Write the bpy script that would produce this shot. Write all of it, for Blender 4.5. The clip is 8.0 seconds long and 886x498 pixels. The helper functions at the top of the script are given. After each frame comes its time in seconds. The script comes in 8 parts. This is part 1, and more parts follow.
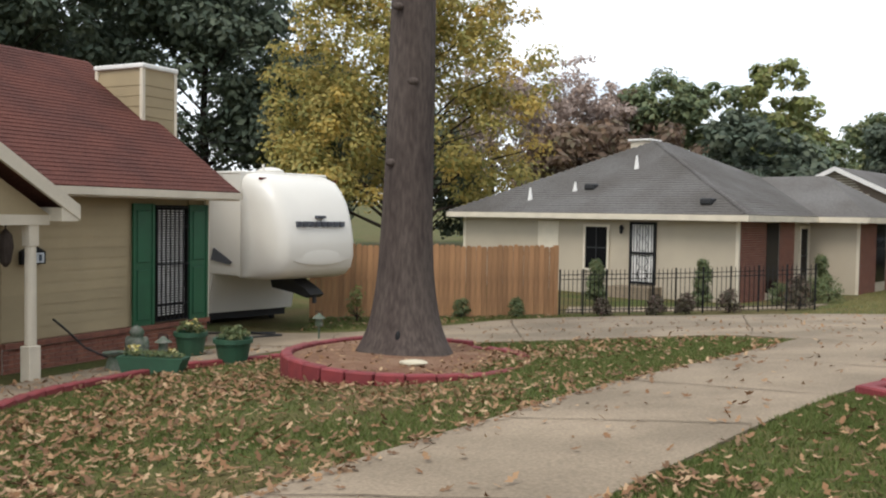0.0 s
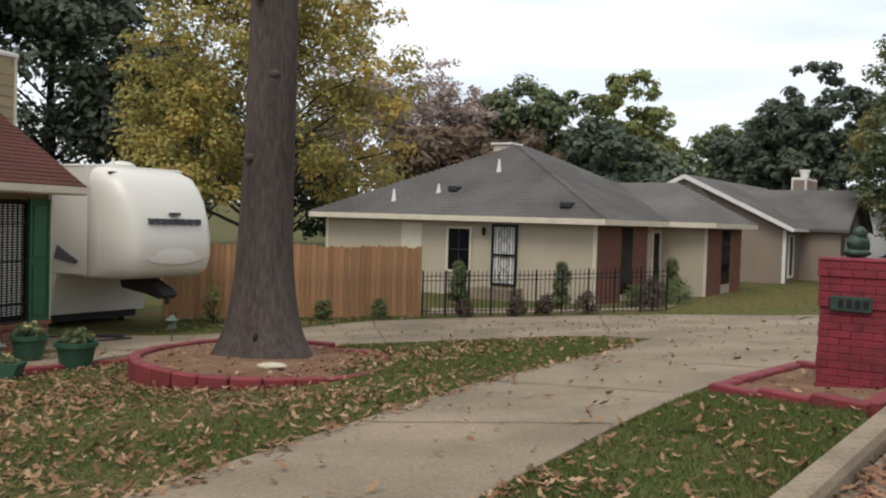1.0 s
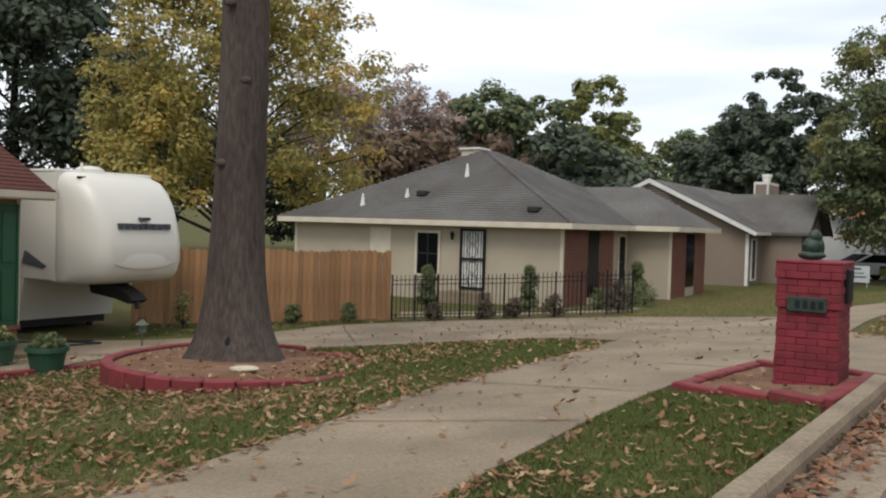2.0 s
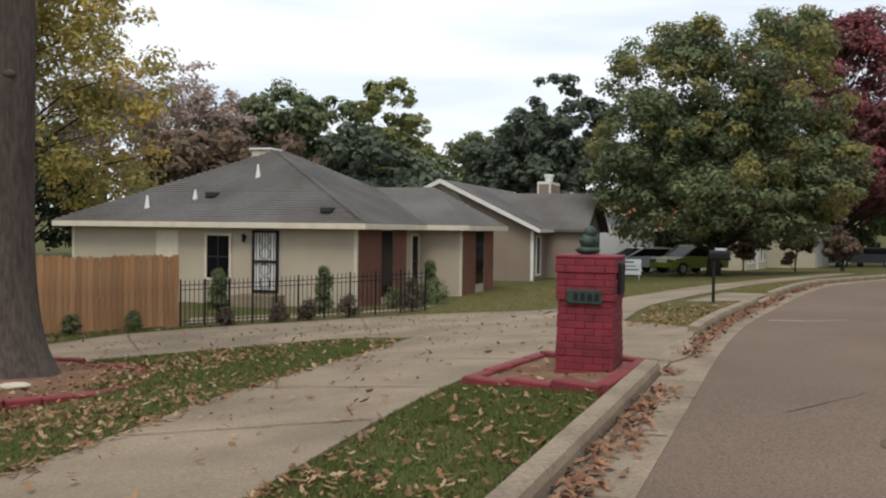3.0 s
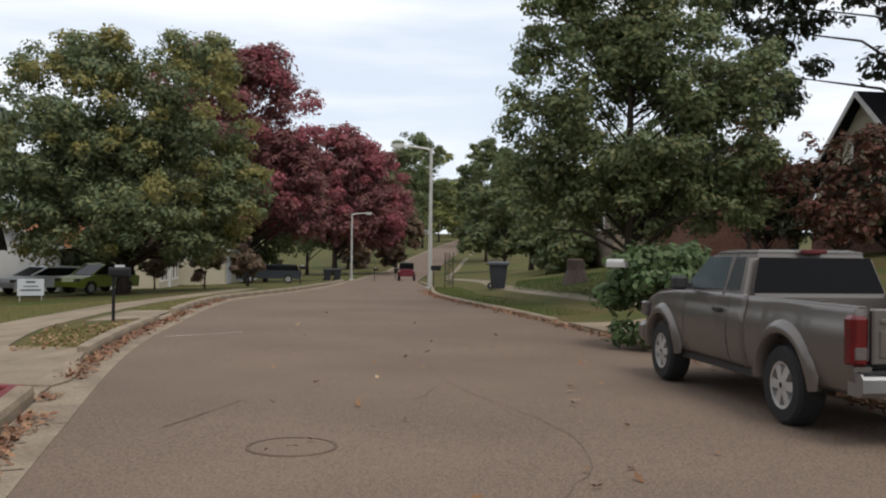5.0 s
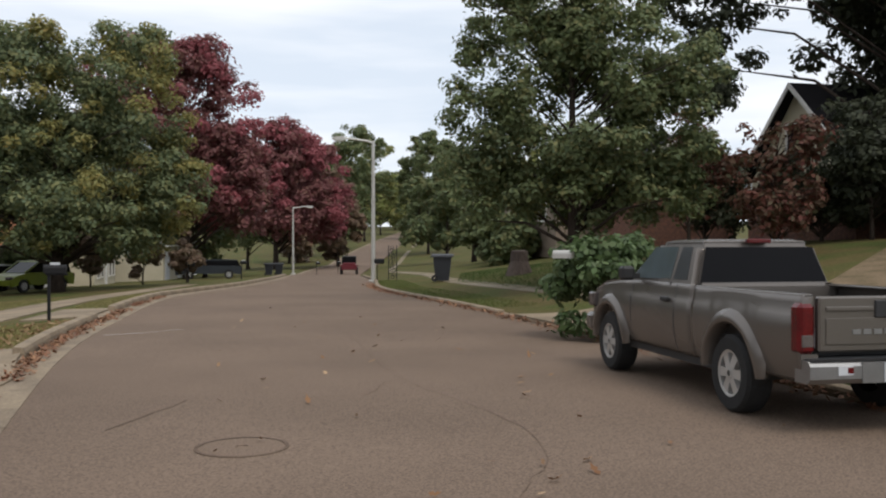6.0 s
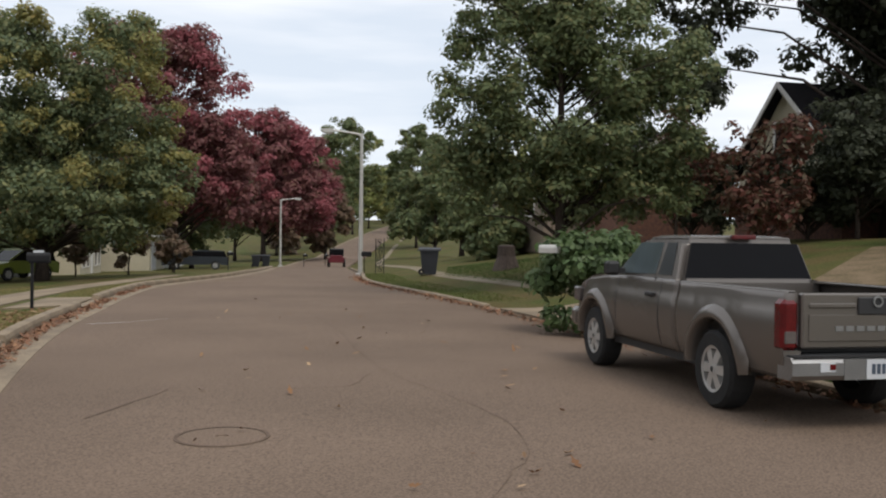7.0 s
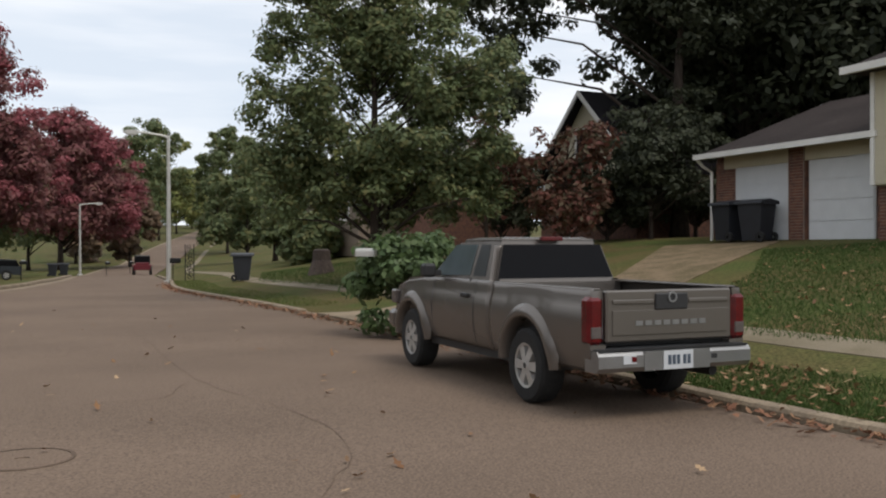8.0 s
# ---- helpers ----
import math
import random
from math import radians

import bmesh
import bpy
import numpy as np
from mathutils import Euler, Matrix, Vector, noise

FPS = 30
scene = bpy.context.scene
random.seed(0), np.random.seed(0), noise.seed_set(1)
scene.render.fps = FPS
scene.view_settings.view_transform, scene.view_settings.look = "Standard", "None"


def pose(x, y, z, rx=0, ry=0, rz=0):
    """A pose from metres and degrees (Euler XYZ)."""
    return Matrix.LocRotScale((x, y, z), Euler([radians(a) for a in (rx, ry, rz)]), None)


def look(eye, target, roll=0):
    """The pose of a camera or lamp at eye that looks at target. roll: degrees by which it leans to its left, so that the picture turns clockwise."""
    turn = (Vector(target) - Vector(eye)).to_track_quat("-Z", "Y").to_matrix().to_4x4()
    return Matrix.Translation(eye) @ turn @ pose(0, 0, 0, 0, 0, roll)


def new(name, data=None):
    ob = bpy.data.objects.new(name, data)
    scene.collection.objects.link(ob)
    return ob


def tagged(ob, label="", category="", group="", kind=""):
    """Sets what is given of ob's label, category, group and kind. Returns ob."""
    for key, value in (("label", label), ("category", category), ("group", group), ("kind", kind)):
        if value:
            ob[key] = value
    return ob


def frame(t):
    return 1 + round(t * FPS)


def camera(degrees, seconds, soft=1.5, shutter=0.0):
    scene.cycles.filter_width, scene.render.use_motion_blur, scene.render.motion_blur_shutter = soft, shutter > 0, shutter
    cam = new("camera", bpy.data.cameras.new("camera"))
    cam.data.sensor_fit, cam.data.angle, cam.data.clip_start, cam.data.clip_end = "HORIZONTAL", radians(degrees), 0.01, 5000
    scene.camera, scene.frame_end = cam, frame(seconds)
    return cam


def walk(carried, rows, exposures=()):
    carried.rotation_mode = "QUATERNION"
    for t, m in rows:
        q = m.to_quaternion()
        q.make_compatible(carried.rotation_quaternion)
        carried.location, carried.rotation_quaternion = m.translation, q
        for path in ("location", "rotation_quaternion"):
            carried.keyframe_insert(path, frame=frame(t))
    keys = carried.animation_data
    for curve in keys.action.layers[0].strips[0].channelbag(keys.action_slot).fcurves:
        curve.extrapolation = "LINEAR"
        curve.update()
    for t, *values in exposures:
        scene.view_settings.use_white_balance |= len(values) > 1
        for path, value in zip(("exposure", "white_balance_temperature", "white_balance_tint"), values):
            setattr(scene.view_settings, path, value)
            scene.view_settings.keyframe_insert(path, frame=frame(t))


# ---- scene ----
cam = camera(51.7, 8.0, soft=2.1)
PATH = [
    (0, (0.800, -0.138, 1.453), (0.667, 1.857, 1.378), 0.9),
    (0.5, (0.808, -0.053, 1.443), (0.913, 1.943, 1.372), 1.5),
    (1, (0.808, 0.135, 1.411), (0.973, 2.127, 1.347), 1.7),
    (1.2, (0.814, 0.137, 1.409), (0.983, 2.129, 1.349), 1.7),
    (2.3, (0.738, -0.186, 1.413), (1.053, 1.789, 1.365), 1.5),
    (2.5, (0.744, -0.211, 1.416), (1.140, 1.749, 1.370), 1.4),
    (3, (0.808, -0.067, 1.407), (1.476, 1.818, 1.365), 0.7),
    (3.5, (0.920, 0.021, 1.390), (1.836, 1.799, 1.353), -0.3),
    (4, (1.068, 0.031, 1.385), (2.324, 1.588, 1.393), 0.5),
    (4.5, (1.162, -0.201, 1.395), (2.666, 1.117, 1.406), 0.5),
    (5, (1.238, -0.079, 1.362), (2.873, 1.073, 1.375), 0.6),
    (5.2, (1.243, -0.073, 1.380), (2.914, 1.027, 1.388), 0.5),
    (6.3, (1.300, 0.054, 1.354), (3.009, 1.092, 1.350), 0.1),
    (6.5, (1.317, 0.025, 1.343), (3.029, 1.058, 1.336), 0.5),
    (7, (1.315, 0.026, 1.347), (3.033, 1.049, 1.332), 0.7),
    (7.5, (1.269, -0.006, 1.356), (3.038, 0.926, 1.348), 0.8),
    (8, (1.285, 0.051, 1.350), (3.174, 0.708, 1.345), -0.1),
]
walk(cam, [(t, look(eye, target, roll)) for t, eye, target, roll in PATH],
     [(0.0, 0.92, 6500, 10), (0.6, 0.60, 6600, 10), (2.4, 0.49, 6600, 10), (5.0, 0.46, 6600, 11), (8.0, 0.43, 6700, 11)])

# ---- sky and sun ----
SUN_EL, SUN_ROT = radians(48), radians(200)
world = bpy.data.worlds.new("world")
scene.world = world
world.use_nodes = True
wt = world.node_tree
wt.nodes.clear()


def wnode(kind, **values):
    n = wt.nodes.new(kind)
    for k, v in values.items():
        n.inputs[k].default_value = v
    return n


sky = wnode("ShaderNodeTexSky")
sky.sky_type, sky.sun_disc, sky.sun_elevation, sky.sun_rotation = "NISHITA", False, SUN_EL, SUN_ROT
sky_dim = wnode("ShaderNodeMix")
sky_dim.data_type, sky_dim.blend_type = "RGBA", "MULTIPLY"
sky_dim.inputs["Factor"].default_value = 1.0
sky_dim.inputs["B"].default_value = (0.10, 0.10, 0.10, 1)
wt.links.new(sky.outputs[0], sky_dim.inputs["A"])
coord = wnode("ShaderNodeTexCoord")
mapping = wnode("ShaderNodeMapping", Scale=(1.2, 1.2, 9.0), Rotation=(0.1, 0.05, 0.4))
wt.links.new(coord.outputs["Generated"], mapping.inputs[0])
cloud_noise = wnode("ShaderNodeTexNoise", Scale=1.6, Detail=5.0, Roughness=0.5)
wt.links.new(mapping.outputs[0], cloud_noise.inputs["Vector"])
cloud_col = wnode("ShaderNodeValToRGB")
cloud_col.color_ramp.elements[0].position, cloud_col.color_ramp.elements[0].color = 0.36, (0.57, 0.64, 0.73, 1)
cloud_col.color_ramp.elements[1].position, cloud_col.color_ramp.elements[1].color = 0.62, (0.82, 0.845, 0.88, 1)
wt.links.new(cloud_noise.outputs["Fac"], cloud_col.inputs[0])
sky_mix = wnode("ShaderNodeMix")
sky_mix.data_type = "RGBA"
sky_mix.inputs["Factor"].default_value = 0.9
wt.links.new(sky_dim.outputs["Result"], sky_mix.inputs["A"])
wt.links.new(cloud_col.outputs[0], sky_mix.inputs["B"])
back = wnode("ShaderNodeBackground", Strength=1.0)
wt.links.new(sky_mix.outputs["Result"], back.inputs["Color"])
wout = wnode("ShaderNodeOutputWorld")
wt.links.new(back.outputs[0], wout.inputs[0])

sun = new("sun", bpy.data.lights.new("sun", "SUN"))
sun.data.energy, sun.data.angle, sun.data.color = 1.25, radians(25), (1.0, 0.95, 0.88)
sun.matrix_world = look((-9, -18, 30), (0, 0, 0))

# ---- materials ----


def linear(hex_or_rgb):
    return (*hex_or_rgb, 1.0)


def material(name, base, rough=0.8, metal=0.0, vary=0.25, scale=3.0, grain=0.15, grain_scale=60.0, bump=0.2,
             bump_scale=40.0, second=None, piece=0.0, spec=0.5, stretch=(1, 1, 1)):
    """A surface with broad variation (vary, scale), fine grain, relief and a tint that differs from piece to piece."""
    m = bpy.data.materials.new(name)
    m.use_nodes = True
    nt = m.node_tree
    bsdf = nt.nodes["Principled BSDF"]
    bsdf.inputs["Roughness"].default_value = rough
    bsdf.inputs["Metallic"].default_value = metal
    bsdf.inputs["Specular IOR Level"].default_value = spec
    tc = nt.nodes.new("ShaderNodeTexCoord")
    mp = nt.nodes.new("ShaderNodeMapping")
    mp.inputs["Scale"].default_value = stretch
    nt.links.new(tc.outputs["Object"], mp.inputs[0])
    n1 = nt.nodes.new("ShaderNodeTexNoise")
    n1.inputs["Scale"].default_value, n1.inputs["Detail"].default_value = scale, 4
    n2 = nt.nodes.new("ShaderNodeTexNoise")
    n2.inputs["Scale"].default_value, n2.inputs["Detail"].default_value = grain_scale, 3
    for n in (n1, n2):
        nt.links.new(mp.outputs[0], n.inputs["Vector"])
    second = second or tuple(c * (1 - vary) for c in base)
    r1 = nt.nodes.new("ShaderNodeValToRGB")
    r1.color_ramp.elements[0].position, r1.color_ramp.elements[1].position = 0.36, 0.64
    r1.color_ramp.elements[0].color, r1.color_ramp.elements[1].color = linear(second), linear(base)
    nt.links.new(n1.outputs["Fac"], r1.inputs[0])
    mr = nt.nodes.new("ShaderNodeMapRange")
    mr.inputs["From Min"].default_value, mr.inputs["From Max"].default_value = 0.3, 0.7
    mr.inputs["To Min"].default_value, mr.inputs["To Max"].default_value = 1 - grain, 1 + grain
    nt.links.new(n2.outputs["Fac"], mr.inputs["Value"])
    mul = nt.nodes.new("ShaderNodeVectorMath")
    mul.operation = "SCALE"
    nt.links.new(r1.outputs[0], mul.inputs[0])
    if piece:
        oi = nt.nodes.new("ShaderNodeObjectInfo")
        pr = nt.nodes.new("ShaderNodeMapRange")
        pr.inputs["To Min"].default_value, pr.inputs["To Max"].default_value = 1 - piece, 1 + piece
        nt.links.new(oi.outputs["Random"], pr.inputs["Value"])
        mm = nt.nodes.new("ShaderNodeMath")
        mm.operation = "MULTIPLY"
        nt.links.new(mr.outputs[0], mm.inputs[0])
        nt.links.new(pr.outputs[0], mm.inputs[1])
        nt.links.new(mm.outputs[0], mul.inputs["Scale"])
    else:
        nt.links.new(mr.outputs[0], mul.inputs["Scale"])
    nt.links.new(mul.outputs[0], bsdf.inputs["Base Color"])
    if bump:
        n3 = nt.nodes.new("ShaderNodeTexNoise")
        n3.inputs["Scale"].default_value, n3.inputs["Detail"].default_value = bump_scale, 4
        nt.links.new(mp.outputs[0], n3.inputs["Vector"])
        bp = nt.nodes.new("ShaderNodeBump")
        bp.inputs["Strength"].default_value, bp.inputs["Distance"].default_value = bump, 0.02
        nt.links.new(n3.outputs["Fac"], bp.inputs["Height"])
        nt.links.new(bp.outputs[0], bsdf.inputs["Normal"])
    return m


def leaf_material(name, colours, translucent=0.25, rough=0.6):
    """Leaves: each island takes one of the colours at random."""
    m = bpy.data.materials.new(name)
    m.use_nodes = True
    nt = m.node_tree
    nt.nodes.clear()
    geo = nt.nodes.new("ShaderNodeNewGeometry")
    ramp = nt.nodes.new("ShaderNodeValToRGB")
    els = ramp.color_ramp.elements
    while len(els) < len(colours):
        els.new(0.5)
    for n, c in enumerate(colours):
        els[n].position, els[n].color = n / max(1, len(colours) - 1), linear(c)
    nt.links.new(geo.outputs["Random Per Island"], ramp.inputs[0])
    bsdf = nt.nodes.new("ShaderNodeBsdfPrincipled")
    bsdf.inputs["Roughness"].default_value = rough
    bsdf.inputs["Specular IOR Level"].default_value = 0.25
    nt.links.new(ramp.outputs[0], bsdf.inputs["Base Color"])
    tr = nt.nodes.new("ShaderNodeBsdfTranslucent")
    nt.links.new(ramp.outputs[0], tr.inputs["Color"])
    mix = nt.nodes.new("ShaderNodeMixShader")
    mix.inputs[0].default_value = translucent
    nt.links.new(bsdf.outputs[0], mix.inputs[1])
    nt.links.new(tr.outputs[0], mix.inputs[2])
    out = nt.nodes.new("ShaderNodeOutputMaterial")
    nt.links.new(mix.outputs[0], out.inputs[0])
    return m


ASPHALT = material("asphalt", (0.172, 0.124, 0.092), 0.95, vary=0.16, scale=0.35, grain=0.35, grain_scale=55, bump=0.35, bump_scale=120, spec=0.2)
CONCRETE = material("concrete", (0.275, 0.215, 0.15), 0.9, scale=0.7, second=(0.185, 0.145, 0.10), grain=0.2, grain_scale=35, bump=0.15, bump_scale=70, spec=0.25)
KERB = material("kerb_concrete", (0.265, 0.21, 0.147), 0.9, scale=1.4, second=(0.185, 0.145, 0.105), grain=0.22, grain_scale=30, bump=0.25, spec=0.2)
LAWN = material("lawn_soil", (0.066, 0.080, 0.024), 1.0, scale=0.55, second=(0.105, 0.082, 0.036), grain=0.45, grain_scale=22, bump=0.6, bump_scale=25, spec=0.1)
MULCH = material("mulch", (0.21, 0.130, 0.085), 1.0, scale=2.5, second=(0.15, 0.08, 0.05), grain=0.35, grain_scale=40, bump=0.6, bump_scale=30, spec=0.1)
RED_BLOCK = material("red_painted_block", (0.20, 0.028, 0.030), 0.75, scale=4, second=(0.145, 0.02, 0.024), grain=0.16, grain_scale=50, bump=0.3, piece=0.12)
PILLAR_RED = material("red_painted_brick", (0.20, 0.016, 0.026), 0.7, scale=5, second=(0.125, 0.009, 0.016), grain=0.12, grain_scale=60, bump=0.25, piece=0.08)
TAN_SIDING = material("tan_siding", (0.335, 0.262, 0.150), 0.7, scale=1.2, vary=0.12, grain=0.05, bump=0.1, piece=0.05)
CREAM_TRIM = material("cream_trim", (0.62, 0.55, 0.43), 0.6, scale=2, vary=0.12, grain=0.05, bump=0.05)
WHITE_TRIM = material("white_trim", (0.72, 0.70, 0.66), 0.6, scale=2, vary=0.1, grain=0.05, bump=0.05)
RED_ROOF = material("red_shingle", (0.112, 0.044, 0.034), 0.95, scale=1.0, second=(0.082, 0.036, 0.030), grain=0.3, grain_scale=30, bump=0.5, bump_scale=25, piece=0.1, spec=0.15)
GREY_ROOF = material("grey_shingle", (0.135, 0.128, 0.122), 0.95, scale=0.5, second=(0.098, 0.090, 0.082), grain=0.3, grain_scale=25, bump=0.5, bump_scale=25, piece=0.12, spec=0.15)
DARK_ROOF = material("dark_shingle", (0.016, 0.014, 0.016), 0.95, scale=0.6, vary=0.3, grain=0.3, grain_scale=25, bump=0.5, spec=0.15)
BROWN_ROOF = material("brown_shingle", (0.045, 0.036, 0.034), 0.95, scale=0.6, vary=0.3, grain=0.3, grain_scale=25, bump=0.5, spec=0.15)
ORANGE_ROOF = material("orange_shingle", (0.33, 0.15, 0.08), 0.95, scale=0.6, vary=0.25, grain=0.25, grain_scale=25, bump=0.4, spec=0.15)
TAUPE_WALL = material("taupe_siding", (0.42, 0.36, 0.27), 0.75, scale=0.8, vary=0.08, grain=0.05, bump=0.08)
BROWN_WALL = material("brown_siding", (0.25, 0.195, 0.15), 0.8, scale=0.8, vary=0.12, grain=0.06, bump=0.1, stretch=(1, 1, 0.3))
WHITE_WALL = material("white_siding", (0.72, 0.72, 0.70), 0.7, scale=1, vary=0.06, grain=0.04, bump=0.05)
CREAM_WALL = material("cream_siding", (0.50, 0.45, 0.33), 0.7, scale=1, vary=0.1, grain=0.05, bump=0.05)
BRICK = material("red_brick", (0.215, 0.085, 0.052), 0.9, scale=6, second=(0.15, 0.056, 0.038), grain=0.25, grain_scale=30, bump=0.4, piece=0.15)
DARK_BRICK = material("brown_brick", (0.18, 0.085, 0.055), 0.9, scale=7, second=(0.10, 0.05, 0.04), grain=0.3, grain_scale=30, bump=0.4, piece=0.2)
MORTAR = material("mortar", (0.36, 0.31, 0.26), 0.95, scale=8, vary=0.2, grain=0.2, bump=0.3)
GLASS_DARK = material("dark_glass", (0.006, 0.006, 0.007), 0.12, vary=0.1, grain=0, bump=0, spec=0.10)
FENCE_WOOD = material("cedar_board", (0.36, 0.195, 0.090), 0.8, scale=2.0, second=(0.26, 0.132, 0.060), grain=0.2, grain_scale=14, bump=0.3, piece=0.22, stretch=(1, 1, 0.12))
BLACK_IRON = material("black_iron", (0.010, 0.010, 0.011), 0.6, spec=0.25, vary=0.2, grain=0.1, bump=0.1)
BARK = material("bark", (0.088, 0.070, 0.060), 0.95, scale=2.2, second=(0.062, 0.048, 0.042), grain=0.3, grain_scale=22, bump=0.6, bump_scale=14, stretch=(1, 1, 0.22), spec=0.15)
DARK_BARK = material("dark_bark", (0.055, 0.042, 0.034), 0.95, scale=3, vary=0.3, grain=0.3, grain_scale=18, bump=0.6, stretch=(1, 1, 0.25), spec=0.15)
GREEN_PAINT = material("green_paint", (0.010, 0.085, 0.035), 0.5, scale=3, vary=0.15, grain=0.06, bump=0.08)
POT_GREEN = material("green_pot", (0.022, 0.075, 0.040), 0.6, scale=5, vary=0.2, grain=0.06, bump=0.08)
STEEL = material("galvanised_steel", (0.50, 0.49, 0.46), 0.5, metal=0.3, vary=0.12, scale=1.5, grain=0.05, bump=0.05)
RV_WHITE = material("white_gelcoat", (0.68, 0.65, 0.585), 0.35, scale=0.8, vary=0.06, grain=0.02, bump=0)
RV_GREY = material("grey_decal", (0.055, 0.06, 0.075), 0.5, vary=0.1, grain=0.02, bump=0)
RUBBER = material("rubber", (0.014, 0.014, 0.014), 0.85, vary=0.3, scale=12, grain=0.1, bump=0.2, bump_scale=60)
TRUCK_PAINT = material("grey_taupe_paint", (0.165, 0.148, 0.134), 0.27, metal=0.55, vary=0.06, scale=1.0, grain=0.04, grain_scale=400, bump=0)
CHROME = material("brushed_chrome", (0.30, 0.30, 0.30), 0.4, metal=0.85, vary=0.12, grain=0.04, bump=0.03)
ALLOY = material("alloy", (0.50, 0.49, 0.47), 0.4, metal=0.5, vary=0.1, grain=0.04, bump=0)
BLACK_PLASTIC = material("black_plastic", (0.016, 0.016, 0.017), 0.6, vary=0.2, grain=0.1, bump=0.1)
TAIL_RED = material("tail_light_red", (0.10, 0.004, 0.006), 0.2, vary=0.25, scale=14, grain=0.1, bump=0.1)
TAIL_CLEAR = material("tail_light_clear", (0.10, 0.085, 0.08), 0.2, vary=0.25, scale=14, grain=0.1, bump=0.1)
PLATE_WHITE = material("number_plate", (0.5, 0.52, 0.54), 0.5, vary=0.05, grain=0.02, bump=0)
PLATE_BAR = material("plate_bar", (0.05, 0.07, 0.10), 0.6, vary=0.1, grain=0, bump=0)
GARAGE_WHITE = material("garage_door_white", (0.60, 0.61, 0.62), 0.5, vary=0.05, grain=0.03, bump=0.03)
EARTH = material("bare_earth", (0.19, 0.14, 0.09), 1.0, scale=1.6, second=(0.12, 0.095, 0.055), grain=0.35, grain_scale=30, bump=0.5, bump_scale=20, spec=0.1)
STONE = material("weathered_stone", (0.155, 0.16, 0.135), 0.95, scale=8, second=(0.07, 0.10, 0.065), grain=0.25, bump=0.6, spec=0.2)
ASPHALT_DARK = material("asphalt_crack", (0.135, 0.097, 0.072), 0.95, vary=0.2, grain=0.2, bump=0.2, spec=0.15)
JOINT = material("slab_joint", (0.13, 0.10, 0.07), 0.95, vary=0.3, grain=0.2, bump=0.2, spec=0.15)
DIRTY_WALK = material("dirty_concrete", (0.24, 0.20, 0.145), 0.95, scale=0.8, second=(0.15, 0.125, 0.08), grain=0.2, bump=0.2, spec=0.2)
DARK_GREEN_BRONZE = material("dark_green_casting", (0.020, 0.045, 0.030), 0.5, scale=12, vary=0.4, grain=0.2, bump=0.4)

# ---- helpers of this scene ----


def part(name, bm, mat, parent, label="", smooth=False):
    me = bpy.data.meshes.new(name)
    bmesh.ops.recalc_face_normals(bm, faces=bm.faces)
    bm.to_mesh(me)
    bm.free()
    me.materials.append(mat)
    if smooth:
        me.polygons.foreach_set("use_smooth", [True] * len(me.polygons))
    ob = new(name, me)
    if parent is not None:
        ob.parent = parent
    if label:
        ob["label"] = label
    return ob


def quick(name, verts, faces, mat, parent=None, label="", smooth=False):
    me = bpy.data.meshes.new(name)
    me.from_pydata([tuple(v) for v in verts], [], [tuple(f) for f in faces])
    me.materials.append(mat)
    if smooth:
        me.polygons.foreach_set("use_smooth", [True] * len(me.polygons))
    ob = new(name, me)
    if parent is not None:
        ob.parent = parent
    if label:
        ob["label"] = label
    return ob


def thing(name, m, label, category, group="", kind=""):
    ob = new(name)
    ob.empty_display_size = 0.2
    ob.matrix_world = m
    return tagged(ob, label, category, group, kind)


def box(bm, x0, x1, y0, y1, z0, z1, bevel=0.0):
    made = bmesh.ops.create_cube(bm, size=1.0)["verts"]
    for v in made:
        v.co = Vector((x0 + (v.co.x + 0.5) * (x1 - x0), y0 + (v.co.y + 0.5) * (y1 - y0), z0 + (v.co.z + 0.5) * (z1 - z0)))
    if bevel:
        edges = {e for v in made for e in v.link_edges}
        bmesh.ops.bevel(bm, geom=list(edges), offset=bevel, segments=1, affect="EDGES")


def boxed(name, dims, mat, parent, label="", bevel=0.0):
    bm = bmesh.new()
    box(bm, *dims, bevel=bevel)
    return part(name, bm, mat, parent, label)


def tube(bm, points, radii, n=8, caps=True):
    """A round tube along points."""
    rings = []
    pts = [Vector(p) for p in points]
    for k, p in enumerate(pts):
        way = (pts[min(k + 1, len(pts) - 1)] - pts[max(k - 1, 0)]).normalized()
        side = way.orthogonal().normalized() if k == 0 else (last - last.dot(way) * way).normalized()
        last = side
        up = way.cross(side)
        r = radii[k] if isinstance(radii, (list, tuple)) else radii
        rings.append([bm.verts.new(p + r * (math.cos(a) * side + math.sin(a) * up)) for a in [2 * math.pi * j / n for j in range(n)]])
    for a, b in zip(rings, rings[1:]):
        for j in range(n):
            bm.faces.new((a[j], a[(j + 1) % n], b[(j + 1) % n], b[j]))
    if caps:
        bm.faces.new(rings[0][::-1])
        bm.faces.new(rings[-1])


def lathe(bm, profile, n=16, at=(0, 0, 0), axis="z", ring=False):
    """A turned form from (radius, height) pairs."""
    rings = []
    for r, h in profile:
        ring = []
        for j in range(n):
            a = 2 * math.pi * j / n
            p = (r * math.cos(a), r * math.sin(a), h)
            if axis == "y":
                p = (p[0], p[2], p[1])
            ring.append(bm.verts.new(Vector(p) + Vector(at)))
        rings.append(ring)
    for a, b in zip(rings, rings[1:] + (rings[:1] if ring else [])):
        for j in range(n):
            bm.faces.new((a[j], a[(j + 1) % n], b[(j + 1) % n], b[j]))
    if not ring:
        bm.faces.new(rings[0][::-1])
        bm.faces.new(rings[-1])


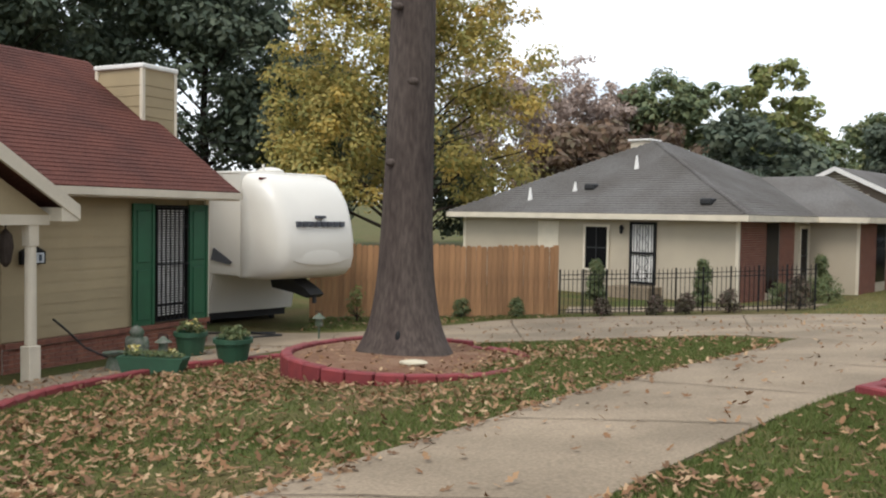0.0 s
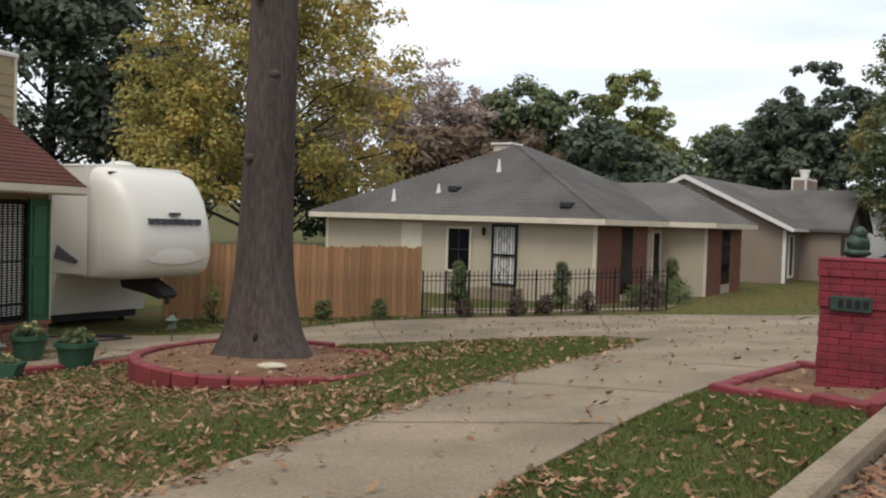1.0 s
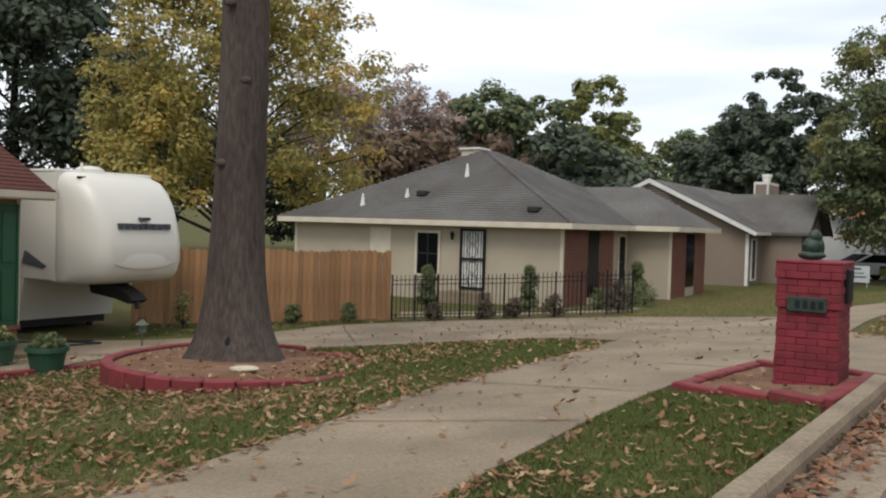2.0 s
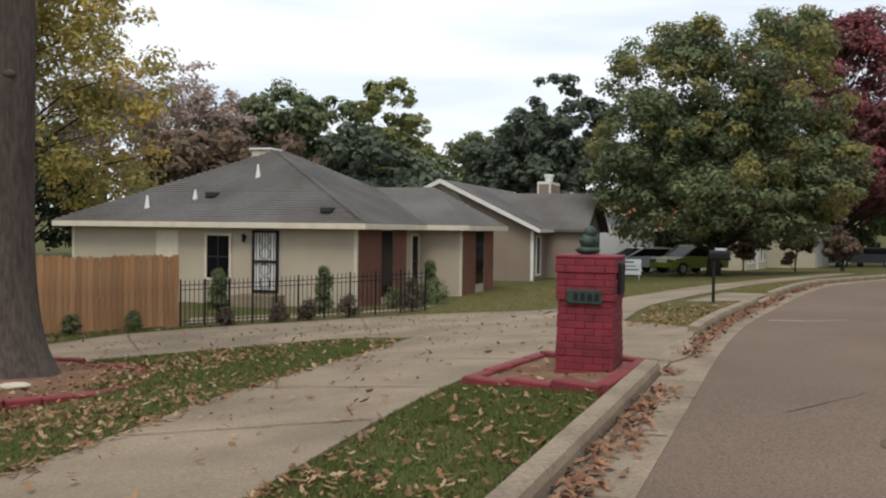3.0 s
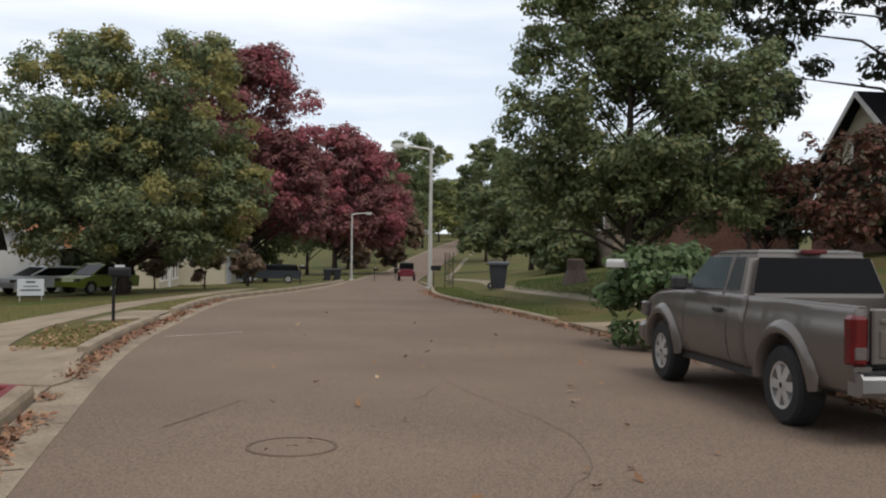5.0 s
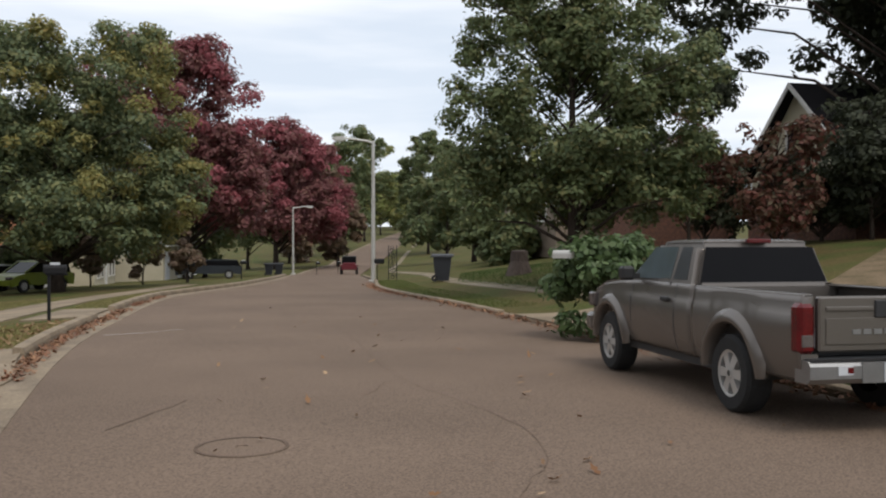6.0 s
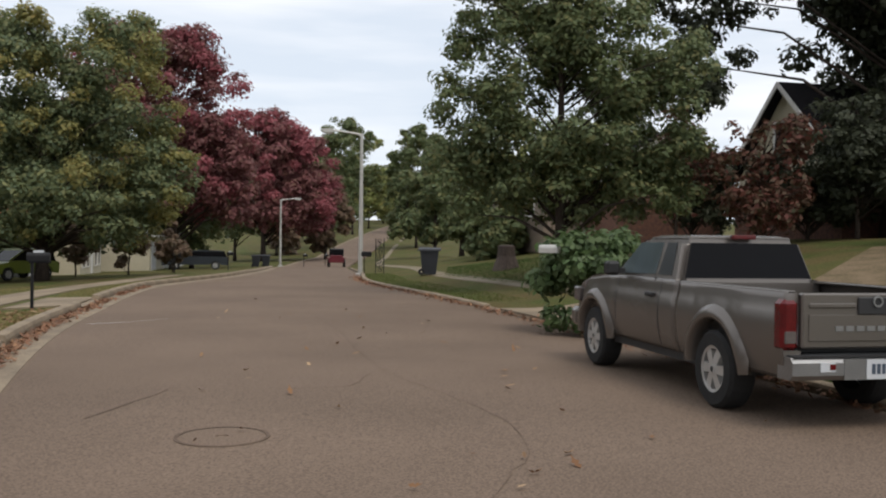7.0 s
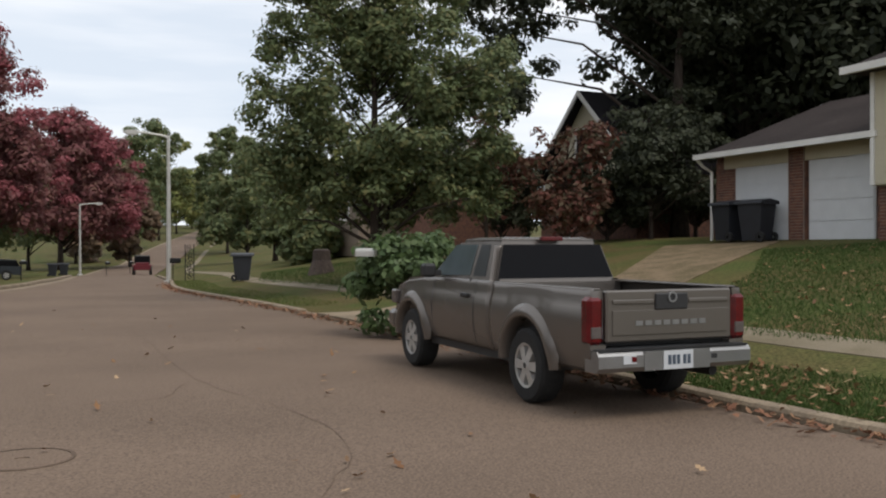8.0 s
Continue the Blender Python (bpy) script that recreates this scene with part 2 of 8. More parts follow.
def prism(bm, outline, y0, y1):
    """An outline in x and z, drawn out from y0 to y1."""
    a = [bm.verts.new((x, y0, z)) for x, z in outline]
    b = [bm.verts.new((x, y1, z)) for x, z in outline]
    n = len(outline)
    for j in range(n):
        bm.faces.new((a[j], a[(j + 1) % n], b[(j + 1) % n], b[j]))
    bm.faces.new(a[::-1])
    bm.faces.new(b)


# ---- the lie of the land ----
KERB_LEFT = [(-60, -66), (-3.0, -2.6), (3.17, 4.69), (5.45, 7.39), (8.94, 11.45), (12.2, 14.75), (21.3, 23.0), (25.6, 25.6), (31.5, 29.0),
             (38.5, 34.0), (71.0, 60.0), (120, 92), (178, 126), (245, 163), (400, 250)]
KERB_RIGHT = [(-52, -72), (5.4, -5.2), (9.0, -0.72), (10.63, 0.92), (16.8, 6.9), (20.8, 10.95), (30.2, 20.6), (38.6, 27.0), (76, 55.4),
              (124, 86), (182, 119.5), (249, 156), (404, 243)]
LEVELS = [(-90, 0.4), (0, -0.10), (25, -0.16), (47, -0.32), (92, -1.25), (130, -1.0), (217, 3.4), (300, 7.6), (480, 13)]


def smooth_line(points, step):
    """Points on a smooth line through the given ones."""
    out = []
    p = [np.array(q, float) for q in points]
    for k in range(len(p) - 1):
        a, b = p[max(k - 1, 0)], p[min(k + 2, len(p) - 1)]
        n = max(2, int(np.linalg.norm(p[k + 1] - p[k]) / step))
        chord = np.linalg.norm(p[k + 1] - p[k])
        m0 = (p[k + 1] - a) / max(np.linalg.norm(p[k + 1] - a), 1e-6) * chord
        m1 = (b - p[k]) / max(np.linalg.norm(b - p[k]), 1e-6) * chord
        for t in np.arange(n) / n:
            out.append((2 * t**3 - 3 * t**2 + 1) * p[k] + (t**3 - 2 * t**2 + t) * m0 + (-2 * t**3 + 3 * t**2) * p[k + 1] + (t**3 - t**2) * m1)
    out.append(p[-1])
    return np.array(out)


LEFT_LINE, RIGHT_LINE = smooth_line(KERB_LEFT, 1.5), smooth_line(KERB_RIGHT, 1.5)


def side_of(line, x, y):
    """How far points lie to the left of a line (negative: to the right)."""
    a, b = line[:-1], line[1:]
    d = b - a
    best, sign = np.full(x.shape, 1e9), np.zeros(x.shape)
    for k in range(len(a)):
        px, py = x - a[k, 0], y - a[k, 1]
        t = np.clip((px * d[k, 0] + py * d[k, 1]) / (d[k] @ d[k]), 0, 1)
        r = np.hypot(px - t * d[k, 0], py - t * d[k, 1])
        near = r < best
        best = np.where(near, r, best)
        sign = np.where(near, np.sign(d[k, 0] * py - d[k, 1] * px), sign)
    return best * sign


def road_level(x, y):
    s = (x - 1.0) * 0.766 + y * 0.643
    return np.interp(s, [q[0] for q in LEVELS], [q[1] for q in LEVELS])


def land(x, y):
    """The height of the ground."""
    x, y = np.asarray(x, float), np.asarray(y, float)
    dl, dr = side_of(LEFT_LINE, x, y), -side_of(RIGHT_LINE, x, y)
    far = np.clip((np.hypot(x, y) - 60) / 60, 0, 1)
    fall = np.interp((x - 1) * 0.766 + y * 0.643, [27, 38, 50, 90], [0.085, 0.066, 0.040, 0.034])
    z = road_level(x, y)
    ld = np.clip(dl, 0, None)
    down = fall * (ld - np.logaddexp(0, (ld - 13) * 1.2) / 1.2)
    rd = np.clip(dr - 1.2, 0, None)
    up = 0.155 * (1 - 0.6 * far) * (rd - np.logaddexp(0, rd - 11.5))
    z = np.where(dl > 0, z + 0.05 - down, z)
    z = np.where(dr > 0, z + 0.05 + np.clip(up, 0, None), z)
    return z


def level(x, y):
    return float(land(np.array([x]), np.array([y]))[0])


def draped(name, left, right, mat, lift, step=0.5, across=6, label="", category="", kind="structure", z_of=land):
    """A sheet that lies on the land between two edges."""
    a, b = smooth_line(left, step), smooth_line(right, step)
    n = max(len(a), len(b))
    t = np.linspace(0, 1, n)
    a = np.stack([np.interp(t, np.linspace(0, 1, len(a)), a[:, k]) for k in (0, 1)], 1)
    b = np.stack([np.interp(t, np.linspace(0, 1, len(b)), b[:, k]) for k in (0, 1)], 1)
    w = np.linspace(0, 1, across + 1)
    grid = a[:, None, :] * (1 - w)[None, :, None] + b[:, None, :] * w[None, :, None]
    pts = grid.reshape(-1, 2)
    z = z_of(pts[:, 0], pts[:, 1]) + lift
    faces = [(i * (across + 1) + j, i * (across + 1) + j + 1, (i + 1) * (across + 1) + j + 1, (i + 1) * (across + 1) + j)
             for i in range(n - 1) for j in range(across)]
    top = len(pts)
    verts = [(p[0], p[1], q) for p, q in zip(pts, z)] + [(p[0], p[1], q - lift - 0.12) for p, q in zip(pts, z)]
    rim = [i * (across + 1) for i in range(n)], [i * (across + 1) + across for i in range(n)], list(range(across + 1)), list(range((n - 1) * (across + 1), n * (across + 1)))
    for edge in rim:
        faces += [(p, q, q + top, p + top) for p, q in zip(edge, edge[1:])]
    ob = quick(name, verts, faces, mat, smooth=False)
    return tagged(ob, label, category, kind=kind)


# ground: one sheet to the horizon, finer near the camera
def ticks():
    fine = list(np.arange(-24, 46, 0.5))
    out = []
    g = 0.6
    v = fine[-1]
    while v < 1800:
        v += g
        g *= 1.13
        out.append(v)
    back_side = []
    g, v = 0.6, fine[0]
    while v > -1500:
        v -= g
        g *= 1.2
        back_side.append(v)
    return np.array(back_side[::-1] + fine + out)


GX, GY = ticks(), ticks()
gx, gy = np.meshgrid(GX, GY)
gz = land(gx.ravel(), gy.ravel()).reshape(gx.shape)
on_road = (side_of(LEFT_LINE, gx.ravel(), gy.ravel()) < 0.3) & (side_of(RIGHT_LINE, gx.ravel(), gy.ravel()) > -0.3)
gz = gz - np.where(on_road.reshape(gx.shape), 0.22, 0.0)
nx, ny = len(GX), len(GY)
ground = quick("ground", np.stack([gx.ravel(), gy.ravel(), gz.ravel()], 1).tolist(),
               [(j * nx + i, j * nx + i + 1, (j + 1) * nx + i + 1, (j + 1) * nx + i) for j in range(ny - 1) for i in range(nx - 1)], LAWN, smooth=True)
tagged(ground, "patchy autumn lawn with bare brown soil between the grass", "ground", kind="structure")


def road_z(x, y):
    return road_level(np.asarray(x), np.asarray(y))


def shifted(line, d):
    """The line moved d metres to its left."""
    p = np.array(line, float)
    t = np.gradient(p, axis=0)
    t /= np.linalg.norm(t, axis=1)[:, None]
    return p + d * np.stack([-t[:, 1], t[:, 0]], 1)


draped("road", shifted(LEFT_LINE, -0.43)[::2].tolist(), shifted(RIGHT_LINE, 0.1)[::2].tolist(), ASPHALT, 0.0, 1.5, 10,
       "worn brown-grey asphalt street", "road", z_of=road_z)
draped("gutter", shifted(LEFT_LINE, -0.02)[::2].tolist(), shifted(LEFT_LINE, -0.48)[::2].tolist(), KERB, 0.006, 1.5, 2,
       "stained concrete gutter pan along the kerb", "gutter", z_of=road_z)

# ---- buildings ----
# ---- concrete ----
draped("driveway", [(-7.0, -2.6), (-3.0, 2.2), (-0.85, 5.4), (-0.05, 6.8), (0.75, 8.15), (1.85, 10.0), (2.9, 11.4), (4.0, 12.8), (5.65, 15.05), (7.8, 17.2), (9.6, 18.8)],
       [(-4.2, -4.2), (-0.6, 1.8), (1.3, 5.0), (2.2, 6.35), (3.1, 7.65), (4.0, 8.8), (5.0, 9.9), (6.2, 10.2), (6.75, 9.0), (8.6, 11.1), (9.3, 12.0)], CONCRETE, 0.03, 0.4, 8,
       "cracked tan concrete drive with scattered leaves", "driveway")
draped("drive_turn", [(-10, 17.2), (-2.9, 17.0), (0.86, 16.6), (4.6, 16.4), (5.6, 15.1), (6.4, 13.5)],
       [(-10, 19.4), (-3.3, 19.3), (-0.6, 21.0), (0.9, 22.6), (3.8, 23.5), (8.1, 22.1), (10.5, 19.5)], CONCRETE, 0.022, 0.4, 8,
       "wide tan concrete drive behind the lawn", "driveway")
draped("sidewalk", [(8.5, 13.2), (12.2, 18.0), (15.0, 20.5), (20.1, 24.7), (26, 29), (33, 33.5)], [(7.4, 15.6), (10.6, 19.2), (14.0, 22.4), (19.4, 26.6), (25, 30.6), (32.4, 34.6)], CONCRETE, 0.026, 0.5, 4,
       "pale concrete walk beside the verge", "sidewalk")
draped("apron", [(13.6, 18.6), (16.4, 20.9)], [(14.05, 16.85), (16.1, 18.6)], CONCRETE, 0.034, 0.4, 4, "pale concrete driveway apron", "apron")
draped("front_walk", [(7.6, 21.2), (9.2, 20.6), (10.9, 19.6)], [(7.5, 20.85), (9.1, 20.2), (10.6, 19.2)], CONCRETE, 0.02, 0.4, 2, "narrow concrete front walk", "walk")
draped("house_walk", [(-9, 8.0), (-6.4, 11.4), (-5.9, 13.4), (-5.2, 15.4), (-4.2, 17.4)], [(-7.0, 7.6), (-5.05, 10.6), (-4.85, 12.2), (-4.25, 14.1), (-2.9, 17.0)], KERB, 0.016, 0.4, 4,
       "grey concrete walk along the house front", "walk")
draped("right_sidewalk", shifted(RIGHT_LINE, -2.55)[::2].tolist(), shifted(RIGHT_LINE, -3.2)[::2].tolist(), DIRTY_WALK, 0.012, 1.5, 2, "narrow dirty concrete sidewalk", "sidewalk")
draped("right_apron", [(15.4, 5.4), (19.0, 9.1)], [(17.4, 3.4), (21.0, 7.1)], CONCRETE, 0.03, 0.4, 4, "pale concrete driveway apron", "apron")
draped("garage_drive", [(14.2, 4.0), (20.5, 3.2), (27.6, 2.6)], [(13.2, 2.9), (19.8, 1.4), (25.8, -0.4)], EARTH, 0.02, 0.5, 6, "bare brown earth drive up to the garage", "driveway")

draped("gravel_bed", [(2.5, 24.9), (5.4, 25.3), (8.9, 25.0)], [(2.7, 26.6), (6.2, 27.0), (10.2, 27.0)], CONCRETE, 0.03, 0.5, 4, "pale gravel bed behind the iron fence", "gravel")
# kerbs: cast lengths with joints, on both sides; none at the aprons
def kerb(line, name, gaps, out, lo, hi, tall=0.15):
    """Kerb stones along a line; out: +1 where the verge lies to the left."""
    pts = smooth_line([tuple(p) for p in line], 1.2)
    holder = thing(name, pose(0, 0, 0), "stained concrete street kerb with joints", "kerb", kind="structure")
    for p, q in zip(pts, pts[1:]):
        mid = (p + q) / 2
        if not lo < mid[0] < hi:
            continue
        way = q - p
        long = np.linalg.norm(way)
        low = any(a < mid[0] < b for a, b in gaps)
        h = 0.035 if low else tall
        z = float(road_level(mid[0], mid[1]))
        bm = bmesh.new()
        prof = [(0.0, -0.2), (0.0, h * 0.55), (0.02, h * 0.92), (0.05, h), (0.16, h + 0.005), (0.17, -0.2)]
        prism(bm, prof, -long / 2 + 0.006, long / 2 - 0.006)
        ob = part("kerb_stone", bm, KERB, holder)
        ang = math.atan2(way[1], way[0])
        ob.matrix_basis = Matrix.Translation((mid[0], mid[1], z)) @ Matrix.Rotation(ang - math.pi / 2, 4, "Z") @ Matrix.Scale(-1 if out > 0 else 1, 4, (1, 0, 0))
    return holder


kerb(KERB_LEFT, "kerb_left", [(6.7, 8.9), (14.0, 16.2)], 1, -12, 60)
kerb(KERB_RIGHT, "kerb_right", [(16.5, 20.3)], -1, -8, 60, 0.085)


# ---- generic house pieces ----
def hip_roof(name, x0, x1, y0, y1, z0, rise, ridge0, ridge1, mat, parent, along="x", thick=0.12):
    """A hip or gable roof over a rectangle. ridge0, ridge1: where the ridge starts and ends along its axis."""
    bm = bmesh.new()
    if along == "x":
        ym = (y0 + y1) / 2
        r = [(ridge0, ym, z0 + rise), (ridge1, ym, z0 + rise)]
        c = [(x0, y0, z0), (x1, y0, z0), (x1, y1, z0), (x0, y1, z0)]
    else:
        xm = (x0 + x1) / 2
        r = [(xm, ridge0, z0 + rise), (xm, ridge1, z0 + rise)]
        c = [(x1, y0, z0), (x1, y1, z0), (x0, y1, z0), (x0, y0, z0)]
    top = [bm.verts.new(p) for p in c]
    rd = [bm.verts.new(p) for p in r]
    low = [bm.verts.new((p[0], p[1], p[2] - thick)) for p in c]
    bm.faces.new((top[0], top[1], rd[1], rd[0]))
    bm.faces.new((top[2], top[3], rd[0], rd[1]))
    bm.faces.new((top[1], top[2], rd[1]))
    bm.faces.new((top[3], top[0], rd[0]))
    for k in range(4):
        bm.faces.new((top[k], low[k], low[(k + 1) % 4], top[(k + 1) % 4]))
    bm.faces.new(low[::-1])
    return part(name, bm, mat, parent)


def shingle_courses(origin, along, up, n_across, n_up, shrink0, shrink1, length, height, mat, parent, lift=0.012):
    """Rows of shingle tabs lying on a roof slope, joined into one part; each row is a lapped strip."""
    o, a, u = Vector(origin), Vector(along).normalized(), Vector(up).normalized()
    nrm = a.cross(u).normalized()
    if nrm.z < 0:
        nrm = -nrm
    verts, faces = [], []
    rnd = random.Random(7)
    for r in range(n_up):
        v0, v1 = height * r / n_up, height * (r + 1) / n_up + 0.02
        t = r / n_up
        s0, s1 = shrink0 * t, length - shrink1 * t
        k = max(2, int((s1 - s0) / (length / n_across)))
        off = rnd.random() * 0.5
        for j in range(k):
            w = (s1 - s0) / k
            p0, p1 = s0 + (j + off * 0.3) * w, min(s0 + (j + 1 + off * 0.3) * w - 0.006, s1)
            b = len(verts)
            for x, y, z in ((p0, v0, lift + rnd.uniform(0, 0.006)), (p1, v0, lift + rnd.uniform(0, 0.006)), (p1, v1, 0.002), (p0, v1, 0.002), (p0, v0, 0), (p1, v0, 0)):
                verts.append(o + a * x + u * y + nrm * z)
            faces += [(b, b + 1, b + 2, b + 3), (b, b + 4, b + 5, b + 1)]
    ob = quick("shingles", verts, faces, mat, parent)
    ob["kind"] = "stuff"
    return ob


def lap_siding(x0, x1, z0, z1, y, mat, parent, course=0.2, holes=(), facing=-1):
    """Lapped boards on a wall along x; holes: (x0, x1, z0, z1) left open."""
    n = max(1, round((z1 - z0) / course))
    h = (z1 - z0) / n
    for k in range(n):
        a, b = z0 + k * h, z0 + (k + 1) * h
        spans = [(x0, x1)]
        for hx0, hx1, hz0, hz1 in holes:
            if hz0 < b - 0.02 and hz1 > a + 0.02:
                cut = []
                for s, e in spans:
                    if hx1 <= s or hx0 >= e:
                        cut.append((s, e))
                    else:
                        cut += [(s, hx0)] if hx0 > s else []
                        cut += [(hx1, e)] if hx1 < e else []
                spans = cut
        for s, e in spans:
            bm = bmesh.new()
            f = facing
            verts = [bm.verts.new(p) for p in ((s, y, a), (e, y, a), (e, y, b), (s, y, b), (s, y + f * 0.022, a), (e, y + f * 0.022, a), (e, y + f * 0.012, b), (s, y + f * 0.012, b))]
            for q in ((4, 5, 6, 7), (0, 1, 5, 4), (3, 2, 6, 7), (0, 3, 7, 4), (1, 2, 6, 5), (0, 1, 2, 3)):
                bm.faces.new([verts[i] for i in q])
            part("siding_board", bm, mat, parent)


def sash_window(parent, x0, x1, z0, z1, y, frame_mat, facing=-1, name="window", grid=(1, 2), border=0.07):
    """A window proud of a wall along x: frame, glass, muntins."""
    f = facing
    bm = bmesh.new()
    for a, b, c, d in ((x0 - border, x0, z0 - border, z1 + border), (x1, x1 + border, z0 - border, z1 + border), (x0, x1, z1, z1 + border), (x0, x1, z0 - border, z0)):
        box(bm, a, b, min(y, y + f * 0.06), max(y, y + f * 0.06), c, d)
    fr = part(name, bm, frame_mat, parent)
    boxed("pane", (x0, x1, min(y + f * 0.01, y + f * 0.02), max(y + f * 0.01, y + f * 0.02), z0, z1), GLASS_DARK, fr, "dark window glass")
    bm = bmesh.new()
    for i in range(1, grid[0]):
        x = x0 + (x1 - x0) * i / grid[0]
        box(bm, x - 0.015, x + 0.015, min(y + f * 0.02, y + f * 0.045), max(y + f * 0.02, y + f * 0.045), z0, z1)
    for i in range(1, grid[1]):
        z = z0 + (z1 - z0) * i / grid[1]
        box(bm, x0, x1, min(y + f * 0.02, y + f * 0.045), max(y + f * 0.02, y + f * 0.045), z - 0.02, z + 0.02)
    if len(bm.verts):
        part("muntins", bm, BLACK_PLASTIC, fr)
    else:
        bm.free()
    return fr


def brick_panel(parent, x0, x1, z0, z1, y, mat, facing=-1, limit=300, bl=0.22, bh=0.075):
    """Bricks in running bond on a mortar bed along x. Past the limit the rest are joined."""
    f = facing
    boxed("mortar_bed", (x0, x1, min(y, y + f * 0.02), max(y, y + f * 0.02), z0, z1), MORTAR, parent)
    me = None
    count = 0
    rest_v, rest_f = [], []
    row = 0
    z = z0
    while z + bh * 0.6 < z1:
        x = x0 - (bl / 2 if row % 2 else 0)
        while x < x1:
            a, b = max(x, x0) + 0.004, min(x + bl, x1) - 0.004
            if b - a > 0.03:
                c = [(a, z + 0.005), (b, z + 0.005), (b, min(z + bh, z1) - 0.005), (a, min(z + bh, z1) - 0.005)]
                base = len(rest_v)
                ya, yb = y + f * 0.02, y + f * 0.034
                rest_v += [(p, ya, q) for p, q in c] + [(p, yb, q) for p, q in c]
                rest_f += [tuple(base + i for i in q) for q in ((4, 5, 6, 7), (0, 1, 5, 4), (1, 2, 6, 5), (2, 3, 7, 6), (3, 0, 4, 7))]
                count += 1
            x += bl
        z += bh
        row += 1
    ob = quick("bricks", rest_v, rest_f, mat, parent)
    ob["kind"] = "stuff"
    return ob


# ---- the house with the red-brown roof ----
# local frame: x runs along the front away from the far corner, y goes back, z up from the corner's ground
def front_frame(corner, bearing, z):
    """x along the front towards the back of the bearing, y away from the street."""
    b = radians(bearing)
    ex = Vector((-math.sin(b), -math.cos(b), 0))
    ey = Vector((-math.cos(b), math.sin(b), 0))
    m = Matrix.Identity(4)
    m.col[0][:3], m.col[1][:3], m.col[2][:3], m.col[3][:3] = ex, ey, (0, 0, 1), (corner[0], corner[1], z)
    return m


def red_roof_house():
    # x: along the front from the far corner towards the porch; y: back from the street
    m = front_frame((-5.06, 17.6), 23, -1.05)
    h = thing("house", m, "tan lap-sided ranch house with a red-brown shingle roof and green shutters", "house")
    L, D = 13.0, 7.6
    boxed("foundation", (0.02, L, 0.03, D, -0.5, 0.40), BRICK, h, "red-brown brick base")
    boxed("wall", (0.03, L, 0.05, D, 0.40, 2.75), TAN_SIDING, h)
    lap_siding(0.0, 4.6, 0.42, 2.75, 0.05, TAN_SIDING, h, 0.185, holes=[(0.5, 1.5, 0.40, 2.62)])
    boxed("corner_board", (-0.03, 0.06, -0.02, 0.1, 0.40, 2.75), CREAM_TRIM, h)
    boxed("brick_ledge", (-0.02, 4.6, -0.06, 0.03, 0.32, 0.40), BRICK, h)
    brick_panel(h, 0.0, 4.6, -0.3, 0.32, 0.03, BRICK)
    # barred window with blinds
    d = boxed("window", (0.56, 1.44, 0.0, 0.05, 0.43, 2.60), GLASS_DARK, h, "dark barred window with white blinds")
    bm = bmesh.new()
    for k in range(44):
        z = 0.55 + k * 0.045
        box(bm, 0.66, 1.34, -0.012, -0.006, z, z + 0.018)
    part("blind", bm, WHITE_TRIM, d, "half-lit white slatted blind")["kind"] = "stuff"
    for k in range(8):
        x = 0.60 + k * 0.114
        boxed("upright_bar", (x - 0.008, x + 0.008, -0.05, -0.03, 0.45, 2.58), BLACK_IRON, d)
    for z in (0.45, 0.75, 1.5, 2.2, 2.56):
        boxed("cross_bar", (0.57, 1.43, -0.058, -0.051, z - 0.012, z + 0.012), BLACK_IRON, d)
    for x0 in (0.02, 1.46):
        bm = bmesh.new()
        box(bm, x0, x0 + 0.52, -0.03, 0.0, 0.40, 2.62)
        for a, b in ((0.5, 1.42), (1.55, 2.5)):
            box(bm, x0 + 0.09, x0 + 0.43, -0.05, -0.03, a, b, bevel=0.015)
        for xx in (x0, x0 + 0.46):
            box(bm, xx, xx + 0.06, -0.045, -0.03, 0.40, 2.62)
        part("shutter", bm, GREEN_PAINT, h, "dark green panelled shutter")
    # main roof with its front eave
    z0, over, half = 2.88, 0.45, 3.8
    bm = bmesh.new()
    prof = [(-over, z0), (half, z0 + 2.85), (2 * half + over, z0), (2 * half + over, z0 - 0.1), (half, z0 + 2.73), (-over, z0 - 0.1)]
    rings = [[bm.verts.new((x, y, z)) for y, z in prof] for x in (-0.45, L + 0.4)]
    for j in range(6):
        bm.faces.new((rings[0][j], rings[0][(j + 1) % 6], rings[1][(j + 1) % 6], rings[1][j]))
    bm.faces.new(rings[0])
    bm.faces.new(rings[1][::-1])
    roof = part("roof", bm, RED_ROOF, h, "weathered red-brown shingle roof")
    shingle_courses((-0.45, -over, z0), (1, 0, 0), (0, half + over, 2.85), 44, 38, 0, 0, 10.5, math.hypot(half + over, 2.85), RED_ROOF, roof)
    boxed("fascia", (-0.47, 4.35, -over - 0.04, -over + 0.02, z0 - 0.14, z0 - 0.012), CREAM_TRIM, h)
    boxed("soffit", (-0.45, L, -over + 0.02, 0.0, z0 - 0.17, z0 - 0.13), CREAM_TRIM, h)
    bm = bmesh.new()
    v = [bm.verts.new(p) for p in ((0.03, 0, 2.75), (0.03, 2 * half, 2.75), (0.03, half, z0 + 2.6), (0.1, 0, 2.75), (0.1, 2 * half, 2.75), (0.1, half, z0 + 2.6))]
    for q in ((0, 1, 2), (3, 5, 4), (0, 2, 5, 3), (1, 4, 5, 2), (0, 3, 4, 1)):
        bm.faces.new([v[i] for i in q])
    part("gable", bm, TAN_SIDING, h)
    # chimney on the far gable
    ch = boxed("chimney", (-0.95, -0.02, 1.75, 3.05, -0.5, 5.42), TAN_SIDING, h, "tan board-sided chimney with cream corner trim")
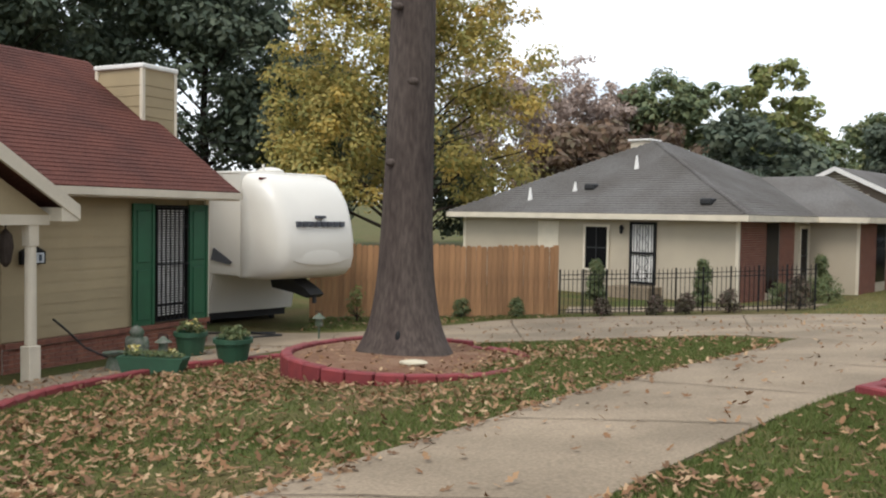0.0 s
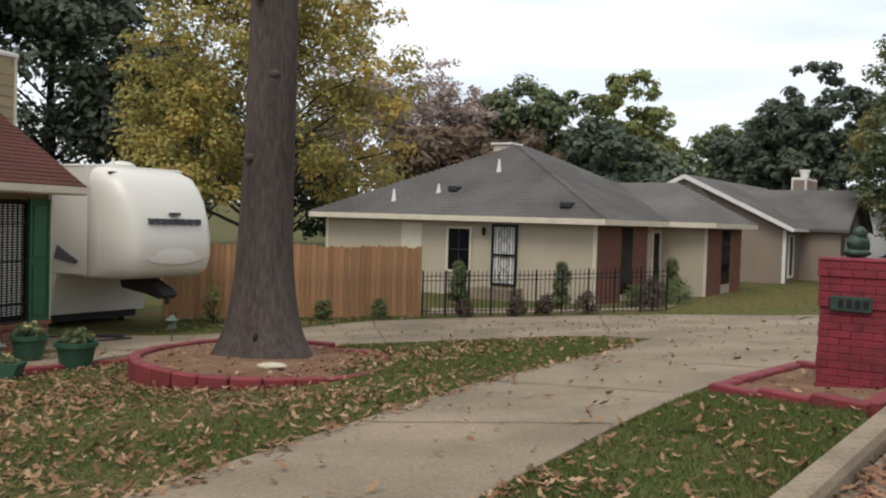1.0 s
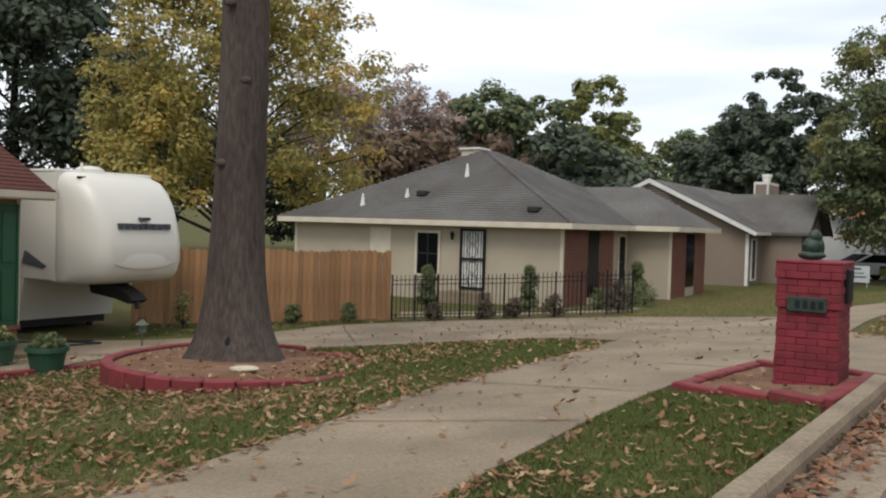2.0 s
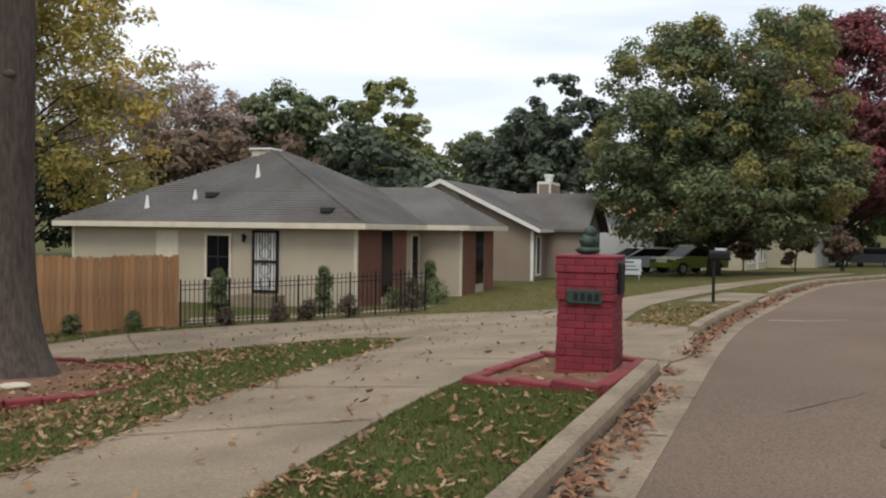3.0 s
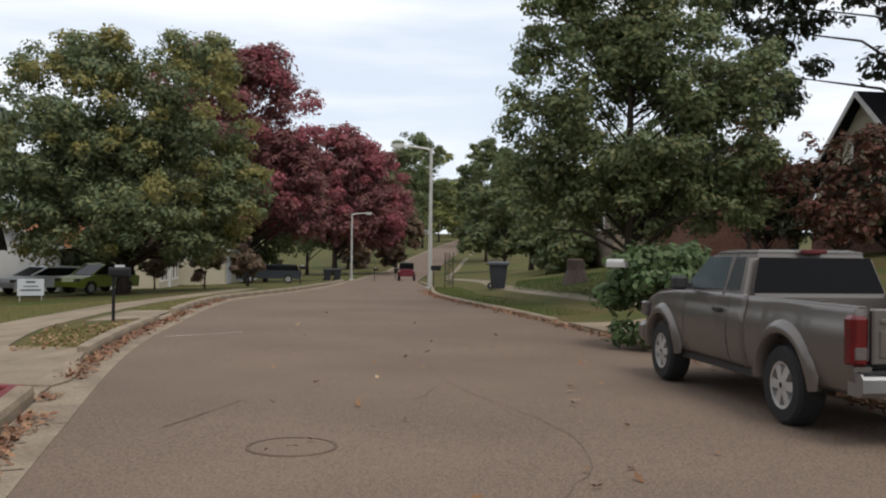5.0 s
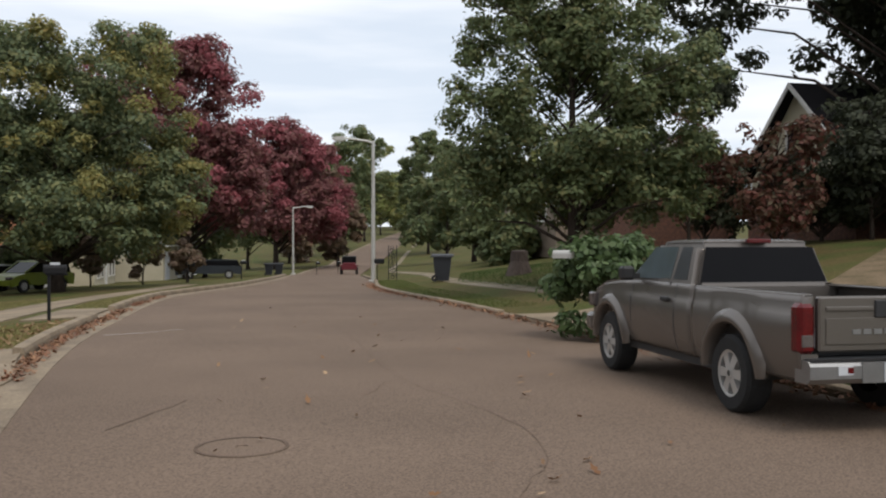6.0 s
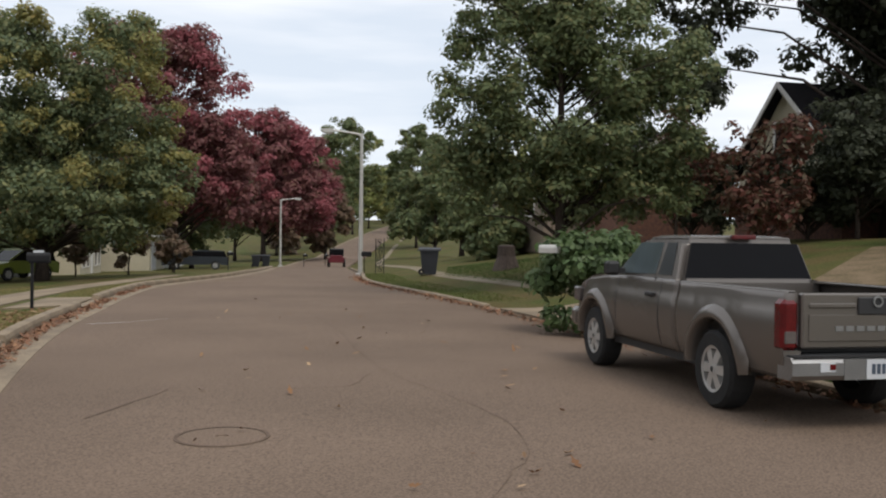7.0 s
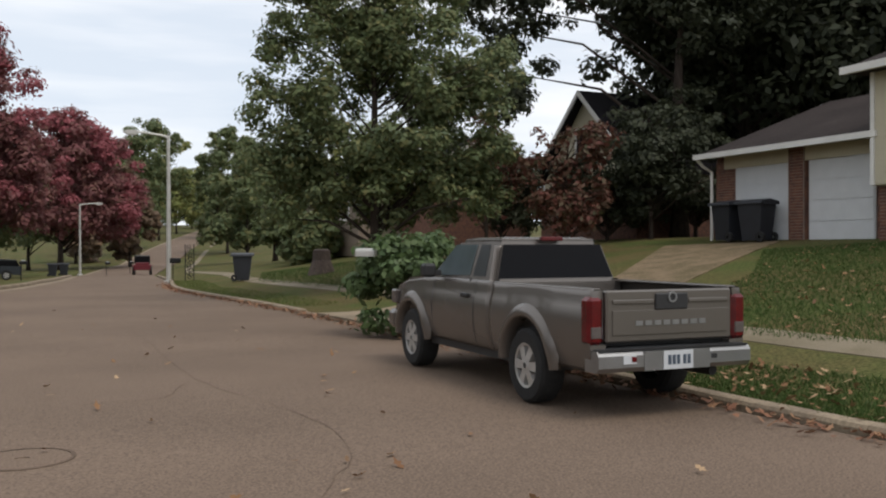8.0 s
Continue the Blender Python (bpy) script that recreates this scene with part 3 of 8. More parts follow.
    for k in range(26):
        z = -0.3 + k * 0.215
        bm = bmesh.new()
        box(bm, -0.97, 0.0, 1.73, 1.75, z, z + 0.20)
        box(bm, -0.02, 0.0, 1.75, 3.05, z, z + 0.20)
        part("siding_board", bm, TAN_SIDING, ch)
    bm = bmesh.new()
    for x, y in ((-0.98, 1.72), (-0.06, 1.72), (-0.06, 2.99)):
        box(bm, x, x + 0.08, y, y + 0.08, -0.3, 5.42)
    part("corner_trim", bm, CREAM_TRIM, ch)
    boxed("cap", (-1.0, 0.04, 1.69, 3.1, 5.42, 5.52), WHITE_TRIM, ch, "pale painted chimney cap", bevel=0.02)
    # porch gable with a turned post
    px0, px1, py = 4.62, 10.9, -1.0
    mid, pz = (px0 + px1) / 2, 2.76
    bm = bmesh.new()
    rise = 0.62 * (px1 - px0) / 2
    prof = [(px0 - 0.25, pz - 0.15), (mid, pz + rise), (px1 + 0.25, pz - 0.15), (px1 + 0.25, pz - 0.27), (mid, pz + rise - 0.13), (px0 - 0.25, pz - 0.27)]
    prism(bm, prof, py - 0.3, 2.6)
    part("porch_roof", bm, RED_ROOF, h)
    bm = bmesh.new()
    prof = [(px0 - 0.30, pz - 0.20), (mid, pz + rise - 0.02), (px1 + 0.3, pz - 0.20), (px1 + 0.3, pz - 0.42), (mid, pz + rise - 0.26), (px0 - 0.30, pz - 0.42)]
    prism(bm, prof, py - 0.36, py - 0.3)
    part("bargeboard", bm, CREAM_TRIM, h)
    boxed("eave_box", (px0 - 0.28, px0 + 0.02, py - 0.34, -0.3, pz - 0.44, pz - 0.24), CREAM_TRIM, h)
    bm = bmesh.new()
    prism(bm, [(px0, pz - 0.35), (px1, pz - 0.35), (mid, pz + rise - 0.35)], py - 0.06, py + 0.02)
    part("porch_gable", bm, TAN_SIDING, h)
    boxed("beam", (px0 + 0.02, px1, py - 0.08, py + 0.1, pz - 0.5, pz - 0.35), CREAM_TRIM, h)
    bm = bmesh.new()
    x, y = px0 + 0.27, py + 0.02
    box(bm, x - 0.10, x + 0.10, y - 0.10, y + 0.10, -0.25, 0.5, bevel=0.01)
    lathe(bm, [(0.085, 0.5), (0.055, 0.56), (0.075, 0.62), (0.05, 0.7), (0.06, 1.3), (0.05, 1.75), (0.075, 1.82), (0.055, 1.88), (0.08, 1.95)], 12, (x, y, 0))
    box(bm, x - 0.085, x + 0.085, y - 0.085, y + 0.085, 1.95, 2.3, bevel=0.01)
    part("post", bm, CREAM_TRIM, h, "cream turned porch post")
    # number plaque with a little hood, lantern and hose
    bm = bmesh.new()
    prism(bm, [(3.86, 1.62), (4.3, 1.62), (4.3, 1.82), (4.08, 1.93), (3.86, 1.82)], -0.06, 0.02)
    plaque = part("plaque", bm, BLACK_IRON, h, "black hooded house plaque")
    boxed("plaque_face", (3.9, 4.26, -0.075, -0.06, 1.64, 1.80), PLATE_WHITE, plaque)
    for k in range(3):
        boxed("bar", (3.95 + k * 0.1, 4.0 + k * 0.1, -0.082, -0.075, 1.67, 1.77), PLATE_BAR, plaque)
    bm = bmesh.new()
    lathe(bm, [(0.02, 2.2), (0.09, 2.12), (0.11, 1.95), (0.07, 1.72), (0.02, 1.66)], 8, (px0 + 0.62, py + 0.1, 0))
    tube(bm, [(px0 + 0.62, py + 0.1, 2.2), (px0 + 0.62, py + 0.1, 2.32)], 0.012, 6)
    part("hanging_basket", bm, DARK_BARK, h, "dark dried hanging basket")
    bm = bmesh.new()
    tube(bm, [(3.75, -0.1, 0.72), (3.5, -0.14, 0.5), (3.2, -0.2, 0.2), (2.9, -0.35, 0.02), (2.4, -0.45, -0.02), (2.0, -0.3, 0.0)], 0.018, 6)
    part("hose", bm, BLACK_PLASTIC, h, "dark garden hose on the wall")
    return h


red_roof_house()


# ---- the neighbour's hip-roofed house ----
def hip_house():
    # x: along the street front from the near corner; y: back from the street
    b = radians(38)
    m = Matrix.Identity(4)
    m.col[0][:3], m.col[1][:3], m.col[3][:3] = (math.sin(b), math.cos(b), 0), (-math.cos(b), math.sin(b), 0), (8.07, 28.84, -1.05)
    h = thing("house", m, "taupe ranch house with a grey hip roof and brick panels", "house")
    F, W, P, Q, EZ = 5.95, 11.2, 1.7, 4.55, 2.5
    boxed("wall", (0, F + Q, 0, W, -0.4, EZ + 0.05), TAUPE_WALL, h)
    boxed("wing_wall", (F, F + Q, -P, 0.0, -0.4, EZ + 0.05), TAUPE_WALL, h)
    o = 0.5
    roof = hip_roof("roof", -o, F + Q + o, -o, W + o, EZ + 0.14, 2.85, (F + Q) / 2 - 0.5, (F + Q) / 2 + 0.5, GREY_ROOF, h)
    slope_u = ((F + Q) / 2 - 0.5 + o)
    shingle_courses((-o, W + o, EZ + 0.14), (0, -1, 0), (slope_u, 0, 2.85), 42, 34, (W + 2 * o) / 2, (W + 2 * o) / 2, W + 2 * o, math.hypot(slope_u, 2.85), GREY_ROOF, roof)
    shingle_courses((-o, -o, EZ + 0.14), (1, 0, 0), (0, W / 2 + o, 2.85), 46, 34, slope_u, (F + Q) / 2 - 0.5 + o, F + Q + 2 * o, math.hypot(W / 2 + o, 2.85), GREY_ROOF, roof)
    wing = hip_roof("wing_roof", F - 0.55, F + Q + o, -P - o, 5.0, EZ + 0.146, 1.55, -P - o + 2.4, 4.0, GREY_ROOF, h, along="y")
    bm = bmesh.new()
    for a in ((-o - 0.03, F - 0.55, -o - 0.03, -o + 0.02), (-o - 0.03, -o + 0.02, -o + 0.02, W + o), (F - 0.58, F - 0.53, -P - o, -o - 0.03), (F - 0.58, F + Q + o + 0.03, -P - o - 0.03, -P - o + 0.02)):
        box(bm, *a, EZ - 0.06, EZ + 0.13)
    part("fascia", bm, CREAM_TRIM, h, "cream painted eave board")
    boxed("soffit", (-o, F + Q + o, -o, W + o, EZ, EZ + 0.03), CREAM_TRIM, h)
    boxed("wing_soffit", (F - 0.55, F + Q + o, -P - o, -o, EZ, EZ + 0.03), CREAM_TRIM, h)
    # side wall that looks down the drive (x = 0): pieces built on a turned holder
    side = Matrix(((0, 1, 0, 0), (1, 0, 0, 0), (0, 0, 1, 0), (0, 0, 0, 1)))

    def on_side(ob):
        ob.matrix_basis = side

    w = sash_window(h, 4.70, 5.58, 0.72, 2.17, 0.0, CREAM_TRIM, grid=(2, 2), border=0.08)
    on_side(w)
    bm = bmesh.new()
    for x0, x1, z0, z1 in ((2.82, 2.9, 0.28, 2.36), (3.72, 3.8, 0.28, 2.36), (2.82, 3.8, 2.28, 2.36), (2.9, 3.72, 1.28, 1.36), (2.9, 3.72, 0.28, 0.36)):
        box(bm, x0, x1, -0.09, 0.0, z0, z1)
    dr = part("security_door", bm, BLACK_IRON, h, "black iron security door with scrollwork")
    on_side(dr)
    leaf = boxed("door_leaf", (2.9, 3.72, -0.03, 0.0, 0.3, 2.3), WHITE_TRIM, dr, "pale door behind the grille")
    bm = bmesh.new()
    for k in range(7):
        x = 2.98 + k * 0.11
        box(bm, x - 0.008, x + 0.008, -0.07, -0.05, 0.36, 2.3)
    for z in (0.6, 1.05, 1.6, 2.05):
        for k in range(10):
            a0, a1 = 2 * math.pi * k / 10, 2 * math.pi * (k + 1) / 10
            tube(bm, [(3.31 + 0.2 * math.cos(a0), -0.06, z + 0.2 * math.sin(a0)), (3.31 + 0.2 * math.cos(a1), -0.06, z + 0.2 * math.sin(a1))], 0.009, 4)
    part("grille", bm, BLACK_IRON, dr)
    bm = bmesh.new()
    box(bm, 6.75, 7.64, -0.025, 0, -0.1, 2.33)
    pd = part("side_panel", bm, CREAM_TRIM, h, "pale blank door panel")
    on_side(pd)
    bm = bmesh.new()
    lathe(bm, [(0.03, 2.25), (0.07, 2.2), (0.06, 2.0), (0.03, 1.95)], 8, (4.1, -0.12, 0))
    box(bm, 4.07, 4.13, -0.12, 0, 2.1, 2.16)
    on_side(part("wall_lantern", bm, BLACK_IRON, h))
    boxed("corner_board", (-0.03, 0.07, -0.03, 0.07, -0.2, EZ), CREAM_TRIM, h)
    boxed("corner_board", (-0.03, 0.07, W - 0.07, W + 0.03, -0.2, EZ), CREAM_TRIM, h)
    boxed("stoop", (-0.9, 0.0, 2.6, 4.1, -0.35, 0.22), CONCRETE, h, "low concrete step")
    # brick front panels
    brick_panel(h, 0.1, 2.1, -0.3, EZ, 0.0, BRICK)
    brick_panel(h, 3.2, 4.5, -0.3, EZ, 0.0, BRICK)
    boxed("front_door", (2.15, 3.15, -0.02, 0.0, 0.1, EZ - 0.1), GLASS_DARK, h, "dark recessed front door")
    sash_window(h, 5.06, 5.75, 0.3, 2.2, 0.0, CREAM_TRIM, grid=(1, 2), border=0.12)
    brick_panel(h, F + 0.05, F + 1.88, -0.3, EZ, -P, BRICK)
    brick_panel(h, F + 3.1, F + Q, -0.3, EZ, -P, BRICK)
    boxed("narrow_window", (F + 1.93, F + 3.05, -P - 0.02, -P, 0.3, EZ - 0.1), GLASS_DARK, h, "tall dark narrow window")
    boxed("corner_board", (F - 0.03, F + 0.05, -P - 0.04, -P + 0.05, -0.2, EZ), CREAM_TRIM, h)
    # roof furniture: plumbing vents, box vents, chimney
    def on_roof_side(y, k):
        return (-o + slope_u * k, y, EZ + 0.14 + 2.85 * k)
    for y, k, tall in ((8.33, 0.17, 0.42), (6.76, 0.29, 0.30), (5.13, 0.59, 0.45)):
        x, yy, z = on_roof_side(y, k)
        bm = bmesh.new()
        lathe(bm, [(0.10, -0.05), (0.09, 0.05), (0.035, 0.08), (0.03, tall), (0.03, tall + 0.02)], 10, (x, yy, z))
        part("vent_pipe", bm, WHITE_TRIM, h, "white plumbing vent pipe")
    for y, k in ((6.16, 0.32), (1.13, 0.13)):
        x, yy, z = on_roof_side(y, k)
        bm = bmesh.new()
        box(bm, x - 0.2, x + 0.22, yy - 0.2, yy + 0.2, z - 0.05, z + 0.16, bevel=0.04)
        part("box_vent", bm, BLACK_PLASTIC, h, "dark box roof vent")
    c = boxed("chimney", (5.6, 6.4, 6.35, 7.15, 3.5, 5.6), CREAM_TRIM, h)
    boxed("chimney_cap", (5.5, 6.5, 6.25, 7.25, 5.6, 5.68), WHITE_TRIM, c, bevel=0.02)
    bm = bmesh.new()
    lathe(bm, [(0.16, 5.65), (0.16, 5.8), (0.22, 5.82), (0.22, 5.87)], 10, (6.0, 6.75, 0))
    part("flue", bm, DARK_BARK, c)
    boxed("planter", (4.3, 5.6, -0.9, -0.35, -0.3, 0.35), BRICK, h, "low brick planter")
    return h


hip_house()
# ---- further houses ----
def frame_at(x, y, bearing, z=None):
    b = radians(bearing)
    m = Matrix.Identity(4)
    m.col[0][:3], m.col[1][:3], m.col[3][:3] = (math.sin(b), math.cos(b), 0), (-math.cos(b), math.sin(b), 0), (x, y, level(x, y) if z is None else z)
    return m


def gable_house(m, label, F, W, EZ, rise, wall, roof_mat, trim, along="x", windows=(), side_windows=(), doors=(), group=""):
    """A plain house: x along the street front, y back, with a gable roof."""
    h = thing("house", m, label, "house", group)
    boxed("wall", (0, F, 0, W, -1.0, EZ), wall, h)
    o = 0.4
    bm = bmesh.new()
    if along == "x":
        prof = [(-o, EZ), (W / 2, EZ + rise), (W + o, EZ), (W + o, EZ - 0.14), (W / 2, EZ + rise - 0.14), (-o, EZ - 0.14)]
        rings = [[bm.verts.new((x, y, z)) for y, z in prof] for x in (-o, F + o)]
    else:
        prof = [(-o, EZ), (F / 2, EZ + rise), (F + o, EZ), (F + o, EZ - 0.14), (F / 2, EZ + rise - 0.14), (-o, EZ - 0.14)]
        rings = [[bm.verts.new((x, y, z)) for x, z in prof] for y in (-o, W + o)]
    for j in range(6):
        bm.faces.new((rings[0][j], rings[0][(j + 1) % 6], rings[1][(j + 1) % 6], rings[1][j]))
    bm.faces.new(rings[0])
    bm.faces.new(rings[1][::-1])
    part("roof", bm, roof_mat, h)
    for at in (0.02, (F if along == "x" else W) - 0.08):
        bm = bmesh.new()
        pts = [(at, -0.0, EZ - 0.1), (at, W, EZ - 0.1), (at, W / 2, EZ + rise - 0.12)] if along == "x" else [(0, at, EZ - 0.1), (F, at, EZ - 0.1), (F / 2, at, EZ + rise - 0.12)]
        dx = Vector((0.06, 0, 0)) if along == "x" else Vector((0, 0.06, 0))
        a = [bm.verts.new(p) for p in pts]
        b = [bm.verts.new(Vector(p) + dx) for p in pts]
        bm.faces.new(a)
        bm.faces.new(b[::-1])
        for j in range(3):
            bm.faces.new((a[j], a[(j + 1) % 3], b[(j + 1) % 3], b[j]))
        part("gable", bm, wall, h)
    ends = (-o - 0.05, (F if along == "x" else W) + o)
    for at in ends:
        bm = bmesh.new()
        half, far = (W / 2, W + o) if along == "x" else (F / 2, F + o)
        prism(bm, [(-o, EZ + 0.01), (half, EZ + rise + 0.01), (far, EZ + 0.01), (far, EZ - 0.19), (half, EZ + rise - 0.2), (-o, EZ - 0.19)], at, at + 0.05)
        if along == "x":
            for v in bm.verts:
                v.co = Vector((v.co.y, v.co.x, v.co.z))
        part("bargeboard", bm, trim, h)
    if along == "x":
        boxed("fascia", (-o, F + o, -o - 0.05, -o, EZ - 0.16, EZ - 0.01), trim, h)
    for x0, x1, z0, z1 in windows:
        sash_window(h, x0, x1, z0, z1, 0.0, trim, border=0.1)
    for y0, y1, z0, z1 in side_windows:
        w = sash_window(h, y0, y1, z0, z1, 0.0, trim, border=0.1)
        w.matrix_basis = Matrix(((0, 1, 0, 0), (1, 0, 0, 0), (0, 0, 1, 0), (0, 0, 0, 1)))
    for x0, x1, z1, mat in doors:
        boxed("door", (x0, x1, -0.04, 0.0, -0.3, z1), mat, h)
    return h


brown = gable_house(frame_at(19.5, 39.8, 38, -1.0), "brown board-sided house with grey gable roofs and white trim", 14, 9.2, 2.5, 2.4, BROWN_WALL, GREY_ROOF, WHITE_TRIM, windows=[(0.7, 1.5, 0.3, 2.1)])
boxed("corner_board", (-0.04, 0.1, -0.04, 0.1, 0, 2.4), WHITE_TRIM, brown)
bm = bmesh.new()
prism(bm, [(2.7, 2.5), (6.0, 4.45), (9.3, 2.5), (9.3, 2.36), (6.0, 4.31), (2.7, 2.36)], -2.2, 4.3)
part("wing_roof", bm, GREY_ROOF, brown)
boxed("wing_wall", (3.0, 9.0, -1.8, 0.0, -0.6, 2.4), BROWN_WALL, brown)
bm = bmesh.new()
prism(bm, [(3.0, 2.4), (9.0, 2.4), (6.0, 4.3)], -1.8, -1.7)
part("wing_gable", bm, BROWN_WALL, brown)
bm = bmesh.new()
prism(bm, [(2.66, 2.52), (6.0, 4.48), (9.34, 2.52), (9.34, 2.3), (6.0, 4.26), (2.66, 2.3)], -2.26, -2.2)
part("wing_bargeboard", bm, DARK_BARK, brown)
sash_window(brown, 4.2, 5.2, 0.4, 2.0, -1.8, WHITE_TRIM, border=0.12)
c = boxed("chimney", (10.6, 13.4, 1.4, 2.2, 2.5, 5.35), WHITE_TRIM, brown, "white-framed boxed chimney")
bm = bmesh.new()
box(bm, 10.56, 10.6, 1.5, 2.1, 4.3, 5.2)
box(bm, 10.75, 13.25, 1.36, 1.4, 4.3, 5.2)
part("chimney_panel", bm, BROWN_WALL, c)
bm = bmesh.new()
lathe(bm, [(0.2, 5.35), (0.2, 5.7), (0.3, 5.72), (0.3, 5.85)], 10, (12.0, 1.8, 0))
part("flue", bm, WHITE_TRIM, c)
bm = bmesh.new()
box(bm, -0.06, 0.0, 3.2, 6.0, 3.6, 3.66)
for k in range(8):
    box(bm, -0.05, 0.0, 3.5 + k * 0.1, 5.7 - k * 0.1, 3.75 + k * 0.12, 3.81 + k * 0.12)
part("gable_vent", bm, CREAM_TRIM, brown)

white = gable_house(frame_at(30.4, 46.6, 40, -1.05), "white house with an orange-brown shingle roof", 7.5, 9.5, 2.6, 2.2, WHITE_WALL, ORANGE_ROOF, WHITE_TRIM, windows=[(0.8, 1.6, 0.6, 2)])
bm = bmesh.new()
prism(bm, [(2.2, 2.6), (5.0, 4.5), (7.8, 2.6), (7.8, 2.45), (5.0, 4.35), (2.2, 2.45)], -2.6, 4.2)
part("wing_roof", bm, ORANGE_ROOF, white)
boxed("wing_wall", (2.5, 7.5, -2.3, 0, -1, 2.5), WHITE_WALL, white)
gable_house(frame_at(39.6, 49.8, 46, -0.95), "cream house with white-framed windows under the trees", 10, 8, 2.6, 1.9, CREAM_WALL, BROWN_ROOF, WHITE_TRIM, windows=[(1, 2, 0.4, 2), (2.8, 3.8, 0.4, 2), (6.5, 7.5, 0.4, 2), (8.2, 9.2, 0.4, 2)], doors=[(4.6, 5.6, 2.0, WHITE_TRIM)])
gable_house(frame_at(52.5, 58.0, 48, -0.95), "cream house with a grey roof and white garage door", 11, 9, 2.6, 2.6, CREAM_WALL, GREY_ROOF, WHITE_TRIM, windows=[(6.2, 7.2, 0.6, 2), (8.6, 9.6, 0.6, 2)], doors=[(1.0, 4.2, 2.1, GARAGE_WHITE)])
gable_house(frame_at(65.5, 69.5, 50, -1.0), "pale grey house with a dark roof", 12, 9, 2.6, 2.4, WHITE_WALL, GREY_ROOF, WHITE_TRIM, windows=[(2, 3.4, 0.5, 2), (9, 10.5, 0.5, 2)], doors=[(5.5, 6.5, 2.1, BLACK_PLASTIC)])

# the houses across the street: x along the front, y back (mirrored side of the street)
def frame_right(x, y, bearing, z):
    b = radians(bearing)
    m = Matrix.Identity(4)
    m.col[0][:3], m.col[1][:3], m.col[3][:3] = (-math.sin(b), -math.cos(b), 0), (math.cos(b), -math.sin(b), 0), (x, y, z)
    return m


def garage_house():
    # x = 0 at the far corner of the garage; x grows back towards the camera
    h = thing("house", frame_right(28.23, 1.31, 47, 1.44), "two-car garage house of brown brick with pale siding above", "house")
    boxed("wall", (0, 5.5, 0.12, 7, -0.8, 2.4), DARK_BRICK, h)
    boxed("header", (0.4, 5.45, 0.02, 0.12, 2.05, 2.4), CREAM_WALL, h)
    for x0, x1 in ((0.8, 2.82), (3.42, 5.40)):
        d = boxed("garage_door", (x0, x1, 0.08, 0.12, 0.0, 2.05), GARAGE_WHITE, h, "plain white garage door")
        for k in range(4):
            boxed("door_panel", (x0 + 0.03, x1 - 0.03, 0.06, 0.08, 0.02 + k * 0.51, 0.5 + k * 0.51), GARAGE_WHITE, d)
    brick_panel(h, 0.0, 0.8, -0.3, 2.3, 0.12, DARK_BRICK)
    pil = boxed("pillar", (2.84, 3.34, 0.0, 0.12, -0.2, 2.4), DARK_BRICK, h)
    brick_panel(pil, 2.84, 3.34, -0.2, 2.4, 0.0, DARK_BRICK)
    bm = bmesh.new()
    v = [(-0.1, -0.5, 2.45), (6.0, -0.5, 2.45), (6.0, 4.5, 4.3), (-0.1, 4.5, 4.3), (-0.1, 9, 2.45), (6.0, 9, 2.45)]
    a = [bm.verts.new(p) for p in v]
    b = [bm.verts.new((p[0], p[1], p[2] - 0.12)) for p in v]
    for q in ((0, 1, 2, 3), (3, 2, 5, 4)):
        bm.faces.new([a[i] for i in q])
        bm.faces.new([b[i] for i in q][::-1])
    for p, q in ((0, 1), (1, 2), (2, 5), (5, 4), (4, 3), (3, 0)):
        bm.faces.new((a[p], a[q], b[q], b[p]))
    part("roof", bm, BROWN_ROOF, h)
    bm = bmesh.new()
    prism(bm, [(-0.15, 2.33), (6.0, 2.33), (6.0, 2.47), (-0.15, 2.47)], -0.62, -0.5)
    tube(bm, [(-0.08, -0.55, 2.35), (-0.08, -0.3, 2.15), (-0.06, -0.02, 2.0), (-0.06, -0.02, 0.0)], 0.045, 8)
    part("gutter", bm, WHITE_TRIM, h, "white gutter and downpipe")
    boxed("wing_lower", (5.9, 14, -0.35, 8, -1.0, 1.25), DARK_BRICK, h)
    brick_panel(h, 5.9, 9.5, -0.5, 1.25, -0.35, DARK_BRICK)
    boxed("wing_upper", (5.88, 14, -0.55, 8, 1.25, 3.75), CREAM_WALL, h)
    lap_siding(5.88, 10, 1.28, 3.7, -0.55, CREAM_WALL, h, 0.13)
    for k in range(19):
        bm = bmesh.new()
        box(bm, 5.855, 5.88, -0.55, 0.6, 1.27 + k * 0.131, 1.27 + k * 0.131 + 0.123)
        part("siding_board", bm, CREAM_WALL, h)
    boxed("wing_corner", (5.84, 5.94, -0.6, -0.5, 1.25, 3.75), WHITE_TRIM, h)
    hip_roof("wing_roof", 5.5, 14.5, -1.0, 8.5, 3.87, 2.2, 8, 12, BROWN_ROOF, h)
    boxed("wing_gutter", (5.45, 14.5, -1.1, -0.98, 3.73, 3.89), WHITE_TRIM, h)
    return h


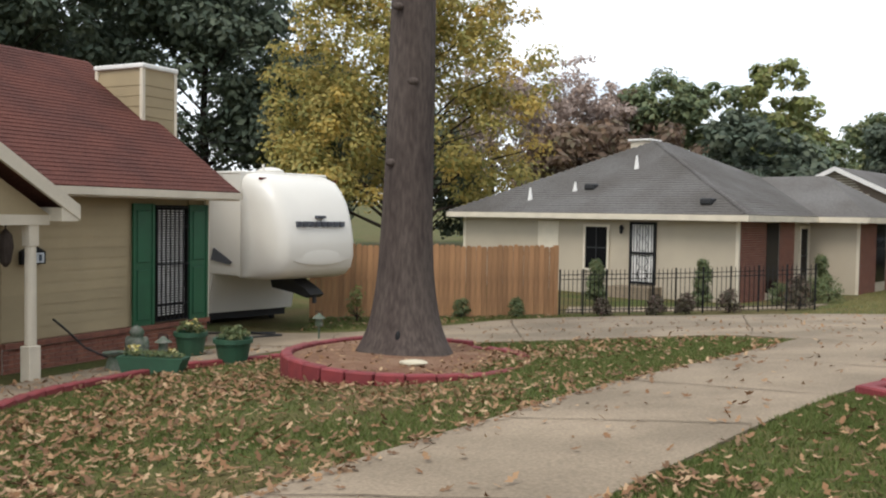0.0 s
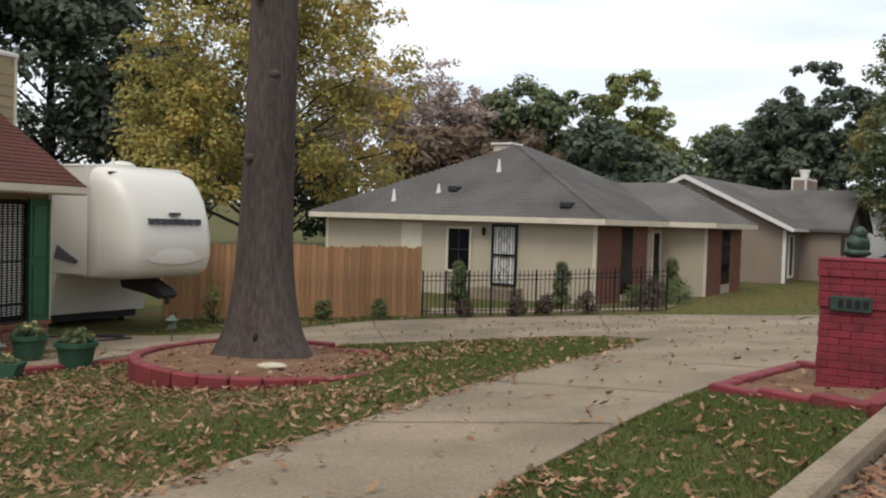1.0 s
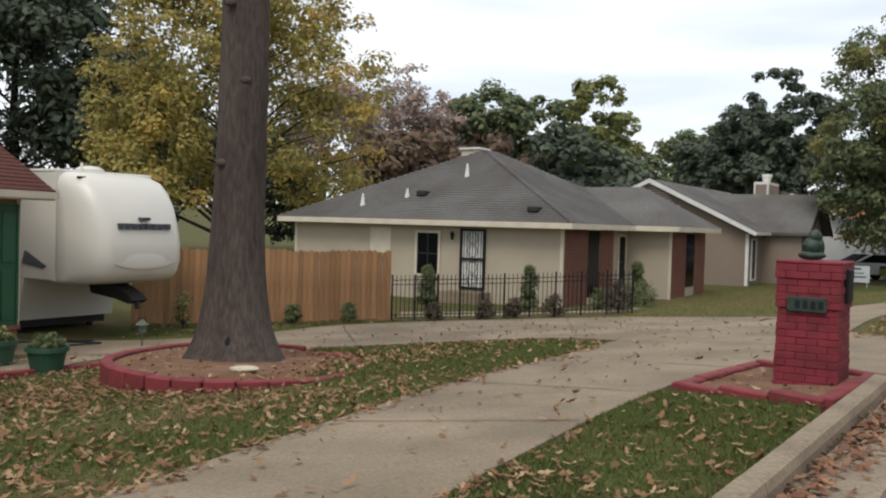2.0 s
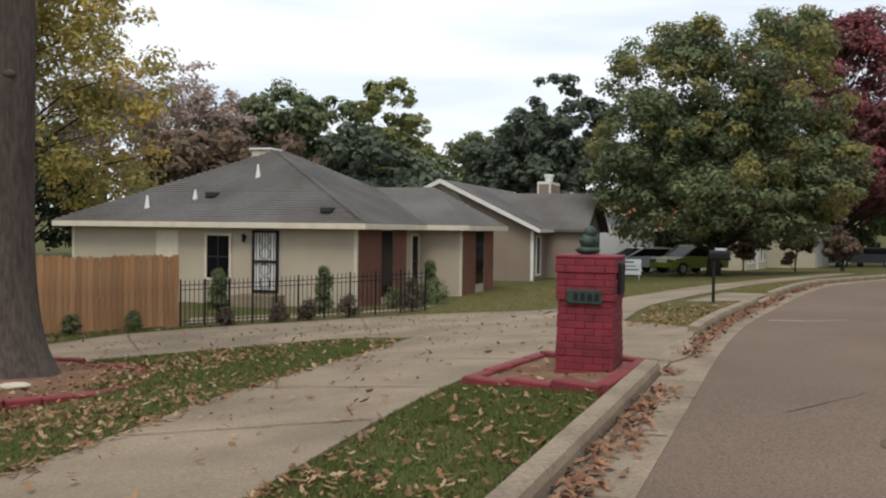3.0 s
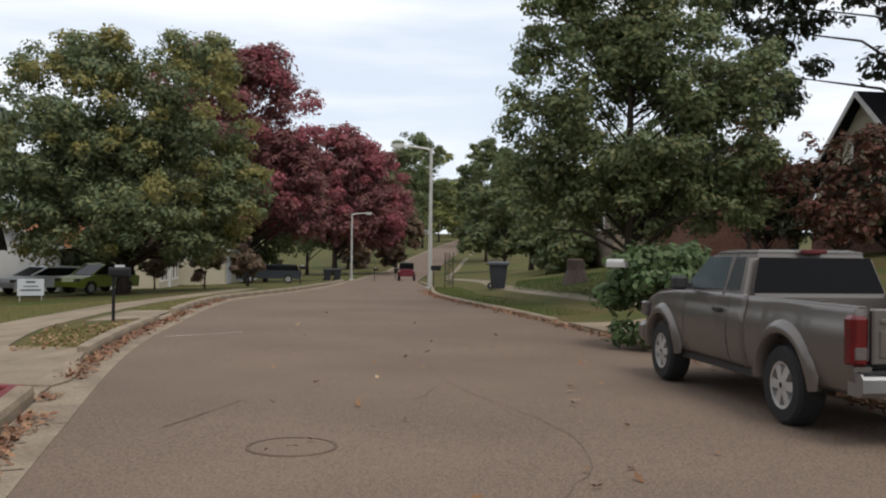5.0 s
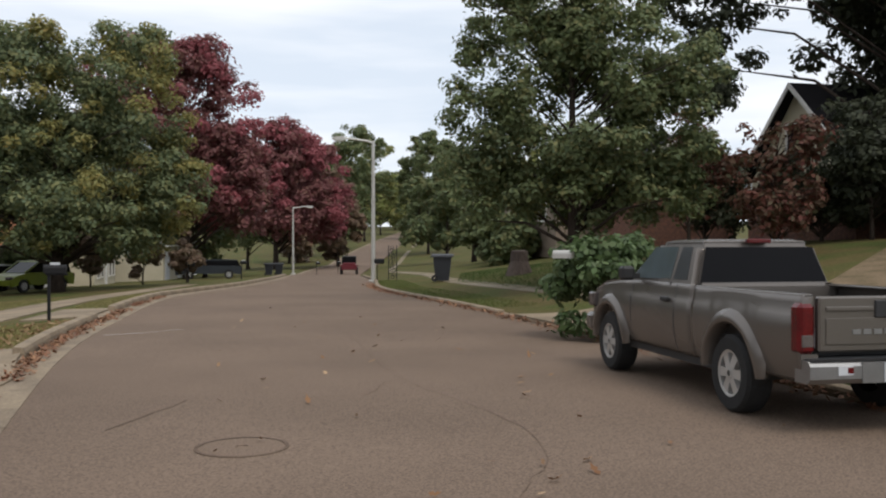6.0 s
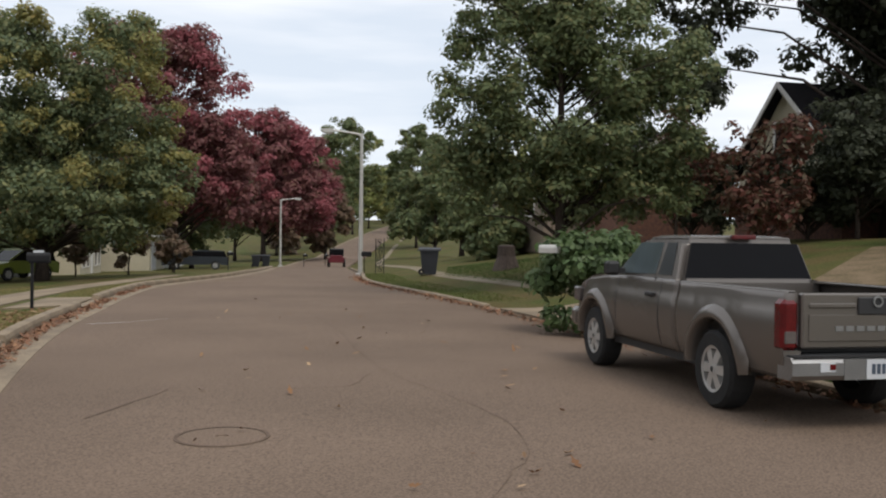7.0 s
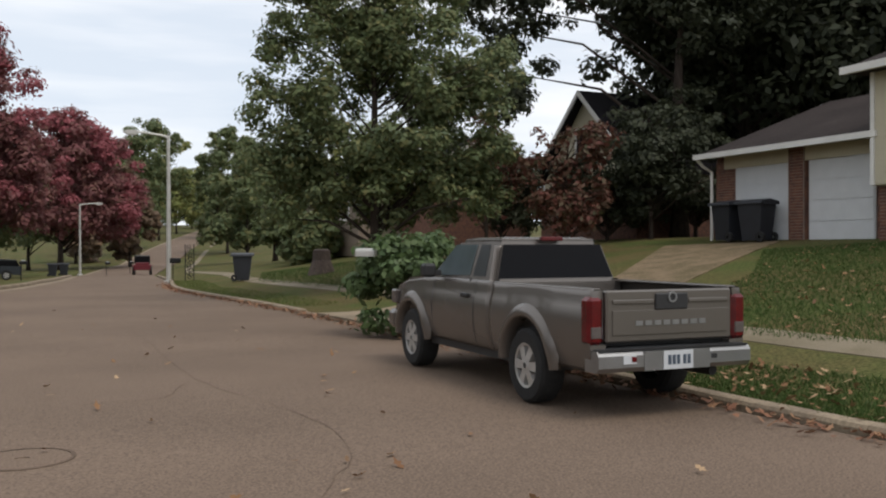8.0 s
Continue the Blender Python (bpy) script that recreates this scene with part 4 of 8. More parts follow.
garage_house()
dark = gable_house(frame_right(39.2, 8.7, 47, 1.1), "shaded house with a steep black roof and cream gable", 6.6, 14, 3.0, 3.3, CREAM_WALL, DARK_ROOF, WHITE_TRIM, along="y", windows=[(2.6, 3.8, 3.6, 4.8)])
boxed("lower_wall", (-0.1, 6.7, -0.1, 14, -1.0, 2.6), DARK_BRICK, dark)
gable_house(frame_right(47, 24, 47, 1.9), "low brown house with one window seen between trees", 9, 8, 2.6, 2.0, BROWN_WALL, BROWN_ROOF, WHITE_TRIM, windows=[(6.5, 7.6, 0.8, 2.1)])
gable_house(frame_right(42, 16.5, 47, 1.9), "dark porch of a shaded house", 4, 5, 2.9, 1.6, DARK_BRICK, DARK_ROOF, WHITE_TRIM, windows=[(1.2, 2.2, 1.0, 2.4)])


# ---- trees ----
def crown_mesh(name, clumps, per, leaf, mat, parent, seed, flat=0.8, droop=0.0):
    """Leaves scattered in clumps (x, y, z, radius, which leaf colour); each leaf is a small bent kite. mat: one material or a list."""
    rnd = np.random.RandomState(seed)
    mats = list(mat) if isinstance(mat, (list, tuple)) else [mat]
    c = np.array([(*q[:4], q[4] if len(q) > 4 else 0) for q in clumps], float)
    weight = c[:, 3] ** 2
    idx = rnd.choice(len(c), int(per), p=weight / weight.sum())
    n = len(idx)
    v = rnd.normal(size=(n, 3))
    v /= np.linalg.norm(v, axis=1)[:, None]
    v[:, 2] = np.where(rnd.rand(n) < 0.45, np.abs(v[:, 2]), v[:, 2])
    rad = np.minimum(np.abs(rnd.normal(size=n)) * 0.36 + 0.45, rnd.uniform(0.85, 1.12, n))
    p = c[idx, :3] + v * (rad * c[idx, 3])[:, None] * np.array([1, 1, flat])
    p[:, 2] -= droop * rnd.rand(n)
    nrm = v * 1.0 + rnd.normal(size=(n, 3)) * 0.38 + np.array([0, 0, 0.4])
    nrm /= np.linalg.norm(nrm, axis=1)[:, None]
    t = np.cross(nrm, rnd.normal(size=(n, 3)))
    t /= np.linalg.norm(t, axis=1)[:, None]
    b = np.cross(nrm, t)
    s = (leaf * rnd.uniform(0.6, 1.35, n))[:, None]
    quad = np.stack([p - t * s, p + b * s * 0.55 + nrm * s * 0.12, p + t * s, p - b * s * 0.55 + nrm * s * 0.12], 1).reshape(-1, 3)
    me = bpy.data.meshes.new(name)
    me.vertices.add(4 * n)
    me.vertices.foreach_set("co", quad.astype(np.float32).ravel())
    me.loops.add(4 * n)
    me.loops.foreach_set("vertex_index", np.arange(4 * n, dtype=np.int32))
    me.polygons.add(n)
    me.polygons.foreach_set("loop_start", np.arange(0, 4 * n, 4, dtype=np.int32))
    for one in mats:
        me.materials.append(one)
    if len(mats) > 1:
        me.polygons.foreach_set("material_index", c[idx, 4].astype(np.int32))
    me.update(calc_edges=True)
    ob = new(name, me)
    ob.parent = parent
    ob["kind"] = "stuff"
    return ob


def crown_clumps(lobes, count, size, seed, tips=0.0):
    """Clumps over the skin of a crown of several lobes (x, y, z, half width, half height), with larger ones filling the heart.
    tips: how many of the outer clumps take the second leaf colour."""
    rnd = random.Random(seed)
    out = []
    share = [l[3] * (l[3] + l[4]) for l in lobes]
    tries = 0
    while len(out) < count and tries < count * 30:
        tries += 1
        k = rnd.choices(range(len(lobes)), share)[0]
        x, y, z, rx, rz = lobes[k]
        d = Vector((rnd.gauss(0, 1), rnd.gauss(0, 1), rnd.gauss(0, 1))).normalized()
        heart = rnd.random() < 0.2
        u = rnd.uniform(0.1, 0.55) if heart else rnd.uniform(0.76, 0.99)
        p = Vector((x + d.x * rx * u, y + d.y * rx * u, z + d.z * rz * u))
        if not heart and any(j != k and ((p.x - l[0]) / l[3]) ** 2 + ((p.y - l[1]) / l[3]) ** 2 + ((p.z - l[2]) / l[4]) ** 2 < 0.5 for j, l in enumerate(lobes)):
            continue
        r = size * (rnd.uniform(1.2, 1.9) if heart else rnd.uniform(0.55, 1.15))
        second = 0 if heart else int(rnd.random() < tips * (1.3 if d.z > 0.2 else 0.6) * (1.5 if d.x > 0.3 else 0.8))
        out.append((p.x, p.y, p.z, r, second))
    return out


def tree(x, y, label, mat, height, spread, clear, trunk_r, leaves=14000, leaf=0.11, bark=None, seed=1, clumps=60, shape="round", lean=0.0, z=None, squash=0.75, fill=1.0, lobes=None, turn=0.0, tips=0.0, clump=None, limbs=None):
    """A tapered trunk, limbs out to the clumps of the crown, and the leaves. clear: where the crown begins."""
    rnd = random.Random(seed)
    bark = bark or DARK_BARK
    base = thing("tree", pose(x, y, level(x, y) if z is None else z, 0, 0, turn), label, "tree")
    ch = height - clear
    if lobes is None:
        lobes = [(0, 0, clear + ch * 0.52, spread * 0.72, ch * 0.47)]
        for k in range(6):
            a, u = rnd.uniform(0, 6.28) + k, rnd.uniform(0.12, 0.8)
            rr = spread * rnd.uniform(0.34, 0.52)
            off = (spread - rr) * math.sin(math.pi * min(1, 0.2 + 0.72 * u)) ** 0.6
            lobes.append((off * math.cos(a), off * math.sin(a), clear + max(ch * u, rr * 0.6), rr, rr * rnd.uniform(0.8, 1.15)))
    spread = max(abs(l[0]) + l[3] for l in lobes)
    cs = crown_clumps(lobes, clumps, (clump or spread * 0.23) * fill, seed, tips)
    bm = bmesh.new()
    top = height * (0.93 if shape == "cone" else 0.72)
    pts, rr = [], []
    for k in range(9):
        t = k / 8
        pts.append((lean * t + rnd.uniform(-1, 1) * 0.12 * t, rnd.uniform(-1, 1) * 0.12 * t, -0.25 + (top + 0.25) * t))
        rr.append(trunk_r * ((1 - t) ** 0.8 * 0.95 + 0.05) * (1.35 if k == 0 else 1.0))
    tube(bm, pts, rr, 10)
    for cx, cy, cz, size, _ in cs[:: limbs or (2 if clumps < 100 else 5)]:
        t0 = min(max((cz - 0.5 * math.hypot(cx, cy)) / top, 0.15), 0.95)
        z0 = -0.25 + (top + 0.25) * t0
        s = Vector((lean * t0, 0, z0))
        e = Vector((cx, cy, cz))
        mid = s.lerp(e, 0.5) + Vector((rnd.uniform(-0.2, 0.2), rnd.uniform(-0.2, 0.2), 0.12 * (e - s).length))
        r0 = max(trunk_r * (1 - t0) * 0.45, 0.02)
        tube(bm, [s, mid, e], [r0, r0 * 0.6, 0.012], 5)
    part("trunk", bm, bark, base, smooth=True)
    crown_mesh("crown", cs, leaves, leaf, mat, base, seed, squash)
    return base


def ray_place(bearing, dist):
    """A place by its bearing and distance from where one stands."""
    return 1.0 + dist * math.sin(radians(bearing)), dist * math.cos(radians(bearing))


YELLOW_GREEN = leaf_material("yellow_green_leaves", [(0.34, 0.32, 0.10), (0.52, 0.38, 0.115), (0.28, 0.29, 0.10), (0.54, 0.41, 0.14), (0.23, 0.25, 0.095), (0.42, 0.35, 0.11)], 0.45)
OLIVE_GREEN = leaf_material("olive_green_leaves", [(0.14, 0.185, 0.095), (0.175, 0.205, 0.095), (0.125, 0.165, 0.09), (0.24, 0.235, 0.10), (0.15, 0.185, 0.095), (0.12, 0.16, 0.095)], 0.35)
MID_GREEN = leaf_material("mid_green_leaves", [(0.196, 0.238, 0.084), (0.252, 0.266, 0.084), (0.168, 0.196, 0.084), (0.308, 0.266, 0.098)], 0.35)
DEEP_GREEN = leaf_material("deep_green_leaves", [(0.115, 0.15, 0.070), (0.15, 0.18, 0.075), (0.10, 0.135, 0.066), (0.20, 0.185, 0.075)], 0.35)
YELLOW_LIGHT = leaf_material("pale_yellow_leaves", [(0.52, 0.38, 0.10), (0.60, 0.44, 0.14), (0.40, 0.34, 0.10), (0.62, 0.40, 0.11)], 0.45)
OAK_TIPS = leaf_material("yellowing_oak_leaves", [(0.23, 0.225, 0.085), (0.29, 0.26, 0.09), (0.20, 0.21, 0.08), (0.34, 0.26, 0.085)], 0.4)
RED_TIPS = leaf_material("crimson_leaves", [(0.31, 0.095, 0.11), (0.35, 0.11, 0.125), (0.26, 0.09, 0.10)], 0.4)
# near-black green: the deep tree shade by the garage is put into this colour
SHADE_GREEN = leaf_material("shade_darkened_leaves", [(0.038, 0.046, 0.026), (0.050, 0.056, 0.030), (0.030, 0.037, 0.023)], 0.25)
PINE_GREEN = leaf_material("pine_needles", [(0.080, 0.108, 0.078), (0.102, 0.130, 0.088), (0.125, 0.145, 0.094), (0.070, 0.092, 0.070)], 0.3)
DARK_RED = leaf_material("dark_red_leaves", [(0.19, 0.085, 0.085), (0.23, 0.085, 0.09), (0.17, 0.085, 0.075), (0.26, 0.10, 0.10), (0.19, 0.11, 0.08)], 0.35)
DULL_RED = leaf_material("dull_red_leaves", [(0.12, 0.04, 0.03), (0.09, 0.06, 0.035), (0.14, 0.045, 0.035), (0.07, 0.07, 0.035)], 0.3)
DULL_RED_BROWN = leaf_material("purplish_shrub_leaves", [(0.112, 0.077, 0.063), (0.084, 0.084, 0.049), (0.140, 0.084, 0.070)], 0.25)
RUST = leaf_material("rust_leaves", [(0.20, 0.135, 0.095), (0.16, 0.115, 0.085), (0.23, 0.145, 0.09), (0.15, 0.13, 0.08)], 0.35)
BARE_GREY = leaf_material("sparse_grey_leaves", [(0.420, 0.336, 0.294), (0.336, 0.266, 0.231), (0.476, 0.364, 0.294)], 0.3)
CREEPER = leaf_material("creeper_leaves", [(0.075, 0.125, 0.042), (0.12, 0.165, 0.07), (0.05, 0.085, 0.032)], 0.3, 0.45)
LITTER = leaf_material("fallen_oak_leaves", [(0.25, 0.135, 0.065), (0.17, 0.085, 0.042), (0.33, 0.20, 0.105), (0.12, 0.065, 0.035), (0.42, 0.29, 0.17), (0.20, 0.10, 0.048), (0.14, 0.08, 0.045)], 0.1, 0.8)
LITTER_RED = leaf_material("drifted_leaves", [(0.24, 0.115, 0.065), (0.17, 0.075, 0.045), (0.32, 0.18, 0.10), (0.12, 0.06, 0.04)], 0.1, 0.8)
GRASS = leaf_material("grass_blades", [(0.09, 0.125, 0.030), (0.125, 0.155, 0.042), (0.075, 0.105, 0.026), (0.19, 0.17, 0.07)], 0.3, 0.7)
# greener grass across the street, darkened in colour for the shade of its trees
GRASS_LUSH_SHADED = leaf_material("shaded_lush_grass_blades", [(0.045, 0.088, 0.018), (0.064, 0.110, 0.026), (0.036, 0.068, 0.015), (0.085, 0.10, 0.034)], 0.3, 0.7)
GRASS_DRY = leaf_material("dry_grass_blades", [(0.213, 0.194, 0.069), (0.275, 0.231, 0.100), (0.150, 0.156, 0.050)], 0.3, 0.7)

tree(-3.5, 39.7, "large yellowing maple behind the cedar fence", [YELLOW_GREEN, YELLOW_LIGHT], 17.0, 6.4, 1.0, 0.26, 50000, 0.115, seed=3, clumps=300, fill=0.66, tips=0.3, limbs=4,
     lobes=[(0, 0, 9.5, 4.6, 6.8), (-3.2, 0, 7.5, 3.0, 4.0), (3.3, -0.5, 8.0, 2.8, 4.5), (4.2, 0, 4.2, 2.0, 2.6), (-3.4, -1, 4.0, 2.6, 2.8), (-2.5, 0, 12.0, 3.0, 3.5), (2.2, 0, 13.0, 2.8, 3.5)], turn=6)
tree(-16.0, 50, "tall dark pine behind the red-roofed house", PINE_GREEN, 23, 7.0, 2.5, 0.35, 36000, 0.22, seed=5, clumps=200)
tree(-11.0, 55, "tall dark pine behind the red-roofed house", PINE_GREEN, 13, 5.5, 1.0, 0.35, 30000, 0.22, seed=6, clumps=180)
tree(-24, 44, "tall dark pine behind the red-roofed house", PINE_GREEN, 21, 6.5, 2.5, 0.35, 30000, 0.21, seed=7, clumps=180)
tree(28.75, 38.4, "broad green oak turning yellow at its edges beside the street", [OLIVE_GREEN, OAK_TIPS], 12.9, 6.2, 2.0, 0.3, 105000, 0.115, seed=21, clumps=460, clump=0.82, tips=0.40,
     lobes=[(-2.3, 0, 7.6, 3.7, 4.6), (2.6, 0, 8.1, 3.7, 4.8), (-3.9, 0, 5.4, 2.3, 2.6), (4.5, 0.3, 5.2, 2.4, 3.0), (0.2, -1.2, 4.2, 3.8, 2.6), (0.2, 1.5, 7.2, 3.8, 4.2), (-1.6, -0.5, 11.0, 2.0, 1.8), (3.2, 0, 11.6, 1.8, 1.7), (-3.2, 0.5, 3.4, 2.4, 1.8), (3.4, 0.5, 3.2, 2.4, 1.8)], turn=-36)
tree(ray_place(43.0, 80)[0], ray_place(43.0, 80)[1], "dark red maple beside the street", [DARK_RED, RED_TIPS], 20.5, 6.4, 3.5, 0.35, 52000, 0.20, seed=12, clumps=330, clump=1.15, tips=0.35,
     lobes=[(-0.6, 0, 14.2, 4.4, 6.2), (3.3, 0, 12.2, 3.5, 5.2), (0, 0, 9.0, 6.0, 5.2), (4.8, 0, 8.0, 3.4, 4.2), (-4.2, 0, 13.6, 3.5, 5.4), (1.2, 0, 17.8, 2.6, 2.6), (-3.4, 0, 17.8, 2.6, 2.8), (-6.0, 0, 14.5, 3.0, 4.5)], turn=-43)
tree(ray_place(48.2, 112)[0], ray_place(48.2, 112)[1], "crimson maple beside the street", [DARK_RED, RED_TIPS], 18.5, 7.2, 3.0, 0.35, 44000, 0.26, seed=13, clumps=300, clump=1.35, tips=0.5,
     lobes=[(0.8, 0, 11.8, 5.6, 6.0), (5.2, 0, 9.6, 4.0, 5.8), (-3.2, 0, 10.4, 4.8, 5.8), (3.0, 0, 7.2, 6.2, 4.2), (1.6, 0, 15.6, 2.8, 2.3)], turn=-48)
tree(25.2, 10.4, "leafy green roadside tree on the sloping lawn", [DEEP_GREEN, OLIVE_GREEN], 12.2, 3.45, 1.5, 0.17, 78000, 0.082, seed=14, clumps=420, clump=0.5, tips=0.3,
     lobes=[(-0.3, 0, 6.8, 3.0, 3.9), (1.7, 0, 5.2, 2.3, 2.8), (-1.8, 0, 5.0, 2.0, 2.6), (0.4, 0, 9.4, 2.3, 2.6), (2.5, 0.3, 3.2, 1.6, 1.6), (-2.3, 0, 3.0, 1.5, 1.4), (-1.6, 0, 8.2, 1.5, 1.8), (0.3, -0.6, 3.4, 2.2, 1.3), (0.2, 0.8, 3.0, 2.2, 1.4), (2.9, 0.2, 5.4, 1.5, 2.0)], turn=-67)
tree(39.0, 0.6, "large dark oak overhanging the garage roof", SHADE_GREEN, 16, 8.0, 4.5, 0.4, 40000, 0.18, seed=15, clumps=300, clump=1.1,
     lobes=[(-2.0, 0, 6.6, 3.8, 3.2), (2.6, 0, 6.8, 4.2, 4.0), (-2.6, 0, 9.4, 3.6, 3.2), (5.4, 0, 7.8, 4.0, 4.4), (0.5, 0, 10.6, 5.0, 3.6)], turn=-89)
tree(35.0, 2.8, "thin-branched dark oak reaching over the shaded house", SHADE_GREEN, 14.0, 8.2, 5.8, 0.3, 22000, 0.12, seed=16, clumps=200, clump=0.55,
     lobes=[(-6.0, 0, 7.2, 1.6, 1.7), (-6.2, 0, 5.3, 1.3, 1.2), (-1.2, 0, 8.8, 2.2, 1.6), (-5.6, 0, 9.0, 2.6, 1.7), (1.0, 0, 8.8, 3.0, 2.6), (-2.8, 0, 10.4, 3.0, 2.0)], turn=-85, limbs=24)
# more trees: the row behind the houses, the pines, the far end of the street
def far_tree(x, y, mat, height, spread, label, seed, shape="round", leaves=9000, leaf=0.28, clear=None, bark=None, clumps=46, fill=1.0):
    return tree(x, y, label, mat, height, spread, height * 0.16 if clear is None else clear, 0.22, leaves, leaf, seed=seed, shape=shape, clumps=clumps, bark=bark, fill=fill)


BACK_ROW = [
    (1.5, 66, BARE_GREY, 11.5, 3.2), (3.4, 70, BARE_GREY, 12.6, 3.0), (5.2, 72, BARE_GREY, 12.4, 3.0), (-1.0, 62, BARE_GREY, 11.5, 3.6), (6.8, 74, RUST, 10.6, 3.6), (9.6, 76, OLIVE_GREEN, 12.2, 4.4),
    (12.0, 74, OLIVE_GREEN, 11.4, 3.8), (14.2, 78, MID_GREEN, 11.4, 3.0), (16.0, 74, MID_GREEN, 12.6, 3.6), (17.6, 76, MID_GREEN, 10.4, 3.0), (14.6, 62, PINE_GREEN, 7.4, 4.2), (5.0, 60, RUST, 7.0, 5.0), (9.5, 64, RUST, 7.0, 4.5),
    (18.2, 66, OLIVE_GREEN, 7.0, 3.0), (21.5, 98, OLIVE_GREEN, 11.2, 5.0), (23.2, 98, OLIVE_GREEN, 12.4, 5.0), (36, 78, PINE_GREEN, 10, 6), (40, 84, PINE_GREEN, 10, 6), (33, 76, PINE_GREEN, 9, 5.5),
    (44, 88, DEEP_GREEN, 10, 6), (46.5, 118, OLIVE_GREEN, 13, 6)]
for n, (brg, dist, mat, hh, sp) in enumerate(BACK_ROW):
    tx, ty = ray_place(brg, dist)
    kind = {BARE_GREY: "nearly bare grey autumn tree behind the houses", RUST: "rust-brown autumn tree behind the houses", OLIVE_GREEN: "olive green tree behind the houses",
            MID_GREEN: "light green tree behind the houses", PINE_GREEN: "dark evergreen behind the houses", DEEP_GREEN: "deep green tree behind the houses"}[mat]
    far_tree(tx, ty, mat, hh * 1.2, sp * 1.1, kind, 40 + n, leaves=4200 if mat is BARE_GREY else 9500, leaf=0.17 if mat is BARE_GREY else 0.27, clumps=110, clear=hh * (0.35 if mat is BARE_GREY else 0.12))
for n, (brg, dist, hh, sp) in enumerate([(26.4, 80, 15.2, 3.0), (24.2, 83, 12.6, 3.2), (28.2, 84, 13.4, 3.0), (22.8, 92, 11.0, 3.6), (25.4, 86, 12, 4)]):
    tx, ty = ray_place(brg, dist)
    far_tree(tx, ty, PINE_GREEN, hh * 1.16, sp * 1.15, "tall dark pine behind the brown house", 70 + n, "round", 12000, 0.25, clumps=120)
FAR_STREET = [(52.0, 120, RUST, 11.5, 3.6), (52.4, 175, DEEP_GREEN, 19, 7), (53.6, 210, DEEP_GREEN, 19, 7), (54.6, 250, MID_GREEN, 18, 8), (57.6, 150, DEEP_GREEN, 15, 5.5), (58.8, 110, DEEP_GREEN, 12, 5),
              (60.5, 80, DEEP_GREEN, 11, 4.5), (56.2, 300, DEEP_GREEN, 17, 9), (55.5, 290, MID_GREEN, 13, 8), (63.5, 62, MID_GREEN, 7.5, 3.2), (64.6, 47, DEEP_GREEN, 2.6, 2.4), (62.8, 46, DEEP_GREEN, 2.4, 2.0), (62, 55, DEEP_GREEN, 3.6, 2.2), (66, 75, DEEP_GREEN, 12, 5), (70, 72, DEEP_GREEN, 11, 5),
              (50.3, 150, DEEP_GREEN, 14, 6), (49, 135, RUST, 11, 5), (57, 215, DEEP_GREEN, 17, 6), (52.6, 330, DEEP_GREEN, 17, 10), (54.0, 350, DEEP_GREEN, 16, 10), (55.2, 380, DEEP_GREEN, 15, 10), (56.4, 360, DEEP_GREEN, 15, 10), (57.4, 390, DEEP_GREEN, 15, 10), (58.6, 330, DEEP_GREEN, 16, 10), (51.6, 260, DEEP_GREEN, 15, 8)]
for n, (brg, dist, mat, hh, sp) in enumerate(FAR_STREET):
    tx, ty = ray_place(brg, dist)
    far_tree(tx, ty, mat, hh * (1.4 if 140 < dist < 270 else 1.22 if dist > 100 else 1.0), sp, "distant tree along the street", 90 + n, leaves=9000, clear=hh * 0.05, leaf=(0.5 if dist > 240 else 0.36) if dist > 90 else 0.18, clumps=90)
# red shrub trees and dark growth by the shaded house
for n, (brg, dist, mat, hh, sp, txt) in enumerate([(78.5, 27, DULL_RED, 4.1, 1.6, "small dogwood with dull red leaves"), (73.6, 31, DULL_RED, 5.2, 1.6, "small dogwood with dull red leaves"),
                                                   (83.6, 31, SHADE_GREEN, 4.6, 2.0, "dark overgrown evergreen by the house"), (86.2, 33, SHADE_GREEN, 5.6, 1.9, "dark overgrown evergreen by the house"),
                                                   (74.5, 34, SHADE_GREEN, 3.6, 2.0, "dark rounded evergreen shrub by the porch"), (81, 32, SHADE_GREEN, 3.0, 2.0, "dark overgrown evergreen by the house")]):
    tx, ty = ray_place(brg, dist)
    tree(tx, ty, txt, mat, hh, sp, 0.5, 0.08, 3600 if mat is DULL_RED else 8000, 0.095, seed=120 + n, clumps=90)
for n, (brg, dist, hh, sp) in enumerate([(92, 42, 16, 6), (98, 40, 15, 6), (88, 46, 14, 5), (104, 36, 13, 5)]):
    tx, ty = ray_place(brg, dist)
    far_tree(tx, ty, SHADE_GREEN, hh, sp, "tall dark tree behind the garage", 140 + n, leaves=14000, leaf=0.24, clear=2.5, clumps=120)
for n, (brg, dist, hh, sp) in enumerate([(-24, 66, 19, 7), (-12, 68, 12, 6), (-32, 58, 19, 8), (-5, 70, 11, 6)]):
    tx, ty = ray_place(brg, dist)
    far_tree(tx, ty, PINE_GREEN, hh, sp, "tall dark pine behind the red-roofed house", 150 + n, leaves=12000, leaf=0.28, clear=1.0, clumps=110)
# crepe myrtles and hedges under the big oak
for n, (brg, dist, hh, sp) in enumerate([(40.5, 53, 2.8, 1.2), (37.6, 54, 2.8, 1.3), (36.2, 57, 4.0, 2.4), (34.3, 57, 3.4, 2.0), (43, 56, 3.0, 1.4)]):
    tx, ty = ray_place(brg, dist)
    tree(tx, ty, "brownish crepe myrtle under the oak" if n != 2 else "dark spreading shrub by the parked cars", RUST if n in (0, 1, 4) else DEEP_GREEN, hh, sp, 0.6, 0.06, 5000, 0.12, seed=160 + n, clumps=30)

